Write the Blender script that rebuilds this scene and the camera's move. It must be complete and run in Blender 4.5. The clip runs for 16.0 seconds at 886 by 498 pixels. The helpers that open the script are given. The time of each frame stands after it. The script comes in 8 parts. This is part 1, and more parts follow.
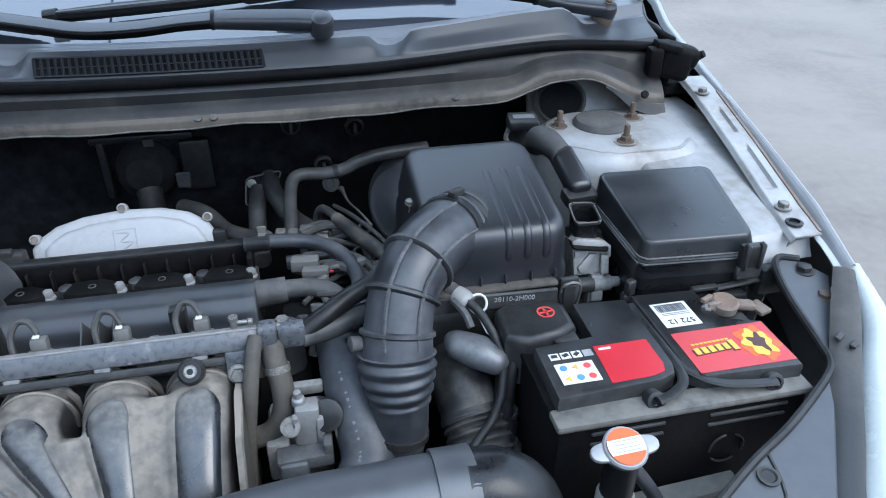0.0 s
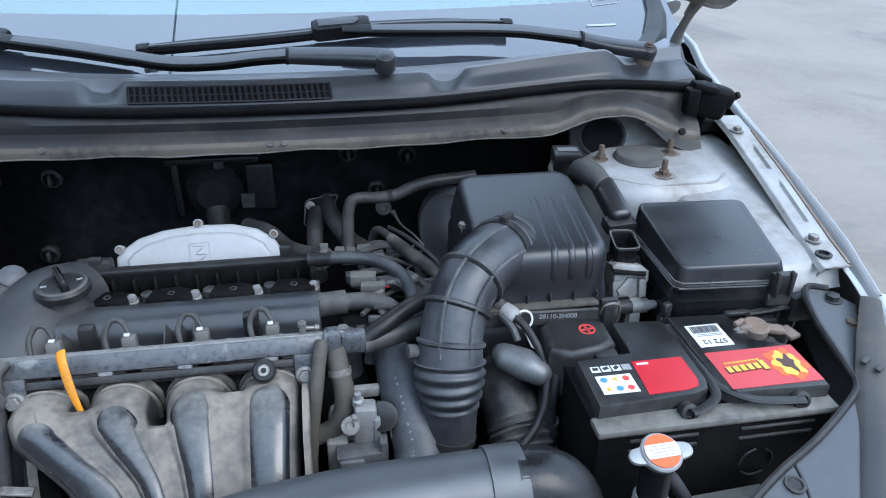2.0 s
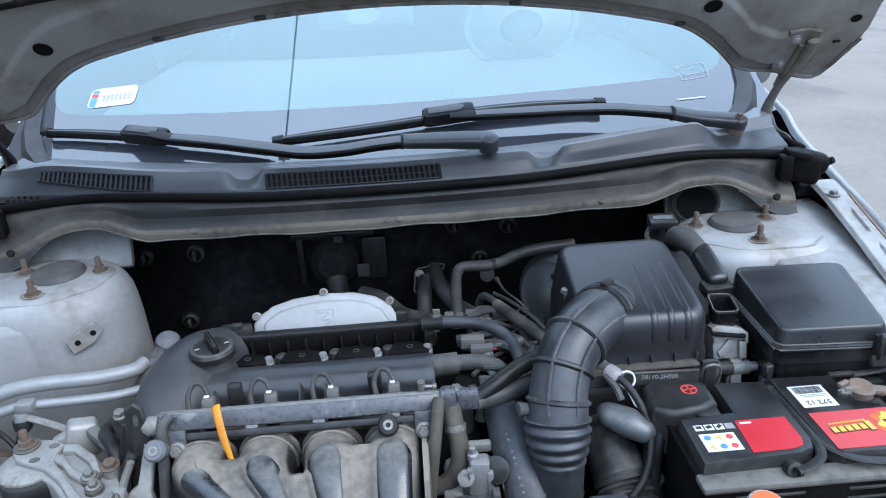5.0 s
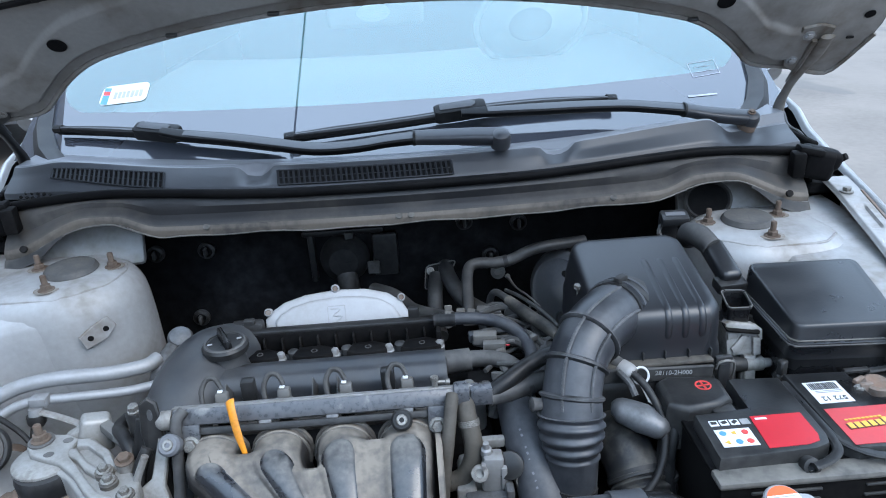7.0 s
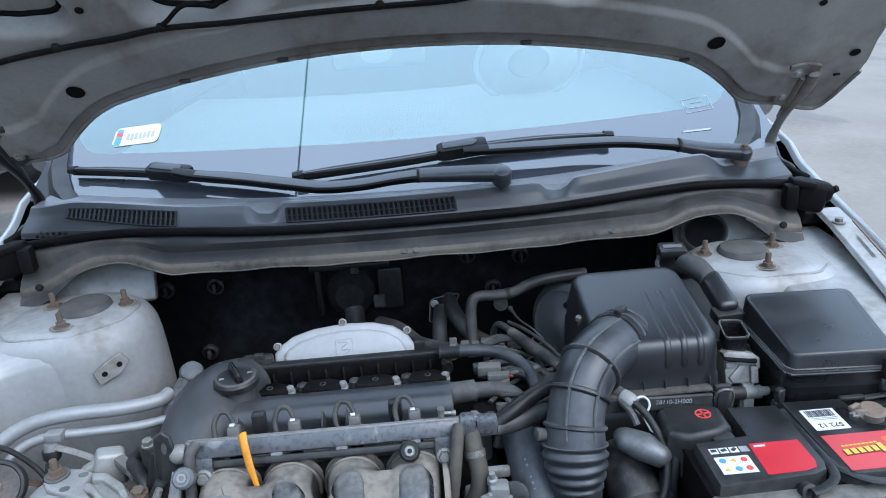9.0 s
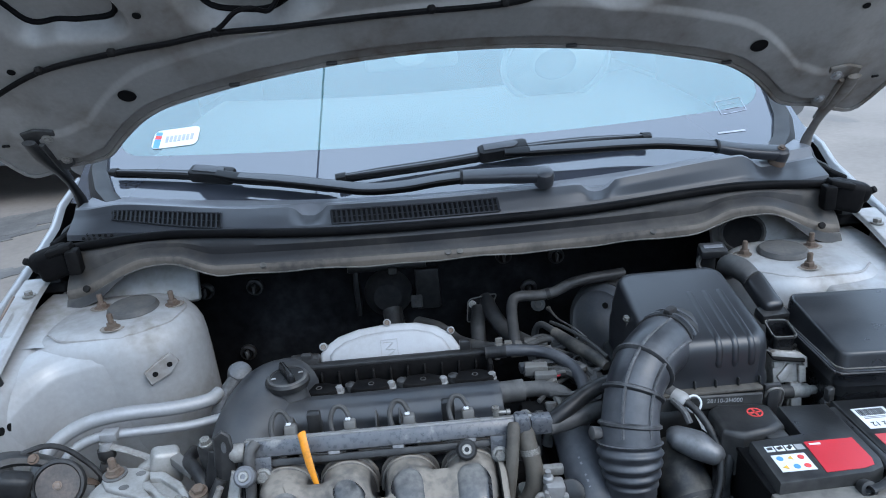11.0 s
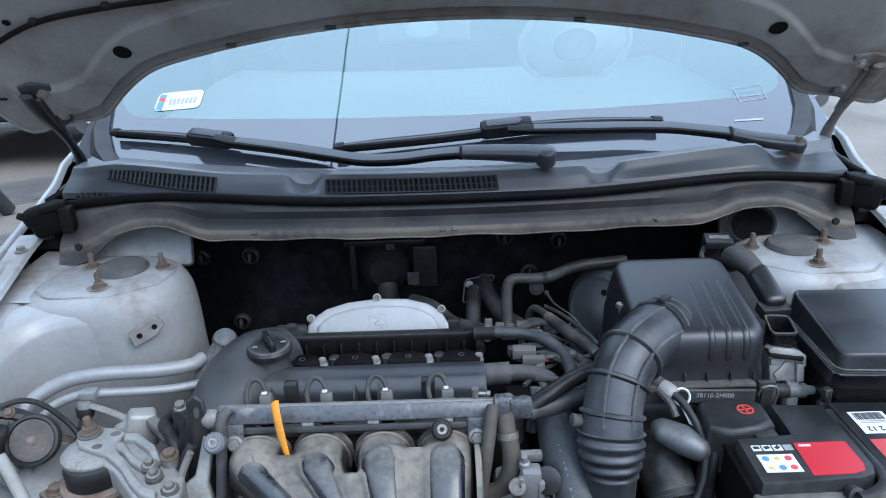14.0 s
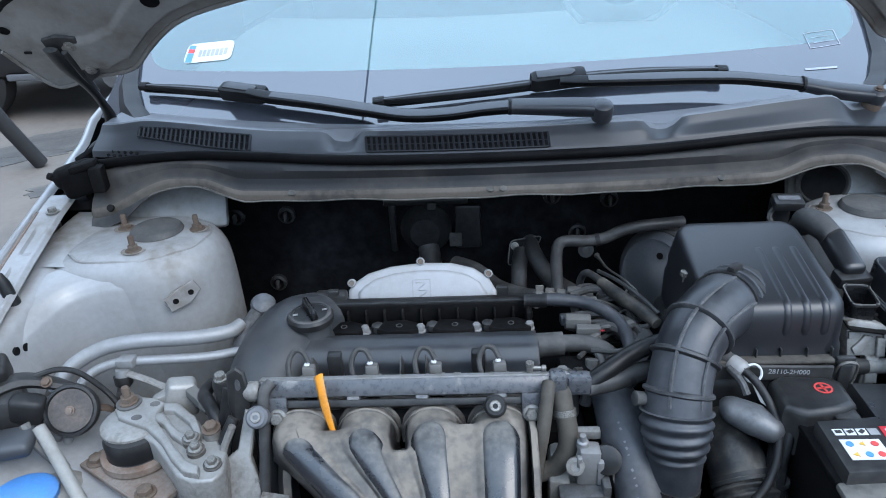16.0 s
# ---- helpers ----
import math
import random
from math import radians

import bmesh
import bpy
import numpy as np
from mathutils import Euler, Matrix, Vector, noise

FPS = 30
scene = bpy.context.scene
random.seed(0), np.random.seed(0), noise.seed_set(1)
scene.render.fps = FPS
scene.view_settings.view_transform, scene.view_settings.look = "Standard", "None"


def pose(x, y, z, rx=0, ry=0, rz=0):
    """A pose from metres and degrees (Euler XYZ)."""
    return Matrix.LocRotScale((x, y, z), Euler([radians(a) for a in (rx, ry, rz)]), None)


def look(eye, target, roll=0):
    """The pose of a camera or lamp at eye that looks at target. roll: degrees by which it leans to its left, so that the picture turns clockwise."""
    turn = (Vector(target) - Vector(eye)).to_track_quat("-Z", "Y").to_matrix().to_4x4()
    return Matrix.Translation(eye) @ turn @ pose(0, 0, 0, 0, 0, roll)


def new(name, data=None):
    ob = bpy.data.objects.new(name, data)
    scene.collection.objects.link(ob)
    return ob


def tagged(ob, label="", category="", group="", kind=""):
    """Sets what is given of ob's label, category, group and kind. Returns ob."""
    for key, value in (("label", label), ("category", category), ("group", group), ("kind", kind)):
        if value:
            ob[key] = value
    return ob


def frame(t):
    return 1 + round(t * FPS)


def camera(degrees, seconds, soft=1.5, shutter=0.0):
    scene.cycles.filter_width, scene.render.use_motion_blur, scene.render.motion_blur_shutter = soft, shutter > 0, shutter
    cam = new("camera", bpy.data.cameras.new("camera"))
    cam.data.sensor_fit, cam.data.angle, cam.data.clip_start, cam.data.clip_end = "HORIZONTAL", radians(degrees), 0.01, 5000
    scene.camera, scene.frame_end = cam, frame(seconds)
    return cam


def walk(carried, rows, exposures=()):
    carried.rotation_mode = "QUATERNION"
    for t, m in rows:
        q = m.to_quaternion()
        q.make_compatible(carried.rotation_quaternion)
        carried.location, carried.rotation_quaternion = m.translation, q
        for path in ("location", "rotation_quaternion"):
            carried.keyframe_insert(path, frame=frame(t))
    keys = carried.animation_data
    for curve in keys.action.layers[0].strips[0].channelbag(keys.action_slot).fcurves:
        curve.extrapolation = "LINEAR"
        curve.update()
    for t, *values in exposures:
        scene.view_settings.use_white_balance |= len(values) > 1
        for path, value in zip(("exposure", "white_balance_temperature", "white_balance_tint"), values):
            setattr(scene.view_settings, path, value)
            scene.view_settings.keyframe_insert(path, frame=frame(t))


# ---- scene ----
cam = camera(64.5, 16.0, 1.0)
PATH = [
    (0, (0.104, -0.881, 1.287), (0.483, 0.784, 0.245), 0.5),
    (0.5, (0.059, -0.88, 1.274), (0.481, 0.774, 0.231), -1.4),
    (1, (0.036, -0.889, 1.281), (0.48, 0.754, 0.231), -0.7),
    (1.5, (0.054, -0.909, 1.295), (0.47, 0.765, 0.282), 0.8),
    (2, (0.061, -0.945, 1.31), (0.369, 0.779, 0.346), 0.9),
    (2.5, (0.044, -0.969, 1.335), (0.28, 0.807, 0.446), 1.0),
    (3, (0.051, -0.979, 1.346), (0.24, 0.838, 0.532), -0.7),
    (3.5, (0.035, -0.992, 1.349), (0.15, 0.84, 0.556), -2.2),
    (4, (0.03, -1.01, 1.362), (0.098, 0.827, 0.574), -3.3),
    (6.5, (0.026, -1.018, 1.338), (0.091, 0.808, 0.524), -3.7),
    (7, (0.018, -1.018, 1.347), (0.07, 0.817, 0.553), -3.6),
    (7.5, (0.019, -1.023, 1.352), (0.063, 0.823, 0.583), -3.7),
    (8, (0.021, -1.027, 1.351), (0.062, 0.828, 0.603), -3.9),
    (8.5, (0.021, -1.036, 1.354), (0.064, 0.826, 0.626), -4.1),
    (9, (0.013, -1.046, 1.366), (0.068, 0.821, 0.652), -4.2),
    (9.5, (-0.034, -1.063, 1.372), (0.035, 0.808, 0.668), -4.2),
    (10, (-0.075, -1.088, 1.378), (0.003, 0.784, 0.678), -4.3),
    (12.5, (-0.03, -0.99, 1.359), (-0.03, 0.858, 0.592), -4.5),
    (13, (-0.069, -1.053, 1.341), (-0.003, 0.786, 0.558), -4.0),
    (13.5, (-0.038, -1.071, 1.349), (0.053, 0.77, 0.574), -3.1),
    (14, (-0.008, -1.032, 1.349), (-0.03, 0.822, 0.601), -2.2),
    (14.5, (-0.001, -0.998, 1.363), (-0.02, 0.862, 0.628), -2.7),
    (15, (-0.012, -0.957, 1.366), (-0.027, 0.897, 0.616), -2.3),
    (15.5, (-0.033, -0.962, 1.354), (-0.093, 0.868, 0.55), -2.0),
    (16, (-0.041, -0.965, 1.344), (-0.143, 0.829, 0.468), -3.2),
]
# the clip's camera opens up a little at the start and closes again as more sky shows
STOPS = ((0.0, 1.89), (2.0, 1.86), (3.5, 1.81), (4.2, 1.83), (6.4, 1.91), (8.0, 1.79), (9.5, 1.75), (10.2, 1.69), (12.5, 1.73), (16.0, 1.75))
walk(cam, [(t, look(eye, target, roll)) for t, eye, target, roll in PATH], STOPS)

# ---- light ----
world = bpy.data.worlds.new("overcast")
scene.world = world
world.use_nodes = True
wn = world.node_tree.nodes
sky = wn.new("ShaderNodeTexSky")
sky.sky_type = "NISHITA"
sky.sun_disc = False
sky.sun_elevation, sky.sun_rotation = radians(48), radians(132)
sky.dust_density, sky.air_density, sky.ozone_density = 1.2, 1.0, 2.0
wl = world.node_tree.links
coord = wn.new("ShaderNodeTexCoord")
cloud = wn.new("ShaderNodeTexNoise")
cloud.inputs["Scale"].default_value, cloud.inputs["Detail"].default_value = 2.2, 4.0
wl.new(coord.outputs["Generated"], cloud.inputs["Vector"])
layer = wn.new("ShaderNodeMix")
layer.data_type = "RGBA"
layer.inputs["A"].default_value, layer.inputs["B"].default_value = (5.05, 7.05, 9.85, 1), (6.95, 9.15, 12.2, 1)
wl.new(cloud.outputs[0], layer.inputs["Factor"])
cover_mix = wn.new("ShaderNodeMix")
cover_mix.data_type = "RGBA"
cover_mix.inputs["Factor"].default_value = 0.88
wl.new(sky.outputs[0], cover_mix.inputs["A"])
# an overcast vault: three times as bright overhead as at the horizon
axis = wn.new("ShaderNodeSeparateXYZ")
wl.new(coord.outputs["Generated"], axis.inputs[0])
vault = wn.new("ShaderNodeMapRange")
vault.inputs["To Min"].default_value, vault.inputs["To Max"].default_value = 0.30, 1.25
wl.new(axis.outputs["Z"], vault.inputs["Value"])
graded = wn.new("ShaderNodeVectorMath")
graded.operation = "SCALE"
wl.new(layer.outputs["Result"], graded.inputs[0])
wl.new(vault.outputs[0], graded.inputs["Scale"])
wl.new(graded.outputs[0], cover_mix.inputs["B"])
wl.new(cover_mix.outputs["Result"], wn["Background"].inputs[0])
wn["Background"].inputs[1].default_value = 0.12
sun = new("sun", bpy.data.lights.new("sun", "SUN"))
sun.data.energy, sun.data.angle, sun.data.color = 0.65, radians(35), (1.0, 0.98, 0.96)
sun.matrix_world = look((6.0, -5.5, 9), (0, 0, 0))

# ---- materials ----
V = Vector


def mat(name, col, rough=0.5, metal=0.0, var=0.25, scale=9.0, fine=160.0, bump=0.15, dust=None, dust_amt=0.0, dust_scale=14.0,
        up=0.6, coat=0.0, spec=0.5, ior=1.5, tilt=(-0.2, 0.9), cover=(0.40, 0.63)):
    """A worn surface: colour varied at two scales, fine relief, and settled dust that lies thicker on upward faces."""
    m = bpy.data.materials.new(name)
    m.use_nodes = True
    nt = m.node_tree
    n, l = nt.nodes, nt.links
    bs = n["Principled BSDF"]
    geo = n.new("ShaderNodeNewGeometry")
    big = n.new("ShaderNodeTexNoise")
    big.inputs["Scale"].default_value, big.inputs["Detail"].default_value = scale, 5.0
    sm = n.new("ShaderNodeTexNoise")
    sm.inputs["Scale"].default_value, sm.inputs["Detail"].default_value = fine, 3.0
    for t in (big, sm):
        l.new(geo.outputs["Position"], t.inputs["Vector"])
    add = n.new("ShaderNodeMath")
    add.operation = "MULTIPLY_ADD"
    l.new(sm.outputs[0], add.inputs[0])
    add.inputs[1].default_value = 0.4
    l.new(big.outputs[0], add.inputs[2])
    rmp = n.new("ShaderNodeMapRange")
    rmp.inputs["From Min"].default_value, rmp.inputs["From Max"].default_value = 0.45, 0.95
    rmp.inputs["To Min"].default_value, rmp.inputs["To Max"].default_value = 1 - var, 1 + var
    l.new(add.outputs[0], rmp.inputs["Value"])
    mul = n.new("ShaderNodeVectorMath")
    mul.operation = "SCALE"
    mul.inputs[0].default_value = col
    l.new(rmp.outputs[0], mul.inputs["Scale"])
    out = mul.outputs[0]
    rough_out = None
    if dust:
        dn = n.new("ShaderNodeTexNoise")
        dn.inputs["Scale"].default_value, dn.inputs["Detail"].default_value = dust_scale, 6.0
        dn.inputs["Roughness"].default_value = 0.62
        l.new(geo.outputs["Position"], dn.inputs["Vector"])
        dr = n.new("ShaderNodeMapRange")
        dr.inputs["From Min"].default_value, dr.inputs["From Max"].default_value = cover
        l.new(dn.outputs[0], dr.inputs["Value"])
        sep = n.new("ShaderNodeSeparateXYZ")
        l.new(geo.outputs["Normal"], sep.inputs[0])
        ur = n.new("ShaderNodeMapRange")
        ur.inputs["From Min"].default_value, ur.inputs["From Max"].default_value = tilt
        ur.inputs["To Min"].default_value, ur.inputs["To Max"].default_value = dust_amt * (1 - up), dust_amt
        l.new(sep.outputs["Z"], ur.inputs["Value"])
        fine_dust = n.new("ShaderNodeTexNoise")
        fine_dust.inputs["Scale"].default_value, fine_dust.inputs["Detail"].default_value = dust_scale * 9, 4.0
        l.new(geo.outputs["Position"], fine_dust.inputs["Vector"])
        fd = n.new("ShaderNodeMapRange")
        fd.inputs["From Min"].default_value, fd.inputs["From Max"].default_value = 0.35, 0.65
        fd.inputs["To Min"].default_value, fd.inputs["To Max"].default_value = 0.62, 1.22
        l.new(fine_dust.outputs[0], fd.inputs["Value"])
        f0 = n.new("ShaderNodeMath")
        f0.operation = "MULTIPLY"
        l.new(dr.outputs[0], f0.inputs[0])
        l.new(ur.outputs[0], f0.inputs[1])
        edge = n.new("ShaderNodeMapRange")
        edge.inputs["From Min"].default_value, edge.inputs["From Max"].default_value = 0.53, 0.62
        edge.inputs["To Max"].default_value = min(0.5, 0.25 + dust_amt * 0.5)
        l.new(geo.outputs["Pointiness"], edge.inputs["Value"])
        f1 = n.new("ShaderNodeMath")
        f1.operation = "ADD"
        l.new(f0.outputs[0], f1.inputs[0])
        l.new(edge.outputs[0], f1.inputs[1])
        fac = n.new("ShaderNodeMath")
        fac.operation, fac.use_clamp = "MULTIPLY", True
        l.new(f1.outputs[0], fac.inputs[0])
        l.new(fd.outputs[0], fac.inputs[1])
        mix = n.new("ShaderNodeMix")
        mix.data_type = "RGBA"
        l.new(fac.outputs[0], mix.inputs["Factor"])
        l.new(out, mix.inputs["A"])
        mix.inputs["B"].default_value = (*dust, 1)
        out = mix.outputs["Result"]
        rr = n.new("ShaderNodeMapRange")
        rr.inputs["To Min"].default_value, rr.inputs["To Max"].default_value = rough, 0.9
        l.new(fac.outputs[0], rr.inputs["Value"])
        rough_out = rr.outputs[0]
    l.new(out, bs.inputs["Base Color"])
    if rough_out:
        l.new(rough_out, bs.inputs["Roughness"])
    else:
        r2 = n.new("ShaderNodeMapRange")
        r2.inputs["To Min"].default_value, r2.inputs["To Max"].default_value = max(0.03, rough - 0.08), min(1, rough + 0.1)
        l.new(big.outputs[0], r2.inputs["Value"])
        l.new(r2.outputs[0], bs.inputs["Roughness"])
    bs.inputs["Metallic"].default_value = metal
    bs.inputs["Specular IOR Level"].default_value, bs.inputs["IOR"].default_value = spec, ior
    if coat:
        bs.inputs["Coat Weight"].default_value, bs.inputs["Coat Roughness"].default_value = coat, 0.08
    if bump:
        bp = n.new("ShaderNodeBump")
        bp.inputs["Strength"].default_value, bp.inputs["Distance"].default_value = bump, 0.001
        l.new(sm.outputs[0], bp.inputs["Height"])
        l.new(bp.outputs[0], bs.inputs["Normal"])
    return m


M_PAINT = mat("silver_paint_dull", (0.295, 0.294, 0.294), 0.40, 0.15, 0.14, 6, 120, 0.05, (0.14, 0.117, 0.094), 0.55, 7, 0.4)
M_BODY = mat("silver_white_body_paint", (0.30, 0.304, 0.31), 0.34, 0.3, 0.05, 5, 300, 0.02, (0.22, 0.205, 0.19), 0.25, 12, 0.6, coat=0.3)
M_HOOD = mat("hood_underside_paint", (0.198, 0.191, 0.182), 0.40, 0.0, 0.16, 4, 140, 0.05, (0.085, 0.067, 0.050), 0.8, 4.5, 0.0, cover=(0.45, 0.68))
M_BLACK = mat("black_plastic", (0.006, 0.0063, 0.0073), 0.24, 0, 0.2, 12, 260, 0.12, (0.075, 0.073, 0.07), 0.22, 9, 0.75, spec=0.28)
M_BLACKM = mat("black_plastic_dusty", (0.008, 0.008, 0.0085), 0.32, 0, 0.2, 12, 300, 0.15, (0.12, 0.118, 0.116), 0.2, 10, 0.75, spec=0.22)
M_COVER = mat("cam_cover_plastic", (0.0135, 0.016, 0.021), 0.32, 0, 0.12, 6, 260, 0.06, (0.085, 0.081, 0.076), 0.34, 5, 0.1, spec=0.5)
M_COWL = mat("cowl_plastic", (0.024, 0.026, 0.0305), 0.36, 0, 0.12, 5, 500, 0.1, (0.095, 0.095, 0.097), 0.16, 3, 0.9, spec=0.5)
M_COWLDARK = mat("cowl_plastic_dark", (0.013, 0.0135, 0.015), 0.38, 0, 0.15, 8, 300, 0.1, (0.11, 0.103, 0.092), 0.2, 6, 0.8, spec=0.18)
M_FACE = mat("dark_cowl_face", (0.022, 0.022, 0.0235), 0.42, 0, 0.2, 8, 300, 0.1, (0.095, 0.086, 0.076), 0.55, 5, 0.2, spec=0.25)
M_FLAP = mat("grey_flap_plastic", (0.024, 0.025, 0.027), 0.45, 0, 0.15, 8, 300, 0.1, (0.10, 0.093, 0.083), 0.45, 9, 0.4, spec=0.3)
M_LIP = mat("cowl_lip_dusty", (0.098, 0.082, 0.066), 0.62, 0, 0.2, 6, 200, 0.1, (0.030, 0.028, 0.027), 0.7, 9, 0.0, cover=(0.46, 0.66))
M_RUBBER = mat("black_rubber", (0.0075, 0.0078, 0.0088), 0.34, 0, 0.2, 12, 240, 0.15, (0.11, 0.105, 0.1), 0.15, 10, 0.6, spec=0.2)
M_HOSE = mat("grey_dusty_rubber_hose", (0.024, 0.024, 0.025), 0.4, 0, 0.2, 14, 240, 0.15, (0.126, 0.122, 0.117), 0.5, 9, 0.5, spec=0.32)
M_DUCT = mat("ribbed_intake_rubber", (0.0185, 0.0202, 0.0245), 0.34, 0, 0.2, 12, 260, 0.15, (0.10, 0.104, 0.112), 0.50, 12, 0.5, spec=0.55)
# Near-black lining; also paints shade inside the bay, gutters, pockets and holes.
M_DARK = mat("near_black_lining_and_shade", (0.0036, 0.0037, 0.0043), 0.75, 0, 0.5, 8, 90, 0.4, (0.015, 0.0147, 0.0145), 0.4, 5, 0.3, spec=0.025)
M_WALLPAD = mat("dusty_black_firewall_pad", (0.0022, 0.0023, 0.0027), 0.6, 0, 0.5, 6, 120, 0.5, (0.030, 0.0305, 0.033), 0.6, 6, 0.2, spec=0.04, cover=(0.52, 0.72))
M_SERVO = mat("dusty_servo_paint", (0.068, 0.072, 0.081), 0.42, 0, 0.25, 9, 240, 0.12, (0.11, 0.104, 0.096), 0.6, 9, 0.3, spec=0.4)
M_ALU = mat("cast_aluminium", (0.285, 0.279, 0.266), 0.42, 0.35, 0.12, 20, 320, 0.18, (0.12, 0.105, 0.09), 0.42, 19, 0.2)
M_PIPE = mat("aluminium_pipe", (0.26, 0.262, 0.268), 0.46, 0.35, 0.12, 12, 200, 0.1, (0.16, 0.15, 0.135), 0.3, 9, 0.5)
M_RAIL = mat("fuel_rail_aluminium", (0.020, 0.024, 0.034), 0.14, 0.1, 0.3, 8, 220, 0.04, (0.26, 0.254, 0.245), 0.65, 16, 0.0, spec=0.42, cover=(0.55, 0.63))
M_STEEL = mat("zinc_bolt", (0.32, 0.31, 0.29), 0.4, 0.8, 0.2, 60, 400, 0.1, (0.11, 0.1, 0.088), 0.4, 60, 0.5)
M_CAP = mat("dusty_rubber_cap", (0.05, 0.05, 0.051), 0.6, 0, 0.2, 14, 240, 0.2, (0.1488, 0.1364, 0.1209), 0.5, 16, 0.6, spec=0.25)
M_RIB = mat("dusty_duct_rib", (0.013, 0.0135, 0.015), 0.36, 0, 0.25, 20, 260, 0.12, (0.13, 0.131, 0.135), 0.45, 24, 0.5, spec=0.42)
M_RUST = mat("rusty_steel", (0.075, 0.045, 0.03), 0.8, 0.1, 0.4, 40, 300, 0.5, (0.12, 0.095, 0.075), 0.5, 30, 0.3)
M_RUSTPLATE = mat("rusty_plate", (0.135, 0.078, 0.050), 0.8, 0.1, 0.4, 22, 260, 0.4, (0.18, 0.155, 0.135), 0.6, 24, 0.3)
M_WHITE = mat("white_cast_shield", (0.34, 0.345, 0.355), 0.5, 0.05, 0.05, 14, 300, 0.25, (0.26, 0.25, 0.238), 0.4, 12, 0.3)
M_RUNNER = mat("dusty_manifold_plastic", (0.012, 0.0125, 0.0145), 0.3, 0, 0.2, 9, 220, 0.06, (0.188, 0.164, 0.137), 1.1, 9, 0.90, spec=0.5, tilt=(0.30, 0.95), cover=(0.28, 0.58))
M_CREST = mat("manifold_plastic_rubbed", (0.0075, 0.0085, 0.0115), 0.24, 0, 0.25, 14, 220, 0.05, (0.155, 0.147, 0.135), 1.0, 15, 0.92, spec=0.7, tilt=(0.68, 1.0))
M_WIPER = mat("satin_black_wiper", (0.0032, 0.0032, 0.0036), 0.28, 0, 0.15, 10, 300, 0.05, (0.05, 0.05, 0.05), 0.05, 6, 0.6, spec=0.12)
M_THICKHOSE = mat("thick_black_hose", (0.019, 0.021, 0.0265), 0.36, 0, 0.2, 9, 240, 0.12, (0.145, 0.145, 0.148), 0.45, 8, 0.3, spec=0.4)
M_COWLTOP = mat("cowl_top_dust_sheen", (0.105, 0.109, 0.120), 0.36, 0, 0.08, 4, 400, 0.06, (0.12, 0.12, 0.122), 0.3, 2.5, 0.5, spec=0.5)
M_GRILLE = mat("grille_plastic", (0.015, 0.0162, 0.019), 0.5, 0, 0.1, 8, 300, 0.05, spec=0.2)
M_PALEPRINT = mat("pale_faded_print", (0.29, 0.30, 0.325), 0.6, 0, 0.1, 30, 300, 0.0)
M_STAIN = mat("rust_stained_paint", (0.20, 0.185, 0.165), 0.6, 0.05, 0.2, 30, 200, 0.1, (0.12, 0.085, 0.06), 0.7, 45, 0.0)
M_COVERDUST = mat("cam_cover_dusty_ledge", (0.052, 0.050, 0.049), 0.35, 0, 0.15, 8, 260, 0.06, (0.115, 0.1, 0.084), 0.7, 5, 0.0, spec=0.4)
M_CAN = mat("scuffed_metal_can", (0.11, 0.114, 0.122), 0.36, 0.35, 0.3, 18, 240, 0.15, (0.05, 0.047, 0.043), 0.6, 16, 0.0)
M_CASE = mat("matt_black_battery_case", (0.0026, 0.0026, 0.0031), 0.45, 0, 0.2, 12, 240, 0.2, (0.03, 0.028, 0.026), 0.12, 12, 0.3, spec=0.05)
M_LEDGE = mat("dirty_ledge_and_highlight", (0.165, 0.153, 0.136), 0.6, 0, 0.15, 9, 240, 0.1, (0.05, 0.049, 0.047), 0.45, 9, 0.0, spec=0.3)
M_LID = mat("smooth_lid_plastic", (0.0105, 0.0115, 0.014), 0.36, 0, 0.1, 5, 400, 0.05, (0.05, 0.049, 0.048), 0.12, 4, 0.6, spec=0.55)
M_FUSELID = mat("fuse_lid_plastic", (0.011, 0.0118, 0.0138), 0.27, 0, 0.2, 10, 300, 0.1, (0.075, 0.072, 0.068), 0.2, 9, 0.75, spec=0.45)
M_WIPERROOT = mat("faded_wiper_plastic", (0.019, 0.0205, 0.025), 0.34, 0, 0.15, 8, 300, 0.06, (0.09, 0.09, 0.092), 0.15, 6, 0.6, spec=0.4)
M_ARM = mat("satin_arm_paint", (0.012, 0.0132, 0.017), 0.28, 0, 0.15, 8, 300, 0.05, (0.07, 0.07, 0.072), 0.10, 6, 0.6, spec=0.6)
M_FAINTPRINT = mat("faint_pink_print", (0.35, 0.37, 0.43), 0.6, 0, 0.1, 30, 300, 0.0)
M_SHROUD = mat("grey_shroud_plastic", (0.034, 0.0365, 0.043), 0.36, 0, 0.12, 6, 400, 0.08, (0.10, 0.10, 0.10), 0.2, 8, 0.5, spec=0.42)
M_DUSTYHOSE = mat("patchy_dusty_hose", (0.014, 0.0145, 0.0155), 0.4, 0, 0.2, 12, 240, 0.12, (0.12, 0.108, 0.092), 0.85, 14, 0.3, spec=0.3)
M_SNORKEL = mat("smooth_grey_black_plastic", (0.027, 0.0285, 0.033), 0.36, 0, 0.12, 5, 300, 0.06, (0.075, 0.075, 0.076), 0.25, 5, 0.6, spec=0.8)
M_TANHOSE = mat("tan_dusty_hose", (0.085, 0.075, 0.062), 0.6, 0, 0.2, 12, 240, 0.15, (0.03, 0.028, 0.026), 0.5, 12, 0.0, spec=0.3)
M_CREAM = mat("grey_connector_plastic", (0.082, 0.081, 0.079), 0.5, 0, 0.2, 30, 300, 0.2, (0.13, 0.12, 0.105), 0.4, 20, 0.4)
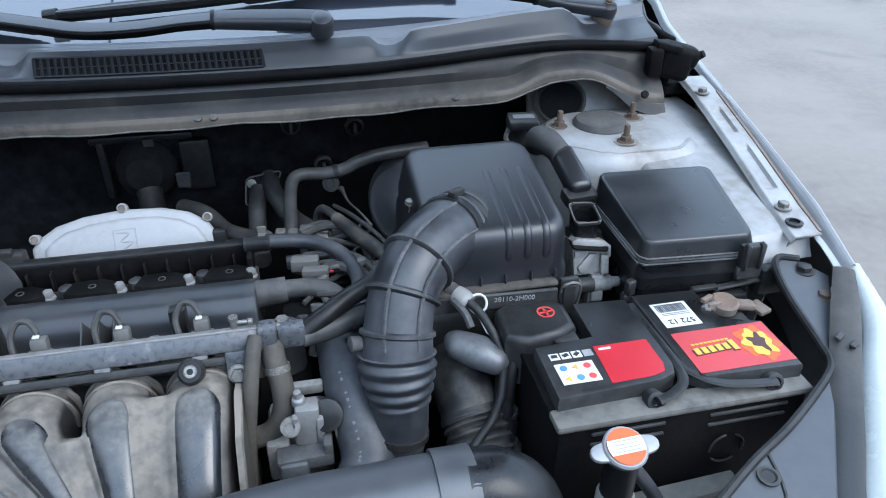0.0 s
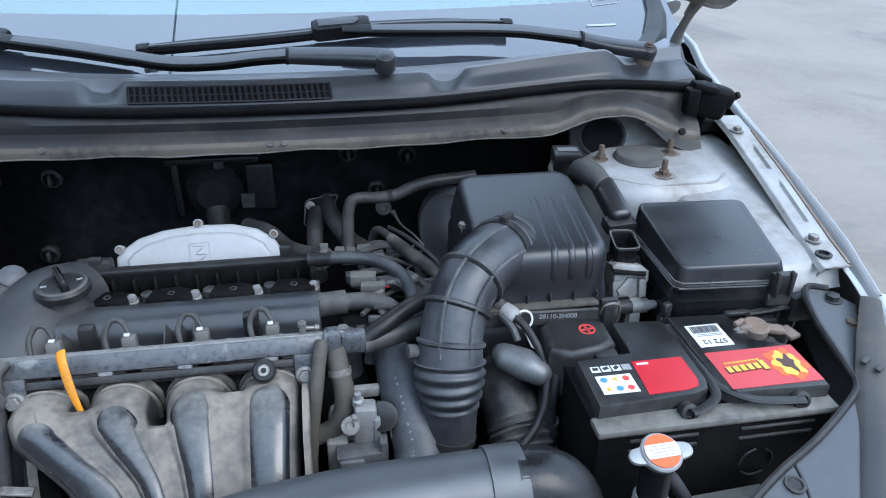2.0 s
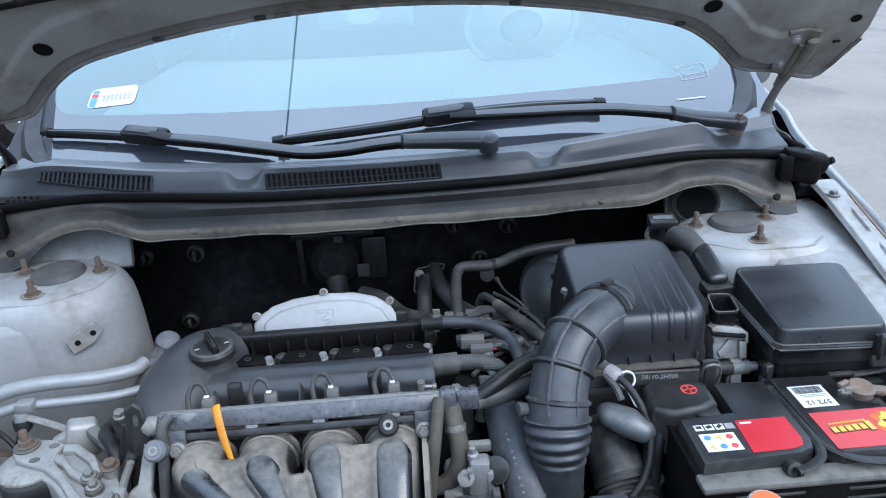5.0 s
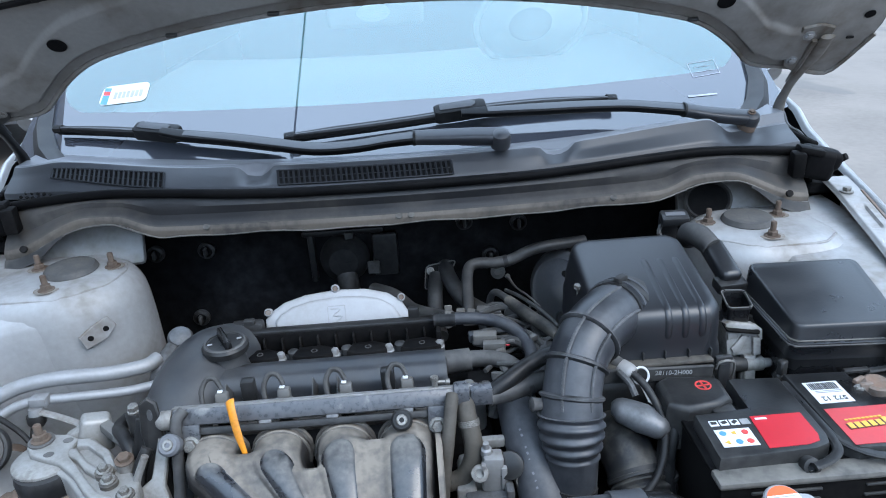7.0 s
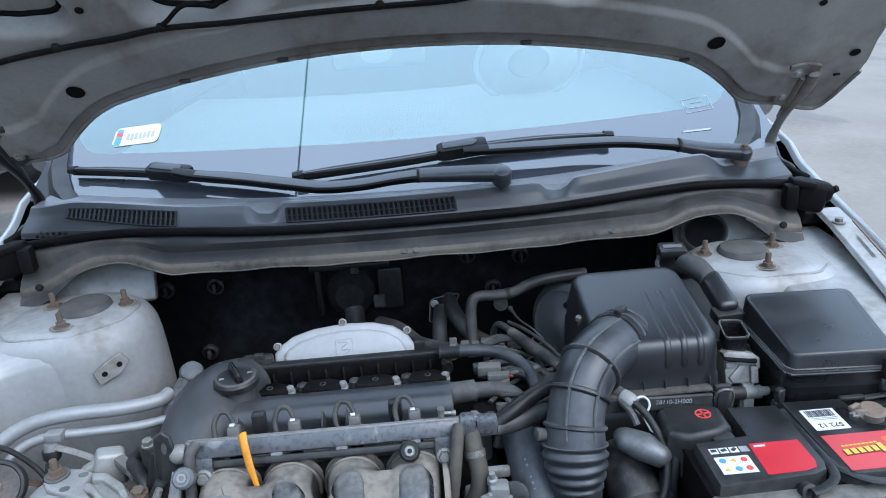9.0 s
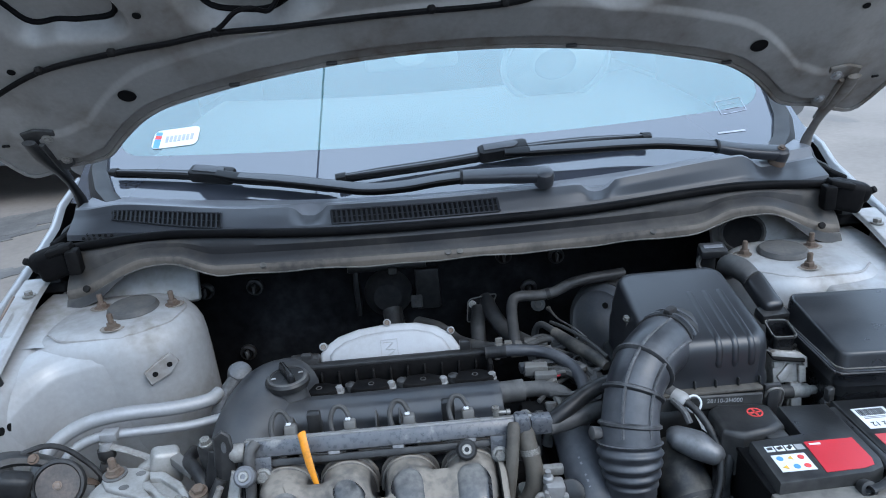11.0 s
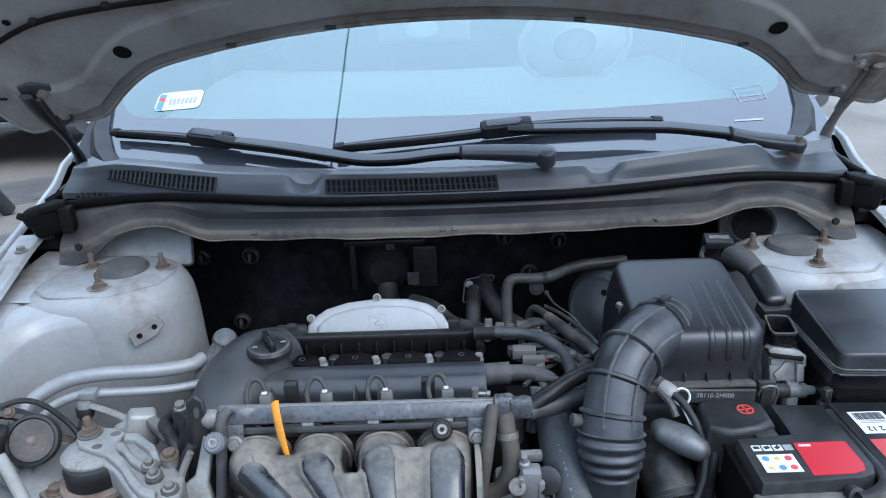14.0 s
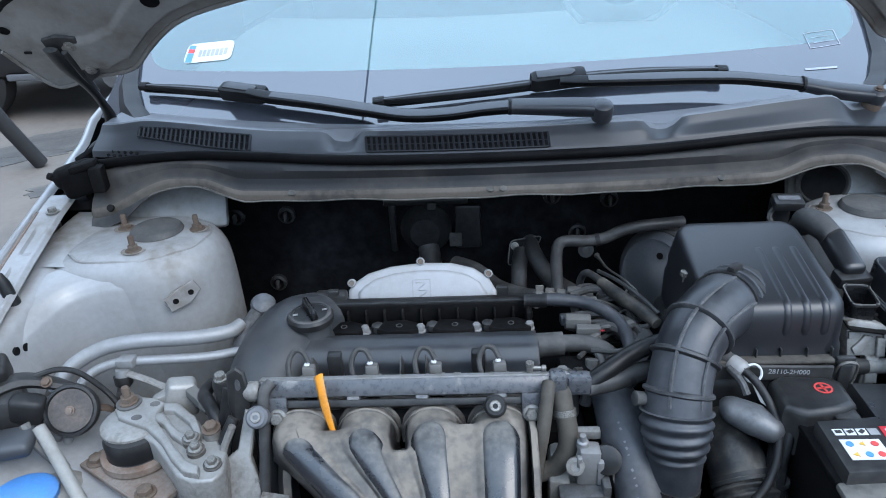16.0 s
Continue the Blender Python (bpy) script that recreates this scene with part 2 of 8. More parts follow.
M_WIRE = mat("wiring_sheath", (0.030, 0.029, 0.028), 0.5, 0, 0.25, 40, 300, 0.2, (0.10, 0.098, 0.095), 0.4, 20, 0.5, spec=0.25)
M_RED = mat("red_label", (0.43, 0.012, 0.022), 0.35, 0, 0.05, 20, 200, 0.02)
M_LABELRED = mat("red_orange_label", (0.42, 0.024, 0.028), 0.35, 0, 0.1, 20, 200, 0.02)
M_YELLOW = mat("yellow_print", (0.62, 0.36, 0.04), 0.4, 0, 0.1, 60, 300, 0.02)
M_PAPER = mat("white_paper", (0.55, 0.555, 0.56), 0.6, 0, 0.05, 30, 300, 0.03)
M_INK = mat("black_ink", (0.02, 0.02, 0.02), 0.5, 0, 0.1, 30, 300, 0.0)
M_BLUEINK = mat("blue_ink", (0.06, 0.22, 0.6), 0.5, 0, 0.1, 30, 300, 0.0)
M_ORANGE = mat("orange_label", (0.62, 0.085, 0.012), 0.45, 0, 0.08, 30, 300, 0.02)
M_DIP = mat("orange_plastic", (0.74, 0.26, 0.012), 0.4, 0, 0.12, 30, 300, 0.05, (0.25, 0.12, 0.03), 0.4, 40, 0.2)
M_BLUE = mat("blue_plastic", (0.05, 0.22, 0.55), 0.4, 0, 0.12, 30, 300, 0.05, (0.12, 0.12, 0.12), 0.25, 25)
M_TANK = mat("translucent_tank", (0.24, 0.234, 0.216), 0.5, 0, 0.15, 20, 260, 0.1, (0.1488, 0.1364, 0.1209), 0.45, 18)
M_PINK = mat("faded_red_print", (0.55, 0.05, 0.045), 0.6, 0, 0.2, 60, 300, 0.05)
M_GREYPRINT = mat("grey_print", (0.24, 0.24, 0.24), 0.6, 0, 0.2, 60, 300, 0.0)
M_DASH = mat("light_grey_dashboard", (0.15, 0.16, 0.162), 0.8, 0, 0.06, 4, 200, 0.05)
M_STRIP = mat("pale_cabin_trim", (0.34, 0.36, 0.36), 0.7, 0, 0.25, 9, 200, 0.05)
M_SEAT = mat("grey_cabin_cloth", (0.135, 0.142, 0.145), 0.9, 0, 0.1, 4, 200, 0.1)
M_TYRE = mat("tyre_rubber", (0.02, 0.02, 0.021), 0.8, 0, 0.2, 20, 200, 0.2)
M_LAMP = mat("clear_headlamp_cover", (0.37, 0.40, 0.395), 0.14, 0, 0.08, 6, 200, 0.02, (0.25, 0.25, 0.24), 0.3, 12, 0.2, coat=0.2)
M_DARKCAR = mat("dark_car_paint", (0.012, 0.0125, 0.014), 0.3, 0.0, 0.1, 4, 200, 0.02, coat=0.2)
M_STAINSHADE = mat("stained_shaded_concrete", (0.060, 0.056, 0.053), 0.75, 0, 0.3, 4, 40, 0.4, (0.13, 0.12, 0.11), 0.5, 5, 0.0)
M_POLE = mat("weathered_pole", (0.2, 0.19, 0.18), 0.85, 0, 0.2, 3, 60, 0.3)


def ground_material():
    m = mat("worn_concrete_yard", (0.146, 0.124, 0.106), 0.9, 0, 0.26, 1.3, 22, 0.5, (0.172, 0.148, 0.128), 0.8, 0.8, 0.0)
    n, l = m.node_tree.nodes, m.node_tree.links
    bs = n["Principled BSDF"]
    src = bs.inputs["Base Color"].links[0].from_socket
    geo = n.new("ShaderNodeNewGeometry")
    patch = n.new("ShaderNodeTexNoise")
    patch.inputs["Scale"].default_value, patch.inputs["Detail"].default_value = 0.55, 9.0
    patch.inputs["Distortion"].default_value = 1.2
    l.new(geo.outputs["Position"], patch.inputs["Vector"])
    r = n.new("ShaderNodeMapRange")
    r.inputs["From Min"].default_value, r.inputs["From Max"].default_value = 0.60, 0.64
    l.new(patch.outputs[0], r.inputs["Value"])
    damp = n.new("ShaderNodeMath")
    damp.operation = "MULTIPLY"
    damp.inputs[1].default_value = 0.45
    l.new(r.outputs[0], damp.inputs[0])
    mx = n.new("ShaderNodeMix")
    mx.data_type = "RGBA"
    l.new(damp.outputs[0], mx.inputs["Factor"])
    l.new(src, mx.inputs["A"])
    mx.inputs["B"].default_value = (0.075, 0.072, 0.07, 1)
    l.new(mx.outputs["Result"], bs.inputs["Base Color"])
    return m


def glass_material(name, clear, film, haze, ior):
    """Glass with a thin film of dust and painted sky haze: it lets light through, scatters a little of it and mirrors
    by its Fresnel gloss.
    """
    m = bpy.data.materials.new(name)
    m.use_nodes = True
    n, l = m.node_tree.nodes, m.node_tree.links
    n.remove(n["Principled BSDF"])
    tr, di, gl, fr = (n.new(k) for k in ("ShaderNodeBsdfTransparent", "ShaderNodeBsdfDiffuse", "ShaderNodeBsdfGlossy", "ShaderNodeFresnel"))
    tr.inputs["Color"].default_value, di.inputs["Color"].default_value = (*clear, 1), (*film, 1)
    gl.inputs["Roughness"].default_value, fr.inputs["IOR"].default_value = 0.01, ior
    a, b = n.new("ShaderNodeMixShader"), n.new("ShaderNodeMixShader")
    a.inputs[0].default_value = haze
    l.new(tr.outputs[0], a.inputs[1])
    l.new(di.outputs[0], a.inputs[2])
    l.new(fr.outputs[0], b.inputs[0])
    l.new(a.outputs[0], b.inputs[1])
    l.new(gl.outputs[0], b.inputs[2])
    l.new(b.outputs[0], n["Material Output"].inputs["Surface"])
    return m


M_GROUND = ground_material()
# The film colours hold reflected sky and cabin light as well as dust.
M_GLASS = glass_material("hazed_windscreen_glass", (0.70, 0.88, 0.88), (0.225, 0.47, 0.50), 0.20, 2.0)
M_FRIT = glass_material("black_printed_glass_edge", (0.0, 0.0, 0.0), (0.042, 0.046, 0.057), 1.0, 2.0)

# ---- mesh helpers ----
BASE = {}


def thing(name, base, label, category, group="", kind=""):
    ob = new(name)
    ob.location = base
    ob.empty_display_size = 0.02
    BASE[ob.name] = V(base)
    return tagged(ob, label, category, group, kind)


def part(name, bm, material, parent=None, label="", angle=38, smooth=True):
    """Link a bmesh, given in world metres, as one mesh object under a thing or a part."""
    base = BASE[parent.name] if parent else V((0, 0, 0))
    bmesh.ops.recalc_face_normals(bm, faces=bm.faces)
    me = bpy.data.meshes.new(name)
    bm.to_mesh(me)
    bm.free()
    if base.length:
        me.transform(Matrix.Translation(-base))
    me.materials.append(material)
    if smooth:
        for p in me.polygons:
            p.use_smooth = True
        me.set_sharp_from_angle(angle=radians(angle))
    ob = new(name, me)
    if parent:
        ob.parent = parent
    BASE[ob.name] = base
    return tagged(ob, label)


def single(name, bm, material, label, category, kind="", group="", angle=38):
    """A thing of one mesh, or a piece of the setting."""
    ob = part(name, bm, material, None, "", angle)
    return tagged(ob, label, category, group, kind)


def join(*bms):
    out = bms[0]
    for b in bms[1:]:
        me = bpy.data.meshes.new("tmp")
        b.to_mesh(me)
        out.from_mesh(me)
        bpy.data.meshes.remove(me)
        b.free()
    return out


def rbox(c, s, bev=0.004, seg=2, top=(1, 1), shift=(0, 0), rot=(0, 0, 0), bot=None):
    """A box with rounded edges, tapered to the top by the factors top."""
    bm = bmesh.new()
    bmesh.ops.create_cube(bm, size=1)
    for v in bm.verts:
        k = top if v.co.z > 0 else (bot or (1, 1))
        h = shift if v.co.z > 0 else (0, 0)
        v.co = V((v.co.x * s[0] * k[0] + h[0], v.co.y * s[1] * k[1] + h[1], v.co.z * s[2]))
    if bev:
        bmesh.ops.bevel(bm, geom=list(bm.edges), offset=min(bev, 0.45 * min(s)), segments=seg, profile=0.5, affect="EDGES")
    bmesh.ops.transform(bm, matrix=pose(*c, *rot), verts=bm.verts)
    return bm


def prism(pts, z0, z1, bev=0.003, seg=2, m=None):
    """A polygon of the plan raised from z0 to z1, with rounded rims; m places it."""
    bm = bmesh.new()
    lo = [bm.verts.new((x, y, z0)) for x, y in pts]
    f = bm.faces.new(lo)
    ext = bmesh.ops.extrude_face_region(bm, geom=[f])
    bmesh.ops.translate(bm, vec=(0, 0, z1 - z0), verts=[e for e in ext["geom"] if isinstance(e, bmesh.types.BMVert)])
    if bev:
        ed = [e for e in bm.edges if abs(e.verts[0].co.z - e.verts[1].co.z) < 1e-6 and abs(e.verts[0].co.z - z1) < 1e-6]
        bmesh.ops.bevel(bm, geom=ed, offset=bev, segments=seg, profile=0.5, affect="EDGES")
    if m:
        bmesh.ops.transform(bm, matrix=m, verts=bm.verts)
    return bm


def round_quad(corners, r, n=5):
    """A ring round four corners, each rounded off over the length r."""
    out = []
    c = [V(p) for p in corners]
    for i in range(4):
        p, a, b = c[i], c[i - 1], c[(i + 1) % 4]
        p0, p1 = p + (a - p).normalized() * r, p + (b - p).normalized() * r
        for k in range(n + 1):
            t = k / n
            out.append(p0 * (1 - t) ** 2 + p * 2 * t * (1 - t) + p1 * t * t)
    return out


def loft(rings, top=True, foot=True):
    """A skin over rings of equally many points, closed at its ends where asked."""
    bm = bmesh.new()
    vs = [[bm.verts.new(p) for p in ring] for ring in rings]
    n = len(rings[0])
    for a, b in zip(vs, vs[1:]):
        for j in range(n):
            bm.faces.new((a[j], a[(j + 1) % n], b[(j + 1) % n], b[j]))
    if top:
        bm.faces.new(vs[-1])
    if foot:
        bm.faces.new(vs[0][::-1])
    bmesh.ops.recalc_face_normals(bm, faces=bm.faces)
    return bm


def rrect(x0, x1, y0, y1, r, n=4):
    """Corner points of a rounded rectangle."""
    out = []
    for cx, cy, a in ((x1 - r, y0 + r, -90), (x1 - r, y1 - r, 0), (x0 + r, y1 - r, 90), (x0 + r, y0 + r, 180)):
        for i in range(n + 1):
            b = radians(a + 90 * i / n)
            out.append((cx + r * math.cos(b), cy + r * math.sin(b)))
    return out


def curve_pts(pts, res=6):
    """Points of a smooth line through pts."""
    pts = [V(p) for p in pts]
    if len(pts) == 2:
        return [pts[0].lerp(pts[1], i / res) for i in range(res + 1)]
    q = [2 * pts[0] - pts[1]] + pts + [2 * pts[-1] - pts[-2]]
    out = []
    for i in range(1, len(q) - 2):
        a, b, c, d = q[i - 1:i + 3]
        for k in range(res):
            t = k / res
            out.append(0.5 * (2 * b + (c - a) * t + (2 * a - 5 * b + 4 * c - d) * t * t + (3 * b - a - 3 * c + d) * t ** 3))
    out.append(pts[-1])
    return out


def soft(c, k):
    return c if k == 1 else math.copysign(abs(c) ** k, c)


def tube(pts, r, n=12, res=6, flat=1.0, ripple=None, upv=(0, 0, 1), square=1.0):
    """A round (or flattened) hose along a smooth line; r: one radius or one for each point; ripple(s) scales it along the way."""
    line = curve_pts(pts, res)
    rs = [r] * len(pts) if not isinstance(r, (list, tuple)) else list(r)
    bm = bmesh.new()
    rings = []
    side = None
    total = len(line) - 1
    for i, p in enumerate(line):
        d = (line[min(i + 1, total)] - line[max(i - 1, 0)]).normalized()
        if side is None:
            side = d.cross(V(upv))
            if side.length < 0.1:
                side = d.cross(V((0, 1, 0)))
        side = (side - d * side.dot(d)).normalized()
        up = side.cross(d)
        f = i / total * (len(pts) - 1)
        k = min(int(f), len(pts) - 2)
        rad = rs[k] + (rs[k + 1] - rs[k]) * (f - k)
        if ripple:
            rad *= ripple(i / total)
        rings.append([bm.verts.new(p + rad * (soft(math.cos(a), square) * side + flat * soft(math.sin(a), square) * up)) for a in (2 * math.pi * j / n for j in range(n))])
    for a, b in zip(rings, rings[1:]):
        for j in range(n):
            bm.faces.new((a[j], a[(j + 1) % n], b[(j + 1) % n], b[j]))
    bm.faces.new(rings[0][::-1])
    bm.faces.new(rings[-1])
    return bm


def axis_m(c, d):
    """A pose whose z axis points along d."""
    return Matrix.Translation(c) @ V(d).normalized().to_track_quat("Z", "Y").to_matrix().to_4x4()


def lathe(profile, c=(0, 0, 0), d=(0, 0, 1), n=20, sx=1.0, sy=1.0):
    """A turned body: profile of (radius, height) along d from c."""
    bm = bmesh.new()
    rings = []
    for r, h in profile:
        rings.append([bm.verts.new((max(r, 1e-5) * math.cos(2 * math.pi * j / n) * sx, max(r, 1e-5) * math.sin(2 * math.pi * j / n) * sy, h)) for j in range(n)])
    for a, b in zip(rings, rings[1:]):
        for j in range(n):
            bm.faces.new((a[j], a[(j + 1) % n], b[(j + 1) % n], b[j]))
    bm.faces.new(rings[0][::-1])
    bm.faces.new(rings[-1])
    bmesh.ops.remove_doubles(bm, verts=bm.verts, dist=2e-5)
    bmesh.ops.transform(bm, matrix=axis_m(c, d), verts=bm.verts)
    return bm


def sheet(fn, nu, nv, th=0.0):
    """A surface fn(u, v), u and v from 0 to 1, given a thickness."""
    bm = bmesh.new()
    g = [[bm.verts.new(fn(i / nu, j / nv)) for j in range(nv + 1)] for i in range(nu + 1)]
    for i in range(nu):
        for j in range(nv):
            bm.faces.new((g[i][j], g[i + 1][j], g[i + 1][j + 1], g[i][j + 1]))
    bm.normal_update()
    face = V((0, -0.6, 0.8))
    if sum((f.normal * f.calc_area() for f in bm.faces), V((0, 0, 0))).dot(face) < 0:
        for f in bm.faces:
            f.normal_flip()
        bm.normal_update()
    if th:
        bmesh.ops.solidify(bm, geom=list(bm.faces), thickness=th)
    return bm


def bolt(c, d=(0, 0, 1), r=0.007, h=0.008, washer=1.5, stud=0.0):
    """A hexagon head on a washer, with a stud end where stud is given."""
    c, d = V(c), V(d).normalized()
    bm = lathe([(r * washer, 0), (r * washer, h * 0.22), (r * 1.05, h * 0.3)], c, d, 14)
    hexa = lathe([(r, h * 0.25), (r, h * 0.9), (r * 0.85, h)], c, d, 6)
    bm = join(bm, hexa)
    if stud:
        bm = join(bm, lathe([(r * 0.55, h * 0.8), (r * 0.55, h + stud * 0.9), (r * 0.45, h + stud)], c, d, 10))
    return bm


def words(body, size, m, depth=0.0004):
    """Raised lettering in the built-in font."""
    cu = bpy.data.curves.new("words", "FONT")
    cu.body, cu.size, cu.extrude, cu.align_x, cu.align_y = body, size, depth, "CENTER", "CENTER"
    ob = bpy.data.objects.new("words", cu)
    me = bpy.data.meshes.new_from_object(ob)
    bm = bmesh.new()
    bm.from_mesh(me)
    bmesh.ops.transform(bm, matrix=m, verts=bm.verts)
    bpy.data.objects.remove(ob)
    bpy.data.curves.remove(cu)
    bpy.data.meshes.remove(me)
    return bm


def plate(pts3, th=0.0008):
    """A thin flat sheet through its corners, for labels."""
    bm = bmesh.new()
    bm.faces.new([bm.verts.new(p) for p in pts3])
    bm.normal_update()
    bmesh.ops.solidify(bm, geom=list(bm.faces), thickness=th)
    return bm


def smooth01(a, b, x):
    t = max(0.0, min(1.0, (x - a) / (b - a)))
    return t * t * (3 - 2 * t)

# ---- ground, sky line and what stands round the car ----
def ground_fn(u, v):
    return V(((u - 0.5) * 1200, (v - 0.5) * 1200, 0))


single("ground", sheet(ground_fn, 8, 8), M_GROUND, "pale worn concrete yard with dusty stains", "ground", "structure")

# plain unseen walls added to dim the low sky, near on the left
for wx, wy, sx, sy in ((0, 42, 90, 0.4), (0, -42, 90, 0.4), (45, 0, 0.4, 84), (-7.0, 0, 0.4, 84)):
    single("sky_stop_wall", rbox((wx, wy, 3.4), (sx, sy, 6.8), 0.05, 1), M_POLE, "plain unseen grey wall that cuts the low sky", "wall", "structure")

# ---- car body: painted shell of the engine bay ----
car = thing("car", (0, 0.6, 0), "silver-white hatchback with its bonnet raised, standing on the yard", "car")


def tower_bm(sx):
    """Strut tower with its shoulder out to the fender rail."""
    bm = bmesh.new()
    rings = []
    n = 48
    for f, z in ((0.0, 0.888), (0.45, 0.888), (0.64, 0.8865), (0.72, 0.884), (0.75, 0.8815), (0.78, 0.880), (0.86, 0.874), (0.93, 0.863), (0.98, 0.848), (1.005, 0.825), (1.02, 0.79), (1.035, 0.70), (1.06, 0.58), (1.1, 0.45)):
        ring = []
        for j in range(n):
            a = 2 * math.pi * j / n
            c, s = math.cos(a), math.sin(a)
            if c > 0:
                x, y = 0.172 * c ** 0.42, 0.108 * math.copysign(abs(s) ** 0.62, s)
            else:
                x, y = 0.118 * c, 0.108 * s
            drop = 0.012 * max(0, c) * f ** 2 * (1 if z > 0.85 else 0)
            ring.append(bm.verts.new((sx * (0.572 + x * f), 0.062 + y * f, z - drop)))
        rings.append(ring)
    for a, b in zip(rings, rings[1:]):
        for j in range(n):
            bm.faces.new((a[j], a[(j + 1) % n], b[(j + 1) % n], b[j]))
    bmesh.ops.remove_doubles(bm, verts=bm.verts, dist=1e-5)
    return bm


def apron_bm(sx):
    """Inner wing wall below the fender rail."""
    ledge = ((0.752, 0.0), (0.708, -0.002), (0.697, -0.010), (0.690, -0.03), (0.682, -0.085), (0.660, -0.132), (0.560, -0.162), (0.450, -0.185))
    prof = ((0.752, 0.0), (0.708, -0.002), (0.697, -0.010), (0.692, -0.03), (0.680, -0.12), (0.668, -0.25), (0.662, -0.37), (0.655, -0.5))

    def fn(u, v):
        y = (-0.33 if sx < 0 else -0.235) + (0.50 if sx < 0 else 0.405) * u
        z0 = 0.836 + 0.05 * smooth01(-0.35, 0.15, y)
        k = v * (len(prof) - 1)
        i = min(int(k), len(prof) - 2)
        x, dz = (prof[i][q] + (prof[i + 1][q] - prof[i][q]) * (k - i) for q in (0, 1))
        if sx < 0:
            w = smooth01(-0.09, -0.15, y)
            x, dz = (p + w * (ledge[i][q] + (ledge[i + 1][q] - ledge[i][q]) * (k - i) - p) for q, p in ((0, x), (1, dz)))
        return V((sx * x, y, z0 + dz))
    return sheet(fn, 24, 18, 0.002)


def lerp_table(t, tab):
    for (a, *p), (b, *q) in zip(tab, tab[1:]):
        if t <= b:
            k = max(0, (t - a) / (b - a))
            return [m + (o - m) * k for m, o in zip(p, q)]
    return list(tab[-1][1:])


FEND = ((-0.31, 0.680, 0.838, 0.738, 0.838), (-0.186, 0.700, 0.856, 0.769, 0.860), (-0.04, 0.718, 0.888, 0.785, 0.888), (0.094, 0.733, 0.915, 0.795, 0.916),
        (0.25, 0.752, 0.935, 0.803, 0.951), (0.34, 0.762, 0.955, 0.812, 0.968), (0.42, 0.775, 0.975, 0.829, 0.990), (0.60, 0.80, 0.99, 0.862, 1.005))


def fender_fn(sx):
    def fn(u, v):
        y = -0.300 + 0.90 * u
        xi, zi, xl, zl = lerp_table(y, FEND)
        g = smooth01(0.13, 0.17, y)
        tip = (xl - xi - 0.062) * smooth01(-0.225, -0.295, y)
        prof = ((xi + 0.038 + tip + (xl - xi - 0.050) * g, zi - 0.006 - 0.09 * g), (xi + 0.048 + tip * 0.8 + (xl - xi - 0.058) * g, zi - 0.007 - 0.04 * g), (xl - 0.014, zl - 0.014), (xl - 0.006, zl - 0.002), (xl - 0.002, zl), (xl + 0.003, zl - 0.003),
                (xl + 0.007, zl - 0.03), (xl + 0.03, zl - 0.10), (xl + 0.06, 0.66), (xl + 0.06, 0.45))
        k = v * (len(prof) - 1)
        i = min(int(k), len(prof) - 2)
        x, z = (prof[i][q] + (prof[i + 1][q] - prof[i][q]) * (k - i) for q in (0, 1))
        return V((sx * x, y, z))
    return fn


def rail_fn(sx):
    """Bolted inner flange of the fender with two pressed slots."""
    def fn(u, v):
        y = -0.245 + 0.40 * u
        xi, zi, xl, zl = lerp_table(y, FEND)
        w = v * 0.044
        press = 0.0045 * smooth01(0.010, 0.013, w) * smooth01(0.031, 0.028, w)
        on = max(smooth01(-0.15, -0.14, y) * smooth01(-0.045, -0.055, y), smooth01(-0.02, -0.01, y) * smooth01(0.055, 0.045, y))
        lip = -0.006 * smooth01(0.006, 0.0, w)
        return V((sx * (xi + w), y, zi + 0.002 - press * on + lip))
    return fn


